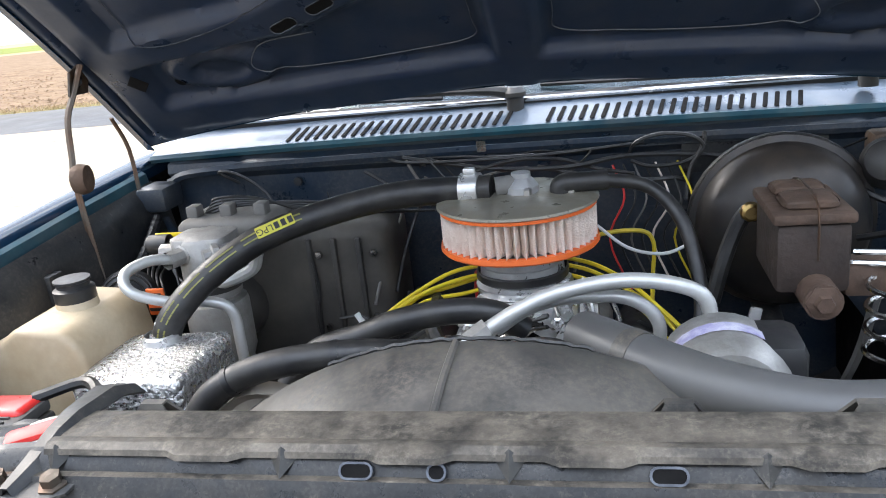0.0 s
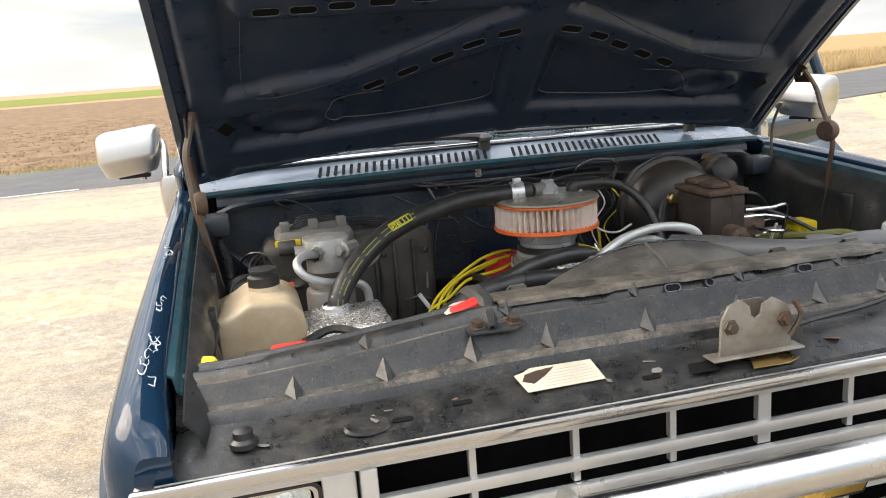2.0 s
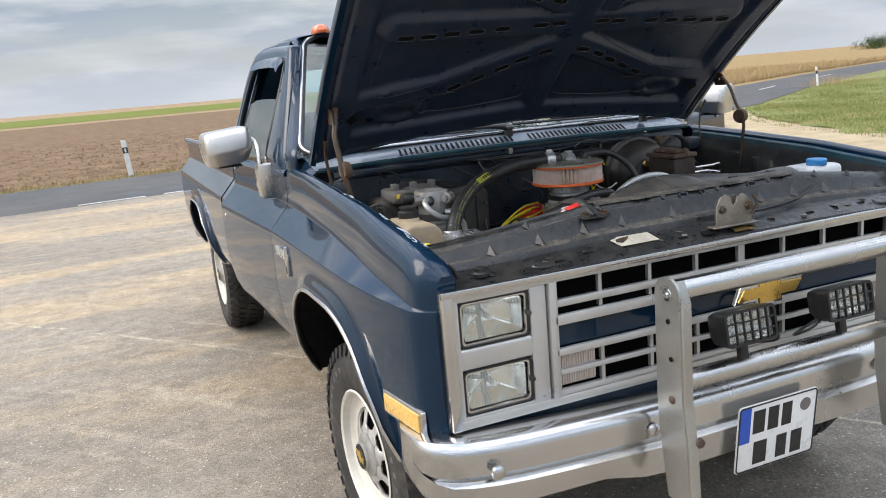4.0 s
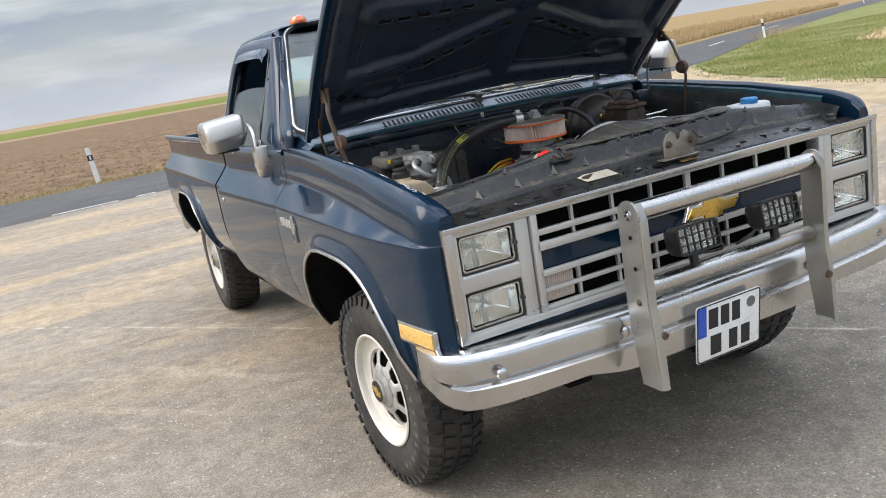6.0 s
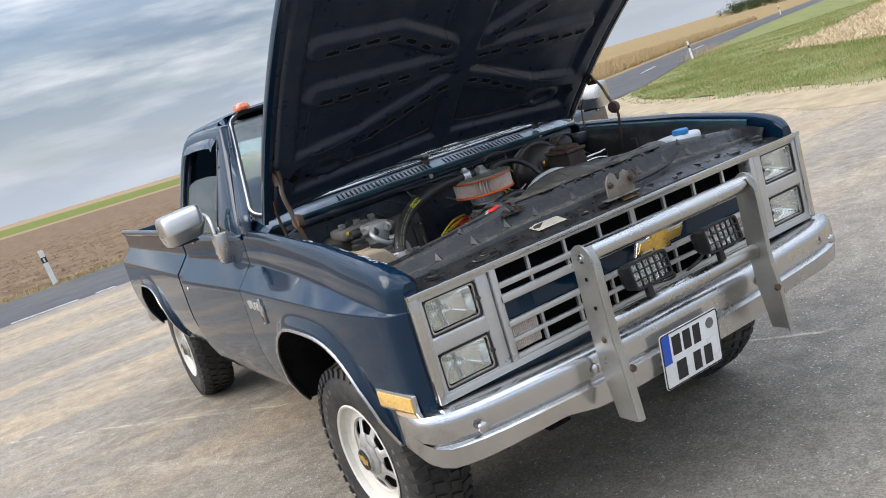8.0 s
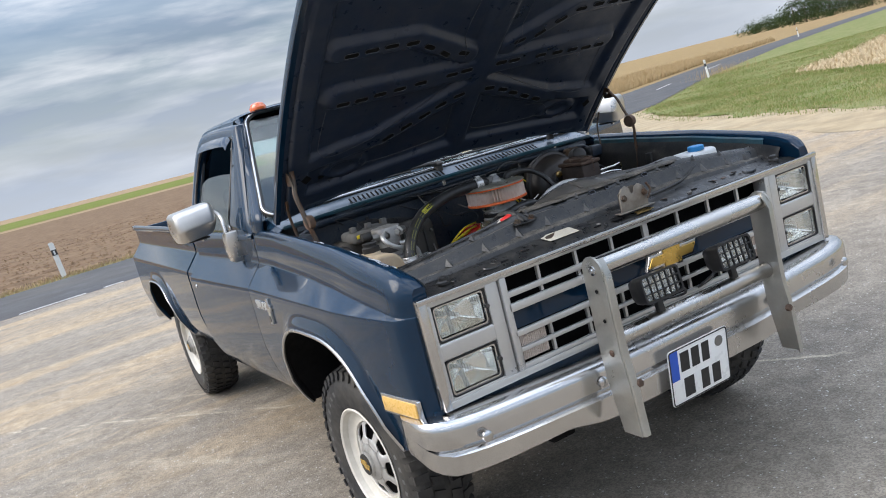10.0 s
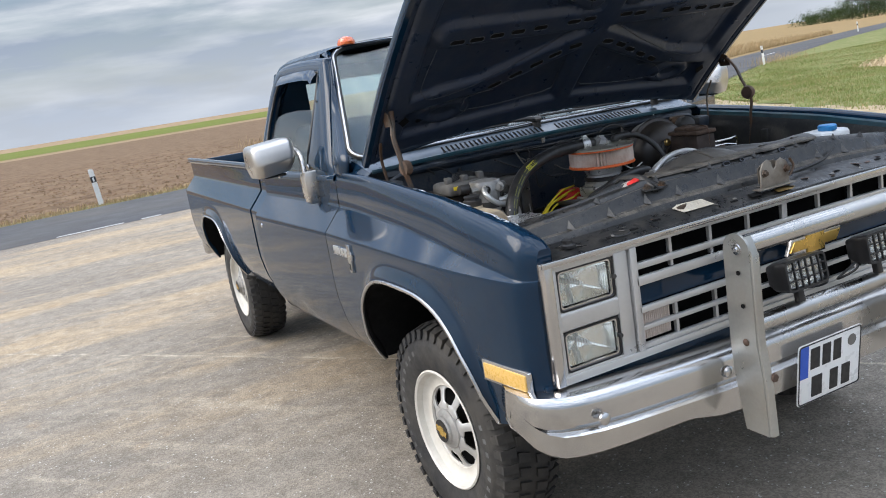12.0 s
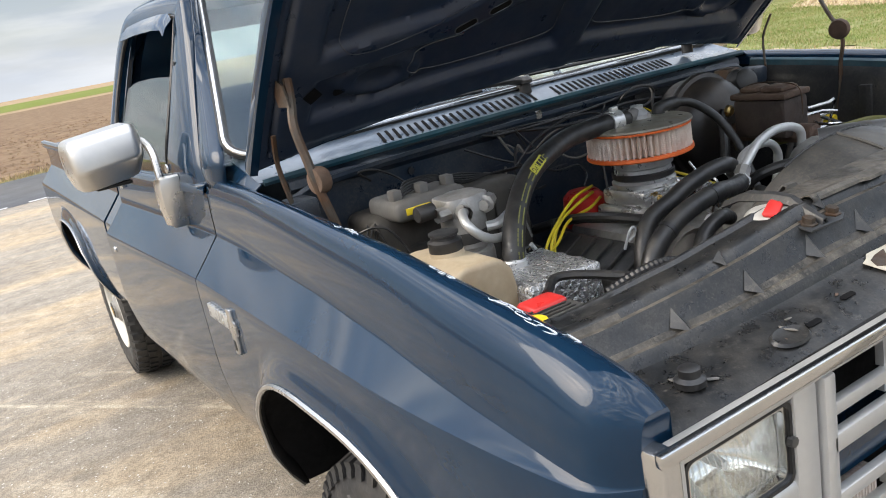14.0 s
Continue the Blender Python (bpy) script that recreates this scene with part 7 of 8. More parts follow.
# breather hose on the other side of the lid
bh = piece("breather_hose", tubem([(0.085, 0.856, 1.29), (0.15, 0.866, 1.291), (0.215, 0.868, 1.276), (0.258, 0.838, 1.235), (0.278, 0.80, 1.175), (0.283, 0.765, 1.10), (0.262, 0.72, 1.03)], 0.0115, 12), RUBBER, None, "black rubber breather hose")
sub("hose_elbow", tubem([(0.075, 0.856, 1.272), (0.077, 0.856, 1.29), (0.10, 0.858, 1.293), (0.15, 0.866, 1.292)], 0.0165, 12), RUBBER, bh)
# bent aluminium pipes
ap = piece("aluminium_pipe", tubem([(-0.016, 0.544, 1.172), (0.03, 0.556, 1.197), (0.08, 0.57, 1.214), (0.162, 0.585, 1.223), (0.235, 0.592, 1.212), (0.272, 0.598, 1.185), (0.275, 0.61, 1.12), (0.26, 0.62, 1.05)], 0.0105, 12), MATTE_ALU, None, "bent aluminium pipe over the engine")
piece("aluminium_pipe", tubem([(-0.005, 0.565, 1.165), (0.05, 0.590, 1.190), (0.12, 0.605, 1.195), (0.178, 0.612, 1.185), (0.212, 0.62, 1.145), (0.205, 0.63, 1.07)], 0.0095, 12), MATTE_ALU)
sub("pipe_fitting", tubem([(-0.045, 0.53, 1.155), (-0.01, 0.546, 1.175)], 0.017, 8), CAST, ap)
sub("pipe_fitting", tubem([(-0.05, 0.525, 1.15), (-0.035, 0.533, 1.16)], 0.020, 6), ALU, ap)
# intake tube over the shroud
it = piece("intake_tube", tubem([(0.118, 0.448, 1.208), (0.150, 0.405, 1.212), (0.20, 0.352, 1.212), (0.258, 0.310, 1.208), (0.335, 0.278, 1.205), (0.42, 0.264, 1.212), (0.48, 0.27, 1.205), (0.53, 0.29, 1.17), (0.56, 0.31, 1.10)], 0.029, 18), surface("grey_intake_plastic", (0.07, 0.07, 0.072), 0.34, 0, (0.04, 0.04, 0.04), 0.5, 6, dust=(0.2, 0.19, 0.165), dust_amount=0.3), None, "smooth grey-black air intake tube")
sub("tube_joint", tubem([(0.166, 0.387, 1.212), (0.180, 0.372, 1.212)], 0.0303, 18), SHROUD, it)
piece("intake_plate", boxm(0.372, 0.56, 0.165, 0.285, 1.196, 1.208, 0.004), DUSTY, None, "dust-caked plate beside the air intake")
# alternator with a printed band
al = piece("alternator", lathem([(0, 0), (0.03, 0), (0.065, 0.01), (0.078, 0.03), (0.078, 0.11), (0.06, 0.14), (0, 0.14)], Matrix.Translation((0.285, 0.47, 1.10)) @ pose(0, 0, 0, -90, 0, 0), 28), CAST, None, "alternator with a printed band")
sub("printed_band", lathem([(0.0795, 0.05), (0.0795, 0.075)], Matrix.Translation((0.285, 0.47, 1.10)) @ pose(0, 0, 0, -90, 0, 0), 28), surface("violet_print_band", (0.35, 0.33, 0.55), 0.4, 0, (0.75, 0.75, 0.78), 0.9, 40), al)
sub("alternator_guard", boxm(0.30, 0.38, 0.50, 0.60, 1.06, 1.165, 0.02), PLASTIC, al)
# radiator hoses
hose_ = piece("radiator_hose", tubem([(-0.44, 0.43, 0.98), (-0.42, 0.45, 1.05), (-0.388, 0.46, 1.112), (-0.333, 0.462, 1.150), (-0.268, 0.468, 1.168), (-0.180, 0.482, 1.172), (-0.10, 0.505, 1.160), (-0.045, 0.528, 1.155)], 0.0195, 14, 8), RUBBER, None, "thick black coolant hose")
for p_, q_ in (((-0.348, 0.461, 1.143), (-0.340, 0.462, 1.147)), ((-0.205, 0.477, 1.172), (-0.196, 0.479, 1.172))):
    sub("cable_tie", tubem([p_, q_], 0.0208, 12), LAMP_BLACK, hose_)
piece("radiator_hose", tubem([(-0.335, 0.55, 1.02), (-0.312, 0.565, 1.085), (-0.269, 0.58, 1.130), (-0.198, 0.582, 1.153), (-0.146, 0.582, 1.172), (-0.072, 0.582, 1.186), (-0.009, 0.585, 1.182), (0.03, 0.60, 1.15)], 0.0185, 12), RUBBER)
piece("radiator_hose", tubem([(-0.37, 0.36, 1.02), (-0.33, 0.40, 1.085), (-0.285, 0.43, 1.118), (-0.222, 0.44, 1.138), (-0.17, 0.46, 1.12)], 0.015, 12), RUBBER)
piece("heater_hose", tubem([(0.06, 0.62, 1.08), (0.04, 0.56, 1.14), (0.09, 0.50, 1.165), (0.15, 0.47, 1.14)], 0.012, 10), RUBBER)
piece("heater_hose", tubem([(-0.09, 0.66, 1.06), (-0.15, 0.80, 1.075), (-0.17, 0.95, 1.06), (-0.24, 1.10, 1.02)], 0.013, 10), RUBBER)

# gas regulator cylinder with its pipes
CX, CY = -0.556, 0.842
rg = piece("gas_regulator", lathem([(0.0, 0.245), (0.034, 0.245), (0.046, 0.24), (0.050, 0.232), (0.050, 0.13), (0.044, 0.125), (0.044, 0.12), (0.056, 0.118), (0.058, 0.11), (0.058, 0.02), (0.05, 0.0), (0.05, -0.1)], Matrix.Translation((CX, CY, 1.0)), 28), CAST, None, "cast aluminium gas regulator cylinder")
sub("top_flange", platem(rounded(0.105, 0.085, 0.02), 0.02, Matrix.Translation((CX, CY, 1.222)), 0.004), CAST, rg)
for dx, dy, rx, rz in ((-0.055, -0.02, 0, 90), (0.05, -0.03, 0, -50), (-0.03, -0.055, 0, 160)):
    sub("brass_fitting", lathem([(0.016, -0.02), (0.016, 0.01), (0.020, 0.012), (0.020, 0.022), (0.012, 0.024), (0.012, 0.038), (0, 0.038)], Matrix.Translation((CX + dx, CY + dy, 1.215)) @ pose(0, 0, 0, 90, 0, rz), 8), CAST, rg)
sub("label_band", lathem([(0.0508, 0.10), (0.0508, 0.125)], Matrix.Translation((CX, CY, 1.04)), 28), PLASTIC, rg)
sub("supply_pipe", tubem([(CX - 0.03, CY - 0.06, 1.215), (-0.615, 0.745, 1.224), (-0.635, 0.705, 1.215), (-0.62, 0.69, 1.19), (-0.575, 0.71, 1.165), (-0.51, 0.745, 1.148), (-0.482, 0.755, 1.125), (-0.478, 0.755, 1.07), (-0.478, 0.755, 0.98)], 0.0095, 12), MATTE_ALU, rg, "bent aluminium supply pipe")
sub("outlet_pipe", tubem([(CX + 0.03, CY - 0.04, 1.165), (-0.50, 0.79, 1.168), (-0.455, 0.80, 1.185), (-0.44, 0.80, 1.215)], 0.011, 10), MATTE_ALU, rg)
sub("valve_coil", lathem([(0, 0.04), (0.016, 0.04), (0.018, 0.035), (0.018, 0)], Matrix.Translation((CX - 0.07, CY + 0.0, 1.225)) @ pose(0, 0, 0, 0, -90, 0), 14), PLASTIC, rg)
sub("warning_tag", boxm(CX - 0.12, CX - 0.085, CY - 0.03, CY - 0.025, 1.10, 1.15, 0.001), ORANGE, rg, "orange warning tag with black bars")
for k in range(3):
    sub("tag_bar", boxm(CX - 0.117, CX - 0.09, CY - 0.032, CY - 0.0305, 1.108 + 0.014 * k, 1.114 + 0.014 * k), INK, rg)
sub("yellow_sticker", boxm(CX - 0.115, CX - 0.055, CY + 0.03, CY + 0.034, 1.222, 1.237, 0.001), YELLOW, rg)
# heater case on the firewall
hc = piece("heater_case", boxm(-0.70, -0.26, 0.985, 1.155, 0.80, 1.205, 0.03, None, 3), surface("sooty_heater_case", (0.024, 0.022, 0.021), 0.6, 0, (0.08, 0.072, 0.06), 0.7, 8, dust=(0.16, 0.14, 0.11), dust_amount=0.4), None, "sooty heater case on the firewall")
sub("case_lid", boxm(-0.665, -0.475, 0.93, 1.08, 1.19, 1.24, 0.018, None, 3), GREY_PL, hc, "dusty grey blower cover")
for x in (-0.64, -0.57, -0.50):
    sub("lid_tab", boxm(x - 0.012, x + 0.012, 0.96, 0.99, 1.235, 1.262, 0.004), GREY_PL, hc)
for x in (-0.42, -0.37, -0.32):
    sub("case_rib", boxm(x - 0.005, x + 0.005, 0.975, 0.987, 0.84, 1.18, 0.003), PLASTIC, hc)
for x, z in ((-0.40, 1.15), (-0.40, 1.0), (-0.30, 1.02), (-0.29, 1.15)):
    sub("case_screw", lathem([(0, 0.008), (0.007, 0.007), (0.008, 0)], at(x, 0.978, z), 6), STEEL, hc)
sub("blower_motor", lathem([(0, 0.05), (0.06, 0.045), (0.07, 0.03), (0.075, 0)], at(-0.60, 0.985, 1.05), 24), PLASTIC, hc)

# washer tank
out = [(-0.835, 0.93), (-0.640, 0.93), (-0.632, 1.10), (-0.640, 1.150), (-0.665, 1.176), (-0.745, 1.182), (-0.775, 1.162), (-0.825, 1.142), (-0.842, 1.125)]
bm = platem(out, 0.20, at(0, 0.76, 0))
bmesh.ops.bevel(bm, geom=list(bm.edges), offset=0.028, segments=4, affect='EDGES', profile=0.5, clamp_overlap=True)
wt = piece("washer_tank", bm, TANK, None, "yellowed plastic washer tank with a black cap", sharp=60)
sub("tank_neck", lathem([(0.040, 0), (0.034, 0.01), (0.032, 0.03)], Matrix.Translation((-0.709, 0.672, 1.168)), 22), TANK, wt)
sub("tank_cap", lathem([(0.031, 0), (0.033, 0.003), (0.033, 0.022), (0.026, 0.026), (0.026, 0.032), (0.029, 0.034), (0.029, 0.038), (0, 0.040)], Matrix.Translation((-0.709, 0.672, 1.186)), 22), PLASTIC, wt, "black screw cap")
sub("tank_plug", lathem([(0, 0.012), (0.012, 0.010), (0.014, 0)], Matrix.Translation((-0.83, 0.62, 1.05)) @ pose(0, 0, 0, 90, 0, 0), 12), PLASTIC, wt)

# foil-wrapped box
bm = boxm(-0.642, -0.462, 0.522, 0.705, 0.95, 1.114, 0.012, None, 3)
bmesh.ops.subdivide_edges(bm, edges=list(bm.edges), cuts=7, use_grid_fill=True)
for v in bm.verts:
    v.co += Vector((noise.noise(v.co * 34), noise.noise(v.co * 34 + Vector((5, 0, 0))), noise.noise(v.co * 34 + Vector((0, 9, 0))))) * 0.0035
fb = piece("foil_box", bm, FOIL, None, "expansion box wrapped in crinkled silver foil", sharp=20)
sub("box_spout", lathem([(0.032, 0), (0.030, 0.016), (0.026, 0.02)], Matrix.Translation((-0.566, 0.665, 1.108)), 18), ALU, fb)

# battery
bt = piece("battery", boxm(-0.795, -0.66, 0.245, 0.475, 0.93, 1.098, 0.008), PLASTIC, None, "dusty grey-black car battery")
sub("battery_lid", boxm(-0.792, -0.663, 0.248, 0.472, 1.098, 1.116, 0.005), surface("dusty_battery_top", (0.07, 0.068, 0.064), 0.6, 0, (0.12, 0.11, 0.10), 0.6, 14), bt)
for k in range(4):
    sub("lid_groove", boxm(-0.785, -0.68, 0.385 + 0.012 * k, 0.389 + 0.012 * k, 1.1155, 1.119, 0.001), PLASTIC, bt)
sub("terminal_cover", boxm(-0.745, -0.668, 0.415, 0.470, 1.100, 1.124, 0.010, None, 3), RED, bt, "red plastic terminal cover")
sub("terminal_handle", boxm(-0.70, -0.668, 0.26, 0.295, 1.116, 1.135, 0.006), RED, bt)
sub("battery_cable", tubem([(-0.68, 0.46, 1.12), (-0.62, 0.50, 1.125), (-0.56, 0.44, 1.12), (-0.50, 0.36, 1.10), (-0.44, 0.30, 1.02)], 0.009, 8), RUBBER, bt)
sub("battery_cable", tubem([(-0.64, 0.31, 1.125), (-0.58, 0.28, 1.135), (-0.55, 0.24, 1.12), (-0.53, 0.2, 1.04)], 0.008, 8), GREY_PL, bt)
for bx, by, bw, bh in ((-0.755, 0.30, 0.030, 0.020), (-0.715, 0.305, 0.022, 0.030), (-0.76, 0.345, 0.024, 0.014)):
    sub("battery_label", boxm(bx - bw / 2, bx + bw / 2, by - bh / 2, by + bh / 2, 1.1162, 1.1170), LABEL, bt, "small pale warning label")
for ob in [bt] + list(bt.children):
    ob.data.transform(Matrix.Translation((0.03, 0, 0.0)))
yb = piece("yellow_bottle", lathem([(0, -0.18), (0.030, -0.175), (0.030, -0.02), (0.026, -0.005), (0.020, 0.0), (0.022, 0.002), (0.022, 0.026), (0.019, 0.030), (0, 0.031)], Matrix.Translation((-0.822, 0.268, 1.150)), 22), YELLOW, None, "yellow plastic bottle with a screw cap")

# corner behind the washer tank: horn, looms and brackets
hn = piece("horn", lathem([(0, 0.030), (0.018, 0.030), (0.030, 0.022), (0.050, 0.016), (0.056, 0.006), (0.056, -0.004), (0.040, -0.014), (0, -0.016)], Matrix.Translation((-0.745, 0.86, 1.115)) @ pose(0, 0, 0, 68, 0, 20), 28), LAMP_BLACK, None, "round black horn in the corner of the bay")
for r_, h_ in ((0.046, 0.018), (0.036, 0.023), (0.026, 0.027)):
    sub("horn_ring", lathem([(r_ - 0.002, h_ - 0.001), (r_, h_ + 0.002), (r_ + 0.002, h_ - 0.001)], Matrix.Translation((-0.745, 0.86, 1.115)) @ pose(0, 0, 0, 68, 0, 20), 28), PLASTIC, hn)
for pts, r_ in (([(-0.80, 1.10, 1.21), (-0.785, 1.0, 1.16), (-0.79, 0.90, 1.10), (-0.80, 0.78, 1.04)], 0.010), ([(-0.60, 0.36, 1.125), (-0.55, 0.33, 1.150), (-0.50, 0.31, 1.155), (-0.45, 0.29, 1.12)], 0.010), ([(-0.81, 0.52, 1.16), (-0.815, 0.40, 1.15), (-0.81, 0.28, 1.13)], 0.008)):
    piece("corrugated_loom", tubem(pts, r_, 10, 14, rib=0.16), LAMP_BLACK, None, "black corrugated cable loom", sharp=20)
piece("corner_brace", tubem([(-0.80, 1.13, 1.20), (-0.72, 1.05, 1.13), (-0.64, 0.98, 1.06)], 0.009, 8, 4, flat=0.4), PAINT_DULL)
for k in range(4):
    piece("wire", tubem([(-0.70 + 0.012 * k, 1.02, 1.19), (-0.735 + 0.006 * k, 0.95, 1.17 - 0.01 * k), (-0.725 + 0.01 * k, 0.90, 1.12), (-0.69 + 0.012 * k, 0.86, 1.05)], 0.0026, 6, 5), RUBBER)

# brake booster and master cylinder
BX, BZ = 0.447, 1.158
bo = piece("brake_booster", lathem([(0.0, 0.13), (0.045, 0.13), (0.055, 0.115), (0.10, 0.10), (0.125, 0.085), (0.140, 0.06), (0.146, 0.03), (0.157, 0.026), (0.157, 0.012), (0.146, 0.008), (0.140, -0.05), (0.10, -0.09)], at(BX, 1.055, BZ), 40), surface("booster_black", (0.022, 0.022, 0.023), 0.4, 0.2, (0.05, 0.04, 0.032), 0.8, 8, dust=(0.16, 0.11, 0.07), dust_amount=0.3, dust_scale=6), None, "round black brake booster on the firewall")
sub("booster_band", lathem([(0.158, 0), (0.160, 0.004), (0.160, 0.012), (0.158, 0.016)], at(BX, 1.05, BZ), 40), PLASTIC, bo)
mc = piece("master_cylinder", boxm(0.378, 0.478, 0.715, 0.875, 1.145, 1.248, 0.010), surface("dark_rusted_casting", (0.060, 0.042, 0.034), 0.7, 0.2, (0.022, 0.018, 0.016), 0.7, 14, dust=(0.12, 0.09, 0.065), dust_amount=0.3, bump=0.25, bump_scale=90), None, "rusty brown brake master cylinder")
sub("cylinder_lid", boxm(0.373, 0.483, 0.71, 0.88, 1.248, 1.264, 0.005), RUST, mc)
sub("lid_dome", boxm(0.391, 0.466, 0.73, 0.80, 1.262, 1.280, 0.012), RUST, mc)
sub("lid_dome", boxm(0.391, 0.466, 0.81, 0.865, 1.262, 1.280, 0.012), RUST, mc)
sub("bail_wire", tubem([(0.43, 0.70, 1.20), (0.43, 0.706, 1.268), (0.432, 0.76, 1.284), (0.43, 0.84, 1.284), (0.43, 0.888, 1.26), (0.43, 0.89, 1.20)], 0.0018, 6), RUSTY, mc)
sub("bore", tubem([(0.432, 0.67, 1.15), (0.432, 0.80, 1.15), (0.44, 0.94, 1.147)], 0.026, 16), RUST, mc)
sub("bore_plug", lathem([(0, 0.012), (0.012, 0.012), (0.014, 0.004), (0.024, 0.002), (0.025, 0)], at(0.432, 0.67, 1.15), 6), RUST, mc)
sub("proportioning_valve", boxm(0.47, 0.54, 0.72, 0.78, 1.135, 1.185, 0.01), RUST, mc)
cv = piece("check_valve", lathem([(0, 0.012), (0.010, 0.012), (0.015, 0.008), (0.017, 0)], at(0.372, 0.885, 1.222), 10), BRASS, None, "brass check valve on the brake booster")
sub("vacuum_hose", tubem([(0.372, 0.90, 1.222), (0.355, 0.895, 1.20), (0.33, 0.87, 1.15), (0.31, 0.86, 1.08)], 0.013, 10), RUBBER, cv)
coil = [(0.535 + 0.040 * math.cos(t), 0.70 + 0.03 * math.sin(t), 1.178 - 0.0052 * t) for t in np.linspace(0, 7.5 * math.pi, 60)]
piece("brake_line", tubem([(0.48, 0.73, 1.185), (0.53, 0.71, 1.188)] + coil + [(0.55, 0.73, 1.02), (0.53, 0.75, 0.90)], 0.0042, 6, 2), STEEL, None, "coiled steel brake line")
piece("brake_line", tubem([(0.48, 0.72, 1.205), (0.54, 0.70, 1.208), (0.60, 0.72, 1.20), (0.61, 0.76, 1.1), (0.57, 0.78, 0.95), (0.53, 0.80, 0.8)], 0.0042, 6), STEEL)
piece("steering_shaft", tubem([(0.435, 1.10, 0.98), (0.435, 0.95, 0.93), (0.435, 0.78, 0.88), (0.44, 0.55, 0.80)], 0.026, 12), BLACK, None, "dark steering shaft")
piece("steering_coupling", lathem([(0.02, 0), (0.045, 0.005), (0.045, 0.03), (0.02, 0.035)], Matrix.Translation((0.435, 0.76, 0.885)) @ pose(0, 0, 0, -100, 0, 0), 18), RUST)
# driver side fittings
piece("cruise_servo", lathem([(0, 0.045), (0.022, 0.044), (0.034, 0.036), (0.040, 0.01), (0.045, 0.0), (0.045, -0.01), (0.034, -0.03), (0, -0.03)], Matrix.Translation((0.615, 1.03, 1.255)) @ pose(0, 0, 0, 70, 0, -20), 24), PLASTIC, None, "round black vacuum servo")
piece("fuse_bracket", boxm(0.60, 0.66, 1.06, 1.12, 1.235, 1.30, 0.01), RUSTY)
ec = piece("relay_box", boxm(0.69, 0.80, 0.80, 0.95, 1.045, 1.095, 0.01), CAST, None, "small metal relay box with a yellow lid")
sub("yellow_lid", boxm(0.725, 0.785, 0.83, 0.90, 1.095, 1.125, 0.008), YELLOW, ec)
piece("hydraulic_pipe", tubem([(0.60, 0.92, 1.08), (0.70, 0.78, 1.10), (0.78, 0.70, 1.11), (0.79, 0.55, 1.08)], 0.012, 8), surface("olive_pipe", (0.18, 0.17, 0.04), 0.5, 0, None, 0.5, 12))
piece("filter_can", lathem([(0, 0.06), (0.04, 0.055), (0.05, 0.04), (0.05, -0.1)], Matrix.Translation((0.66, 0.66, 1.07)), 20), GREY_PL, None, "grey round canister")
wk = piece("overflow_tank", boxm(0.625, 0.80, 0.33, 0.45, 0.98, 1.21, 0.02, None, 3), WHITE_PL, None, "white plastic coolant tank with a blue cap")
sub("tank_cap", lathem([(0.032, 0), (0.034, 0.003), (0.034, 0.018), (0.03, 0.022), (0, 0.023)], Matrix.Translation((0.71, 0.368, 1.209)), 20), BLUE_PL, wk, "blue screw cap")
piece("yellow_cap_bottle", lathem([(0, -0.1), (0.03, -0.1), (0.03, -0.01), (0.022, 0), (0.022, 0.022), (0, 0.024)], Matrix.Translation((0.805, 0.27, 1.148)), 16), YELLOW, None, "small bottle with a yellow cap")

# ignition: distributor and yellow leads
piece("distributor", lathem([(0.055, -0.05), (0.058, 0.0), (0.055, 0.03), (0.04, 0.045), (0, 0.05)], Matrix.Translation((-0.055, 1.03, 1.055)), 20), RED, None, "red distributor cap")
LEAD_L = [((-0.055, 0.99, 1.115), (-0.13, 0.965, 1.112), (-0.195, 0.95, 1.085), (-0.262, 0.93, 1.045), (-0.296, 0.915, 1.012), (-0.303, 0.90, 0.975), (-0.285, 0.87, 0.92)),
          ((-0.06, 0.985, 1.10), (-0.125, 0.955, 1.098), (-0.20, 0.945, 1.074), (-0.258, 0.925, 1.040), (-0.285, 0.905, 1.005), (-0.290, 0.88, 0.96), (-0.27, 0.84, 0.92)),
          ((-0.075, 1.00, 1.09), (-0.15, 0.975, 1.076), (-0.205, 0.953, 1.066), (-0.245, 0.935, 1.036), (-0.268, 0.915, 1.000), (-0.292, 0.89, 0.955), (-0.30, 0.86, 0.92)),
          ((-0.05, 0.97, 1.085), (-0.11, 0.945, 1.075), (-0.19, 0.940, 1.062), (-0.25, 0.918, 1.028), (-0.305, 0.905, 1.004), (-0.315, 0.885, 0.97), (-0.30, 0.85, 0.91))]
for pts in LEAD_L:
    piece("ignition_lead", tubem(pts, 0.0040, 7), WIRE_Y, None, "yellow ignition lead")
LEAD_R = [((0.05, 0.98, 1.115), (0.11, 0.955, 1.108), (0.165, 0.925, 1.088), (0.215, 0.89, 1.062), (0.262, 0.84, 1.022), (0.29, 0.79, 0.98)),
          ((0.06, 0.985, 1.125), (0.12, 0.965, 1.115), (0.175, 0.92, 1.098), (0.222, 0.875, 1.070), (0.272, 0.82, 1.030), (0.30, 0.76, 0.97)),
          ((0.04, 0.97, 1.10), (0.10, 0.94, 1.098), (0.17, 0.905, 1.075), (0.212, 0.865, 1.050), (0.25, 0.80, 1.010), (0.28, 0.73, 0.96))]
for pts in LEAD_R:
    piece("ignition_lead", tubem(pts, 0.0040, 7), WIRE_Y)
piece("ignition_lead", tubem([(0.07, 1.0, 1.12), (0.12, 1.02, 1.150), (0.20, 1.04, 1.152), (0.228, 1.04, 1.13), (0.225, 1.02, 1.07), (0.22, 0.97, 1.03)], 0.0042, 6), WIRE_Y)
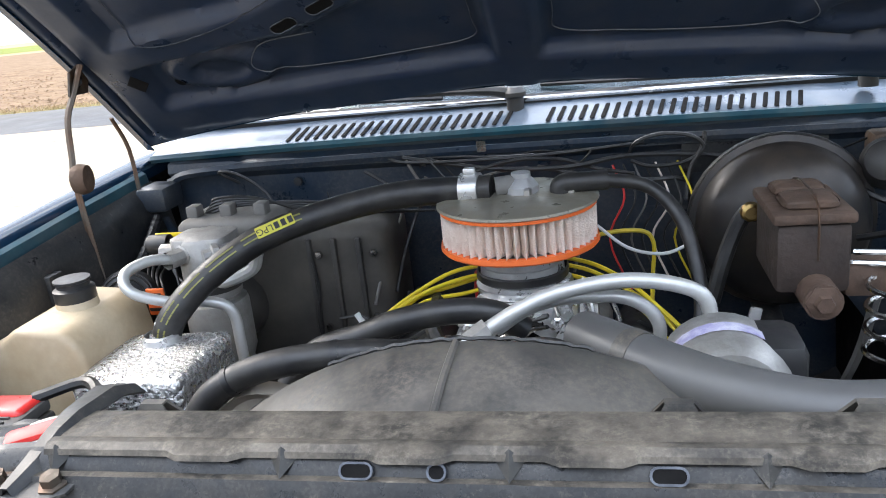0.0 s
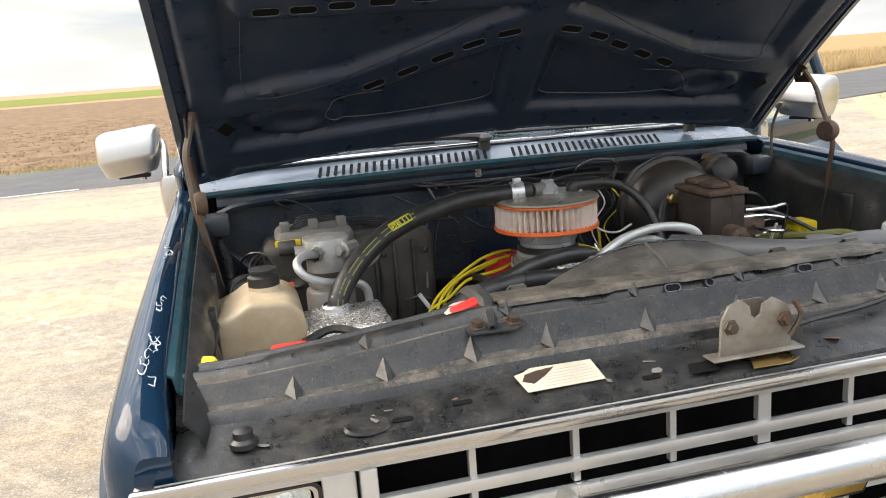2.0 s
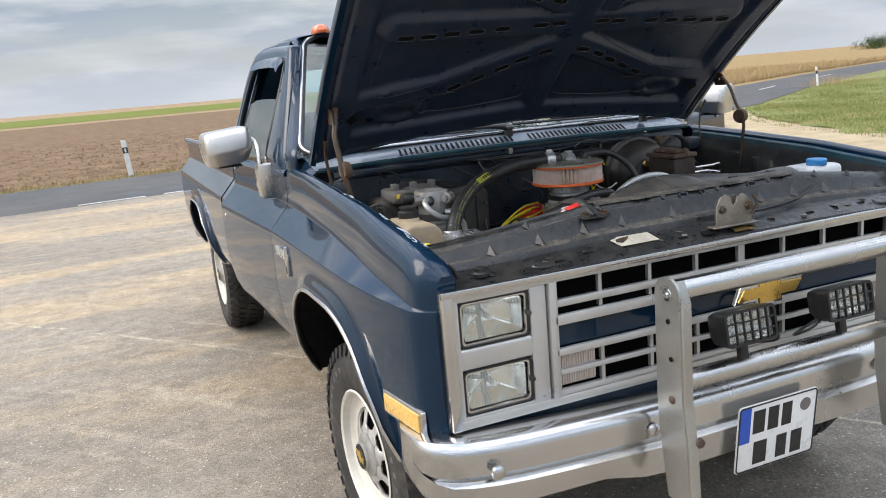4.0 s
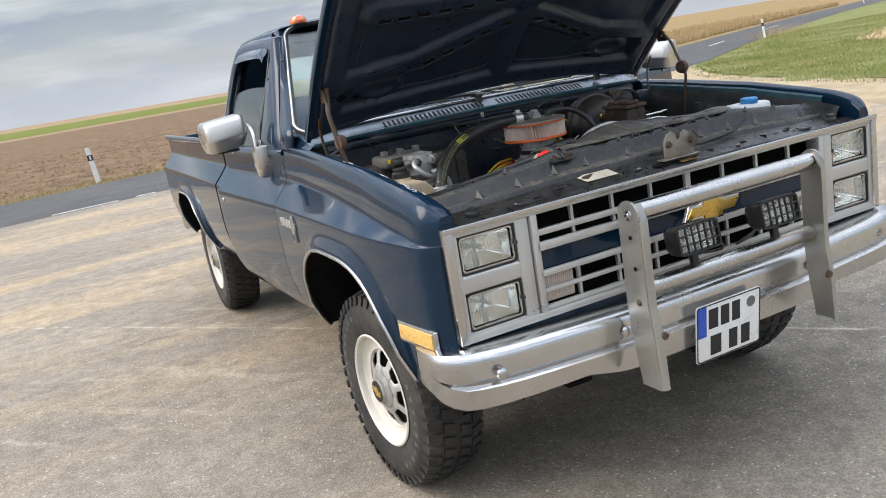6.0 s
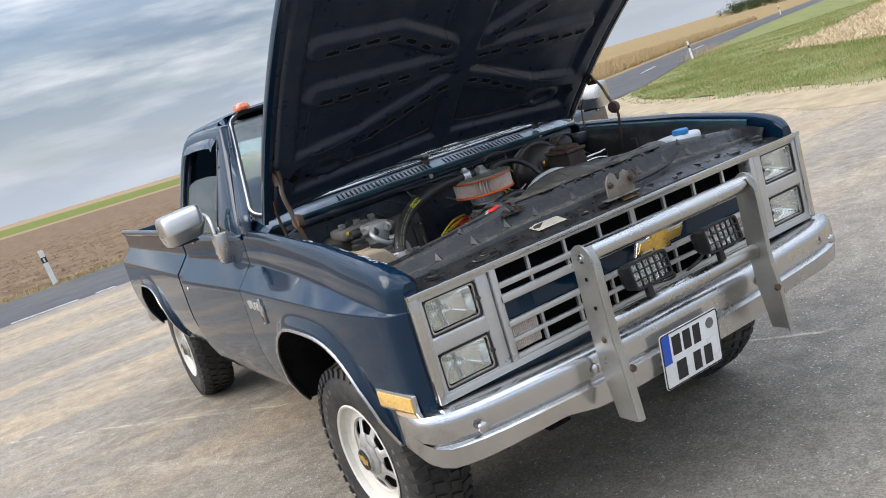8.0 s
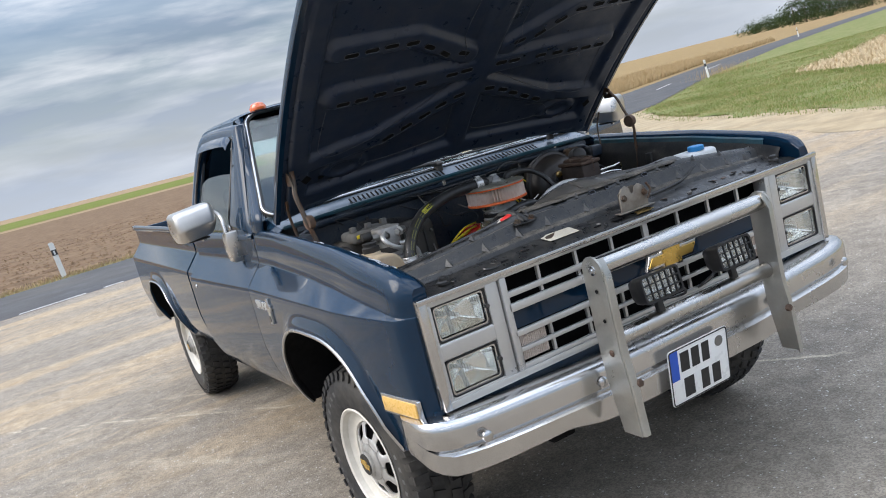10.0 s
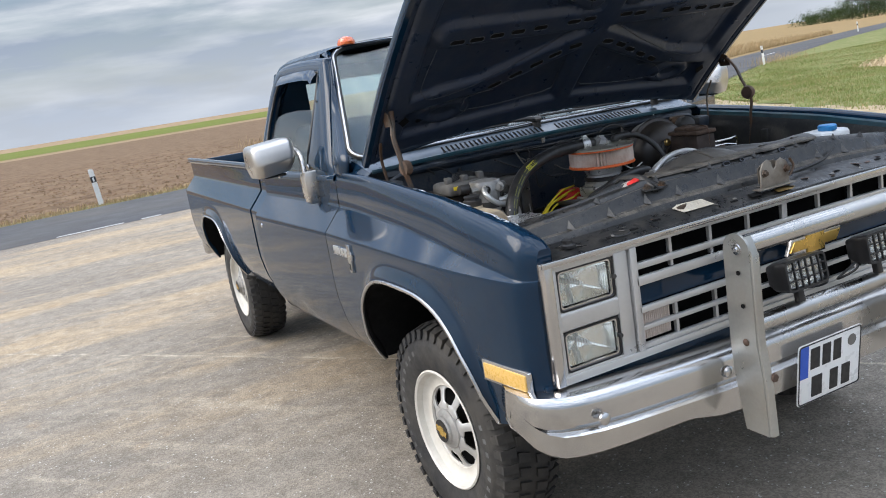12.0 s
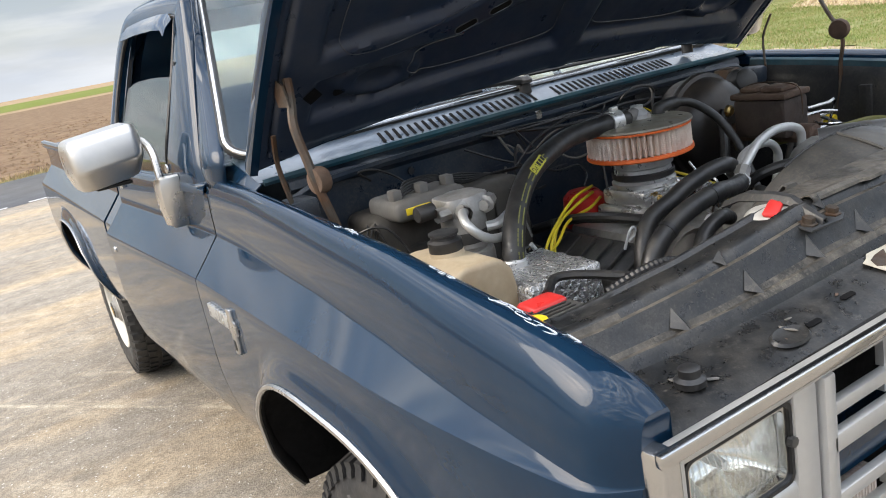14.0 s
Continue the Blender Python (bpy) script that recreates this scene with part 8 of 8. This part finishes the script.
piece("lead_tie", tubem([(-0.225, 0.955, 1.035), (-0.222, 0.962, 1.075)], 0.007, 8), INK)
piece("lead_boot", tubem([(-0.325, 0.93, 1.045), (-0.30, 0.925, 1.005)], 0.006, 8), WHITE_PL)
piece("dipstick", tubem([(-0.20, 0.74, 1.02), (-0.19, 0.73, 1.06), (-0.175, 0.73, 1.068), (-0.168, 0.735, 1.05), (-0.185, 0.74, 1.035)], 0.0035, 6), WHITE_PL, None, "looped white dipstick handle")

# wiring along the firewall and over the bay
def wire(pts, r=0.004, material=None, label=""):
    return piece("wire", tubem(pts, r, 6, 5), material or RUBBER, None, label)


wire([(-0.25, 1.12, 1.30), (-0.16, 1.11, 1.285), (-0.05, 1.09, 1.272), (0.08, 1.08, 1.270), (0.18, 1.10, 1.28), (0.30, 1.12, 1.272), (0.52, 1.10, 1.25)], 0.005, None, "black wiring loom along the firewall")
wire([(-0.20, 1.11, 1.20), (-0.14, 1.10, 1.25), (-0.04, 1.09, 1.285), (0.06, 1.09, 1.284), (0.13, 1.09, 1.262), (0.2, 1.08, 1.25)], 0.004)
wire([(-0.28, 1.13, 1.298), (-0.24, 1.11, 1.292), (-0.10, 1.10, 1.29), (0.05, 1.10, 1.293), (0.22, 1.12, 1.30)], 0.0035)
wire([(0.19, 1.12, 1.275), (0.205, 1.10, 1.305), (0.25, 1.10, 1.318), (0.305, 1.10, 1.31), (0.325, 1.105, 1.285), (0.29, 1.10, 1.262), (0.23, 1.10, 1.258), (0.195, 1.11, 1.268)], 0.004)
wire([(0.33, 1.13, 1.31), (0.325, 1.11, 1.29), (0.30, 1.09, 1.25), (0.29, 1.06, 1.2)], 0.0045)
wire([(0.02, 1.1, 1.27), (0.12, 1.06, 1.255), (0.22, 1.07, 1.24), (0.30, 1.10, 1.22), (0.31, 1.08, 1.10)], 0.0045)
for k in range(7):
    x = 0.16 + 0.02 * k
    wire([(x, 1.12, 1.26), (x + 0.02, 1.10 - 0.01 * k, 1.20), (x - 0.01, 1.09, 1.12), (x + 0.03, 1.06, 1.02)], 0.0022, (RED, RUBBER, GREY_PL, RUBBER, PAPER, RUBBER, WIRE_Y)[k])
for k in range(5):
    wire([(-0.66 + 0.01 * k, 1.05, 1.15 + 0.012 * k), (-0.655 + 0.012 * k, 1.0, 1.215 + 0.008 * k), (-0.60, 0.99, 1.245 + 0.006 * k), (-0.52, 1.0, 1.252 + 0.003 * k), (-0.42, 1.04, 1.24 - 0.006 * k), (-0.33, 1.05, 1.215), (-0.26 + 0.02 * k, 1.06, 1.205)], 0.003)
wire([(-0.25, 1.09, 1.21), (-0.272, 1.06, 1.15), (-0.285, 1.0, 1.10), (-0.295, 0.96, 1.05)], 0.0032, GREY_PL)
wire([(-0.20, 1.10, 1.25), (-0.23, 1.08, 1.18), (-0.25, 1.05, 1.12), (-0.26, 1.0, 1.06)], 0.0035)
wire([(-0.42, 0.98, 1.17), (-0.41, 0.975, 1.08), (-0.42, 0.975, 1.0), (-0.40, 0.97, 0.9)], 0.0035)
wire([(-0.36, 0.93, 1.035), (-0.32, 0.93, 1.04), (-0.295, 0.93, 1.028)], 0.003)
wire([(-0.70, 0.98, 1.20), (-0.69, 0.94, 1.14), (-0.64, 0.92, 1.11), (-0.60, 0.95, 1.10)], 0.003)
wire([(-0.77, 1.05, 1.13), (-0.74, 0.98, 1.19), (-0.69, 0.94, 1.19), (-0.66, 0.9, 1.12)], 0.003)
wire([(0.13, 0.92, 1.20), (0.18, 0.93, 1.155), (0.24, 0.95, 1.135), (0.29, 0.96, 1.15)], 0.003, WHITE_PL)
wire([(0.55, 0.95, 1.15), (0.62, 0.90, 1.17), (0.70, 0.85, 1.14), (0.76, 0.8, 1.10)], 0.006)
wire([(0.52, 1.08, 1.25), (0.60, 1.0, 1.20), (0.68, 0.96, 1.19), (0.75, 0.98, 1.12)], 0.006)
wire([(0.56, 0.80, 0.85), (0.57, 0.79, 1.0), (0.60, 0.76, 1.15)], 0.004, PAPER)
wire([(0.50, 0.9, 0.85), (0.53, 0.85, 0.98), (0.545, 0.82, 1.10)], 0.008, GREY_PL)

random.seed(15)
for k in range(16):
    x0 = random.uniform(-0.62, 0.62)
    pts = [(x0, 1.135, random.uniform(1.18, 1.29))]
    for q in range(4):
        pts.append((pts[-1][0] + random.uniform(-0.06, 0.10), 1.13 - 0.02 * random.random() - 0.01 * q, min(1.295, max(1.05, pts[-1][2] + random.uniform(-0.07, 0.05)))))
    wire(pts, random.choice((0.002, 0.0026, 0.0034)), random.choice((RUBBER, RUBBER, RUBBER, PIT, GREY_PL, RED if k % 5 == 0 else RUBBER)))

# wipers
for wx in (-0.03, 0.64):
    wp = piece("wiper_arm", tubem([(wx, 1.245, 1.388), (wx - 0.03, 1.240, 1.402), (wx - 0.12, 1.240, 1.408), (wx - 0.30, 1.260, 1.410), (wx - 0.45, 1.28, 1.412)], [0.014, 0.012, 0.008, 0.006, 0.004], 8), PLASTIC, None, "black wiper arm resting on the cowl")
    sub("wiper_pivot", lathem([(0.018, -0.03), (0.018, 0.0), (0.024, 0.004), (0.024, 0.012), (0.016, 0.022), (0, 0.024)], Matrix.Translation((wx, 1.245, 1.386)), 16), PLASTIC, wp)
    sub("wiper_blade", tubem([(wx - 0.62, 1.30, 1.404), (wx - 0.42, 1.272, 1.402), (wx - 0.15, 1.242, 1.398)], 0.006, 6), RUBBER, wp)

# fender badge: a chrome cross with bars for the letters
for sgn in (-1, 1):
    bd = piece("fender_badge", boxm(sgn * 1.006 - 0.006, sgn * 1.006 + 0.006, 1.185, 1.212, 0.945, 1.058, 0.002), CHROME, None, "chrome fender badge with lettering bars")
    for k in range(9):
        sub("letter_bar", boxm(sgn * 1.006 - 0.005, sgn * 1.006 + 0.005, 1.220 + 0.0185 * k, 1.233 + 0.0185 * k, 1.002, 1.036, 0.001), ALU, bd)
    sub("badge_shield", boxm(sgn * 1.006 - 0.005, sgn * 1.006 + 0.005, 1.172, 1.225, 0.995, 1.03, 0.002), CHROME, bd)
    sub("badge_inlay", boxm(sgn * 1.010 - 0.003, sgn * 1.010 + 0.003, 1.190, 1.207, 0.955, 0.982, 0.001), INK, bd)
    piece("door_lock", lathem([(0, 0.006), (0.010, 0.005), (0.012, 0)], Matrix.Translation((sgn * 1.002, 2.44, 1.03)) @ pose(0, 0, 0, 0, 90 * sgn, 0), 14), CHROME)

# paint chips on the fender's top edge
def fender_point(y, s_):
    sec = section(y, FEND_TOP(y))
    i = min(int(s_), len(sec) - 2)
    f_ = s_ - i
    x = sec[i][0] * (1 - f_) + sec[i + 1][0] * f_
    z = sec[i][1] * (1 - f_) + sec[i + 1][1] * f_
    return Vector((-x, y, z))


random.seed(4)
CHIP_RUNS = [(0.115, 0.28, 7, 0.014), (0.36, 0.44, 3, 0.010), (0.64, 0.74, 4, 0.010)]
for y0, y1, n_, size in CHIP_RUNS:
    for k in range(n_):
        y, s_ = y0 + (y1 - y0) * (k + random.uniform(-0.3, 0.3)) / n_, random.uniform(3.2, 4.6)
        flake = []
        a, m_ = random.uniform(0, 6.28), random.randint(6, 9)
        for q in range(m_):
            r_ = size * random.uniform(0.45, 1.0)
            flake.append(fender_point(y + 1.4 * r_ * math.cos(a + 5.2 * q / m_), min(6.2, max(2.4, s_ + 55 * r_ * math.sin(a + 5.2 * q / m_)))) + Vector((-0.0003, 0, 0.0006)))
        piece("paint_chip", tubem(flake, [0.0003, random.uniform(0.0008, 0.0015), 0.0009, 0.0003], 5, 3), CHIPPED)

# the driver's door swings out on its hinge with all that it carries
SWING = Matrix.Translation((0.99, -0.91, 0)) @ pose(0, 0, 0, 0, 0, -60) @ Matrix.Translation((-0.99, 0.91, 0))
AJAR = Matrix.Translation((-0.99, -0.91, 0)) @ pose(0, 0, 0, 0, 0, 2.3) @ Matrix.Translation((0.99, 0.91, 0))
for ob in list(truck.children):
    if ob.name.split(".")[0] in ("door", "door_window_frame", "door_mirror", "door_lock", "door_handle"):
        low = [v.co.x for o in [ob] + list(ob.children) for v in o.data.vertices]
        ob.matrix_local = SWING if min(low) > 0 else AJAR

# cab interior
piece("dashboard", boxm(-0.80, 0.80, 1.42, 1.62, 1.05, 1.33, 0.04, None, 3), INTERIOR, None, "dark dashboard")
se = piece("bench_seat", boxm(-0.72, 0.72, 2.05, 2.55, 0.80, 0.98, 0.05, None, 3), SEAT, None, "grey-blue bench seat")
sub("seat_back", boxm(-0.72, 0.72, 2.50, 2.66, 0.95, 1.50, 0.05, pose(0, 0, 0, 0, 0, 0), 3), SEAT, se)
piece("steering_wheel", tubem([(0.38 + 0.19 * math.cos(a), 1.80 + 0.075 * math.sin(a), 1.30 + 0.175 * math.sin(a)) for a in np.linspace(0, 2 * math.pi, 25)], 0.014, 8, 2), PLASTIC, None, "black steering wheel")
piece("cab_floor", boxm(-0.86, 0.86, 1.25, 2.78, 0.56, 0.60), INTERIOR)
piece("headliner", boxm(-0.68, 0.68, 1.98, 2.74, 1.800, 1.815), INTERIOR)
# bed
piece("bed_floor", boxm(-0.90, 0.90, 2.83, 5.01, 0.80, 0.83), BLACK)
piece("bed_front_wall", boxm(-0.90, 0.90, 2.81, 2.84, 0.80, 1.31), PAINT)
piece("tailgate", boxm(-0.86, 0.86, 4.985, 5.025, 0.78, 1.30, 0.01), PAINT, None, "navy tailgate")
piece("rear_bumper", boxm(-0.95, 0.95, 5.04, 5.14, 0.52, 0.70, 0.02), CHROME)
for sgn in (-1, 1):
    piece("bed_inner_wall", boxm(sgn * 0.86 - 0.02, sgn * 0.86 + 0.02, 2.84, 4.98, 0.82, 1.30), BLACK)
    piece("mud_flap", boxm(sgn * 0.80 - 0.09, sgn * 0.80 + 0.09, 4.50, 4.51, 0.36, 0.62, 0.003), RUBBER)

# ---- roadside ----
def delineator(x, y, turn):
    ob = thing("delineator_post", "white roadside delineator post with a black band", "road post", (x, y, 0), "delineator posts")
    bm = platem([(-0.06, -0.02), (0.06, -0.02), (0.045, 0.05), (0, 0.065), (-0.045, 0.05)], 0.90, pose(0, 0, 0, 0, 0, turn))
    bmesh.ops.bisect_plane(bm, geom=list(bm.verts) + list(bm.edges) + list(bm.faces), plane_co=(0, 0, 0.83), plane_no=(0, -0.5, 1), clear_outer=True)
    part("post", bm, POST_W, ob)
    part("band", platem([(-0.062, -0.022), (0.062, -0.022), (0.047, 0.052), (0, 0.067), (-0.047, 0.052)], 0.14, Matrix.Translation((0, 0, 0.54)) @ pose(0, 0, 0, 0, 0, turn)), INK, ob, "black band")
    part("reflector_strip", boxm(-0.02, 0.02, -0.025, -0.021, 0.56, 0.66, 0, pose(0, 0, 0, 0, 0, turn)), REFLECTOR, ob)
    ob.rotation_euler = (radians(-3), radians(-4), 0)
    return ob


delineator(-0.95, 18.95, 8)
delineator(27.6, 24.6, 30)
delineator(64.0, 46.6, 25)


def blades(name, n_, where, h0, h1, w, material, label, category, droop=0.5):
    """Many thin blades or stalks as one object."""
    vs, fs = [], []
    for _ in range(n_):
        x, y, sc = where()
        h = random.uniform(h0, h1) * sc
        a = random.uniform(0, 2 * math.pi)
        b = random.uniform(0, 2 * math.pi)
        dx, dy = math.cos(a) * w * sc, math.sin(a) * w * sc
        lx, ly = math.cos(b) * h * droop * random.random(), math.sin(b) * h * droop * random.random()
        i = len(vs)
        vs += [(x - dx, y - dy, -0.012), (x + dx, y + dy, -0.012), (x + lx * 0.4 + dx * 0.7, y + ly * 0.4 + dy * 0.7, h * 0.6), (x + lx * 0.4 - dx * 0.7, y + ly * 0.4 - dy * 0.7, h * 0.6), (x + lx, y + ly, h)]
        fs += [(i, i + 1, i + 2, i + 3), (i + 3, i + 2, i + 4)]
    me = bpy.data.meshes.new(name)
    me.from_pydata(vs, [], fs)
    me.materials.append(material)
    return tagged(new(name, me), label, category, kind="stuff")


random.seed(7)


def in_grass():
    while True:
        y = random.uniform(1, 26)
        x0 = lerp(y, [0, 5.6, 8.5, 11.0, 14.2, 17.3, 18.2, 25, 36], [9.6, 10.4, 11.5, 12.3, 14.0, 16.4, 18.0, 28, 47])
        x1 = lerp(y, [0, 7, 10.2, 15.1, 17.2, 20.8, 26], [16, 16.5, 17.8, 20.7, 27.3, 36, 46])
        x = x0 - 0.5 + (x1 - x0 + 0.5) * random.random() ** 1.1
        if x > x0 + 0.3 or random.random() < (0.5 if x > x0 else 0.16):
            d = noise.noise(Vector((x * 0.5, y * 0.5, 0)))
            if d > -0.35 or random.random() < 0.4:
                return x, y, 0.75 + 0.6 * max(0, d) + (0.4 if x > x1 - 0.8 else 0)


blades("grass_blades", 95000, in_grass, 0.02, 0.085, 0.007, BLADE, "uneven tufts of green grass on the verge", "grass", 0.8)
blades("dry_grass_blades", 22000, in_grass, 0.02, 0.08, 0.006, STRAW, "dry straw-coloured grass between the green tufts", "grass", 0.9)


def in_stubble():
    y = random.uniform(0, 30)
    x0 = lerp(y, [0, 7, 10.2, 15.1, 17.2, 20.8, 30], [16, 16.5, 17.8, 20.7, 27.3, 36, 56])
    k = random.randint(0, 22)
    return x0 + 0.3 + k * 0.5 + random.uniform(-0.12, 0.12), y, 1.0


blades("maize_stubble", 16000, in_stubble, 0.06, 0.20, 0.017, CHAFF, "rows of cut maize stalks and straw", "stubble", 2.2)


def by_far_road():
    i = random.uniform(12, 70)
    y = lerp(i, [p[0] for p in FAR_EDGE], [p[1] for p in FAR_EDGE])
    d = random.random() ** 2 * 14
    return i - 0.45 * d + random.uniform(-1, 1) * 0.2, y + 1.3 + 0.9 * d, 0.7 + 0.5 * random.random() + (0.5 if random.random() < 0.06 else 0)


blades("crop_stalks", 34000, by_far_road, 0.22, 0.48, 0.016, STRAW, "dry golden crop stalks along the road", "crop", 0.5)


def by_left_road():
    x = random.uniform(-32, 12)
    y = lerp(x, [p[0] for p in FAR_EDGE], [p[1] for p in FAR_EDGE])
    return x, y + random.random() * 0.9, 1.0


blades("verge_tufts", 9000, by_left_road, 0.03, 0.12, 0.010, STRAW, "short dry grass along the field edge", "grass", 0.9)


def near_post():
    return 28.9 + random.gauss(0, 0.9), 25.0 + random.gauss(0, 0.6), 1.0


blades("tall_weeds", 260, near_post, 0.2, 0.55, 0.006, STRAW, "tall dry weeds round the roadside post", "weeds", 0.35)


# clods on the ploughed field
random.seed(3)
vs, fs = [], []
for _ in range(9000):
    x = random.uniform(-26, 11)
    y0 = lerp(x, [p[0] for p in FAR_EDGE], [p[1] for p in FAR_EDGE]) + 0.9
    y = y0 + 22 * random.random() ** 1.6
    s_ = random.uniform(0.02, 0.065)
    i = len(vs)
    for dx, dy, dz in ((1, 0, 0), (-1, 0, 0), (0, 1, 0), (0, -1, 0), (0, 0, 0.8)):
        vs.append((x + dx * s_ * random.uniform(0.6, 1.3), y + dy * s_ * random.uniform(0.6, 1.3), 0.015 + dz * s_ * random.uniform(0.6, 1.3)))
    fs += [(i, i + 2, i + 4), (i + 2, i + 1, i + 4), (i + 1, i + 3, i + 4), (i + 3, i, i + 4)]
me = bpy.data.meshes.new("soil_clods")
me.from_pydata(vs, [], fs)
me.materials.append(SOIL)
tagged(new("soil_clods", me), "loose brown clods of ploughed earth", "soil", kind="stuff")


# far trees and hedge
def tree(x, y, h, w, leaves, seed):
    random.seed(seed)
    ob = thing("tree", "dark green broadleaf tree on the far field edge", "tree", (x, y, 0), "far trees")
    bm = tubem([(0, 0, -0.1), (0.05, 0, h * 0.25), (0, 0.05, h * 0.5), (0.1, 0, h * 0.75)], [h * 0.035, h * 0.028, h * 0.02, h * 0.008], 7)
    for k in range(5):
        a = random.uniform(0, 6.28)
        tube(bm, [(0, 0, h * (0.25 + 0.1 * k)), (math.cos(a) * w * 0.2, math.sin(a) * w * 0.2, h * (0.38 + 0.1 * k)), (math.cos(a) * w * 0.36, math.sin(a) * w * 0.36, h * (0.46 + 0.1 * k))], [h * 0.014, h * 0.009, h * 0.004], 5)
    part("trunk", bm, BARK, ob)
    cl = []
    for _ in range(26):
        a, r, z = random.uniform(0, 6.28), w * 0.42 * math.sqrt(random.random()), random.uniform(0.10, 0.88)
        cl.append((math.cos(a) * r * (1.25 - z * 0.7), math.sin(a) * r * (1.25 - z * 0.7), h * z, random.uniform(0.13, 0.24) * w))
    vs, fs = [], []
    for _ in range(leaves):
        c = random.choice(cl)
        d = Vector((random.gauss(0, 1), random.gauss(0, 1), random.gauss(0, 0.8))).normalized() * c[3] * random.random() ** 0.4
        p = Vector(c[:3]) + d
        s_ = random.uniform(0.10, 0.24)
        u = Vector((random.gauss(0, 1), random.gauss(0, 1), random.gauss(0, 1))).normalized() * s_
        v = Vector((random.gauss(0, 1), random.gauss(0, 1), random.gauss(0, 1))).normalized() * s_ * 0.6
        i = len(vs)
        vs += [tuple(p - u), tuple(p + v), tuple(p + u), tuple(p - v)]
        fs.append((i, i + 1, i + 2, i + 3))
    me = bpy.data.meshes.new("crown")
    me.from_pydata(vs, [], fs)
    me.materials.append(LEAF)
    cr = new("crown", me)
    cr.parent = ob
    return ob


for k, (az_, dist, h, w) in enumerate(((49.3, 296, 4.0, 8), (50.2, 292, 4.6, 7), (51.0, 290, 4.0, 8), (51.7, 240, 7.2, 6), (52.4, 240, 8.0, 7), (53.1, 240, 7.6, 7), (53.8, 240, 6.8, 7), (54.5, 245, 5.4, 8), (55.3, 245, 6.2, 8), (56.1, 245, 7.2, 8), (57.0, 245, 7.6, 8), (58.0, 245, 7.0, 9), (59.2, 245, 6.6, 9))):
    az_, h = az_ + 1.7, h * 0.85
    tree(-1.9 + dist * math.sin(radians(az_)), -2.1 + dist * math.cos(radians(az_)), h, w * 1.5, 3200, 20 + k)
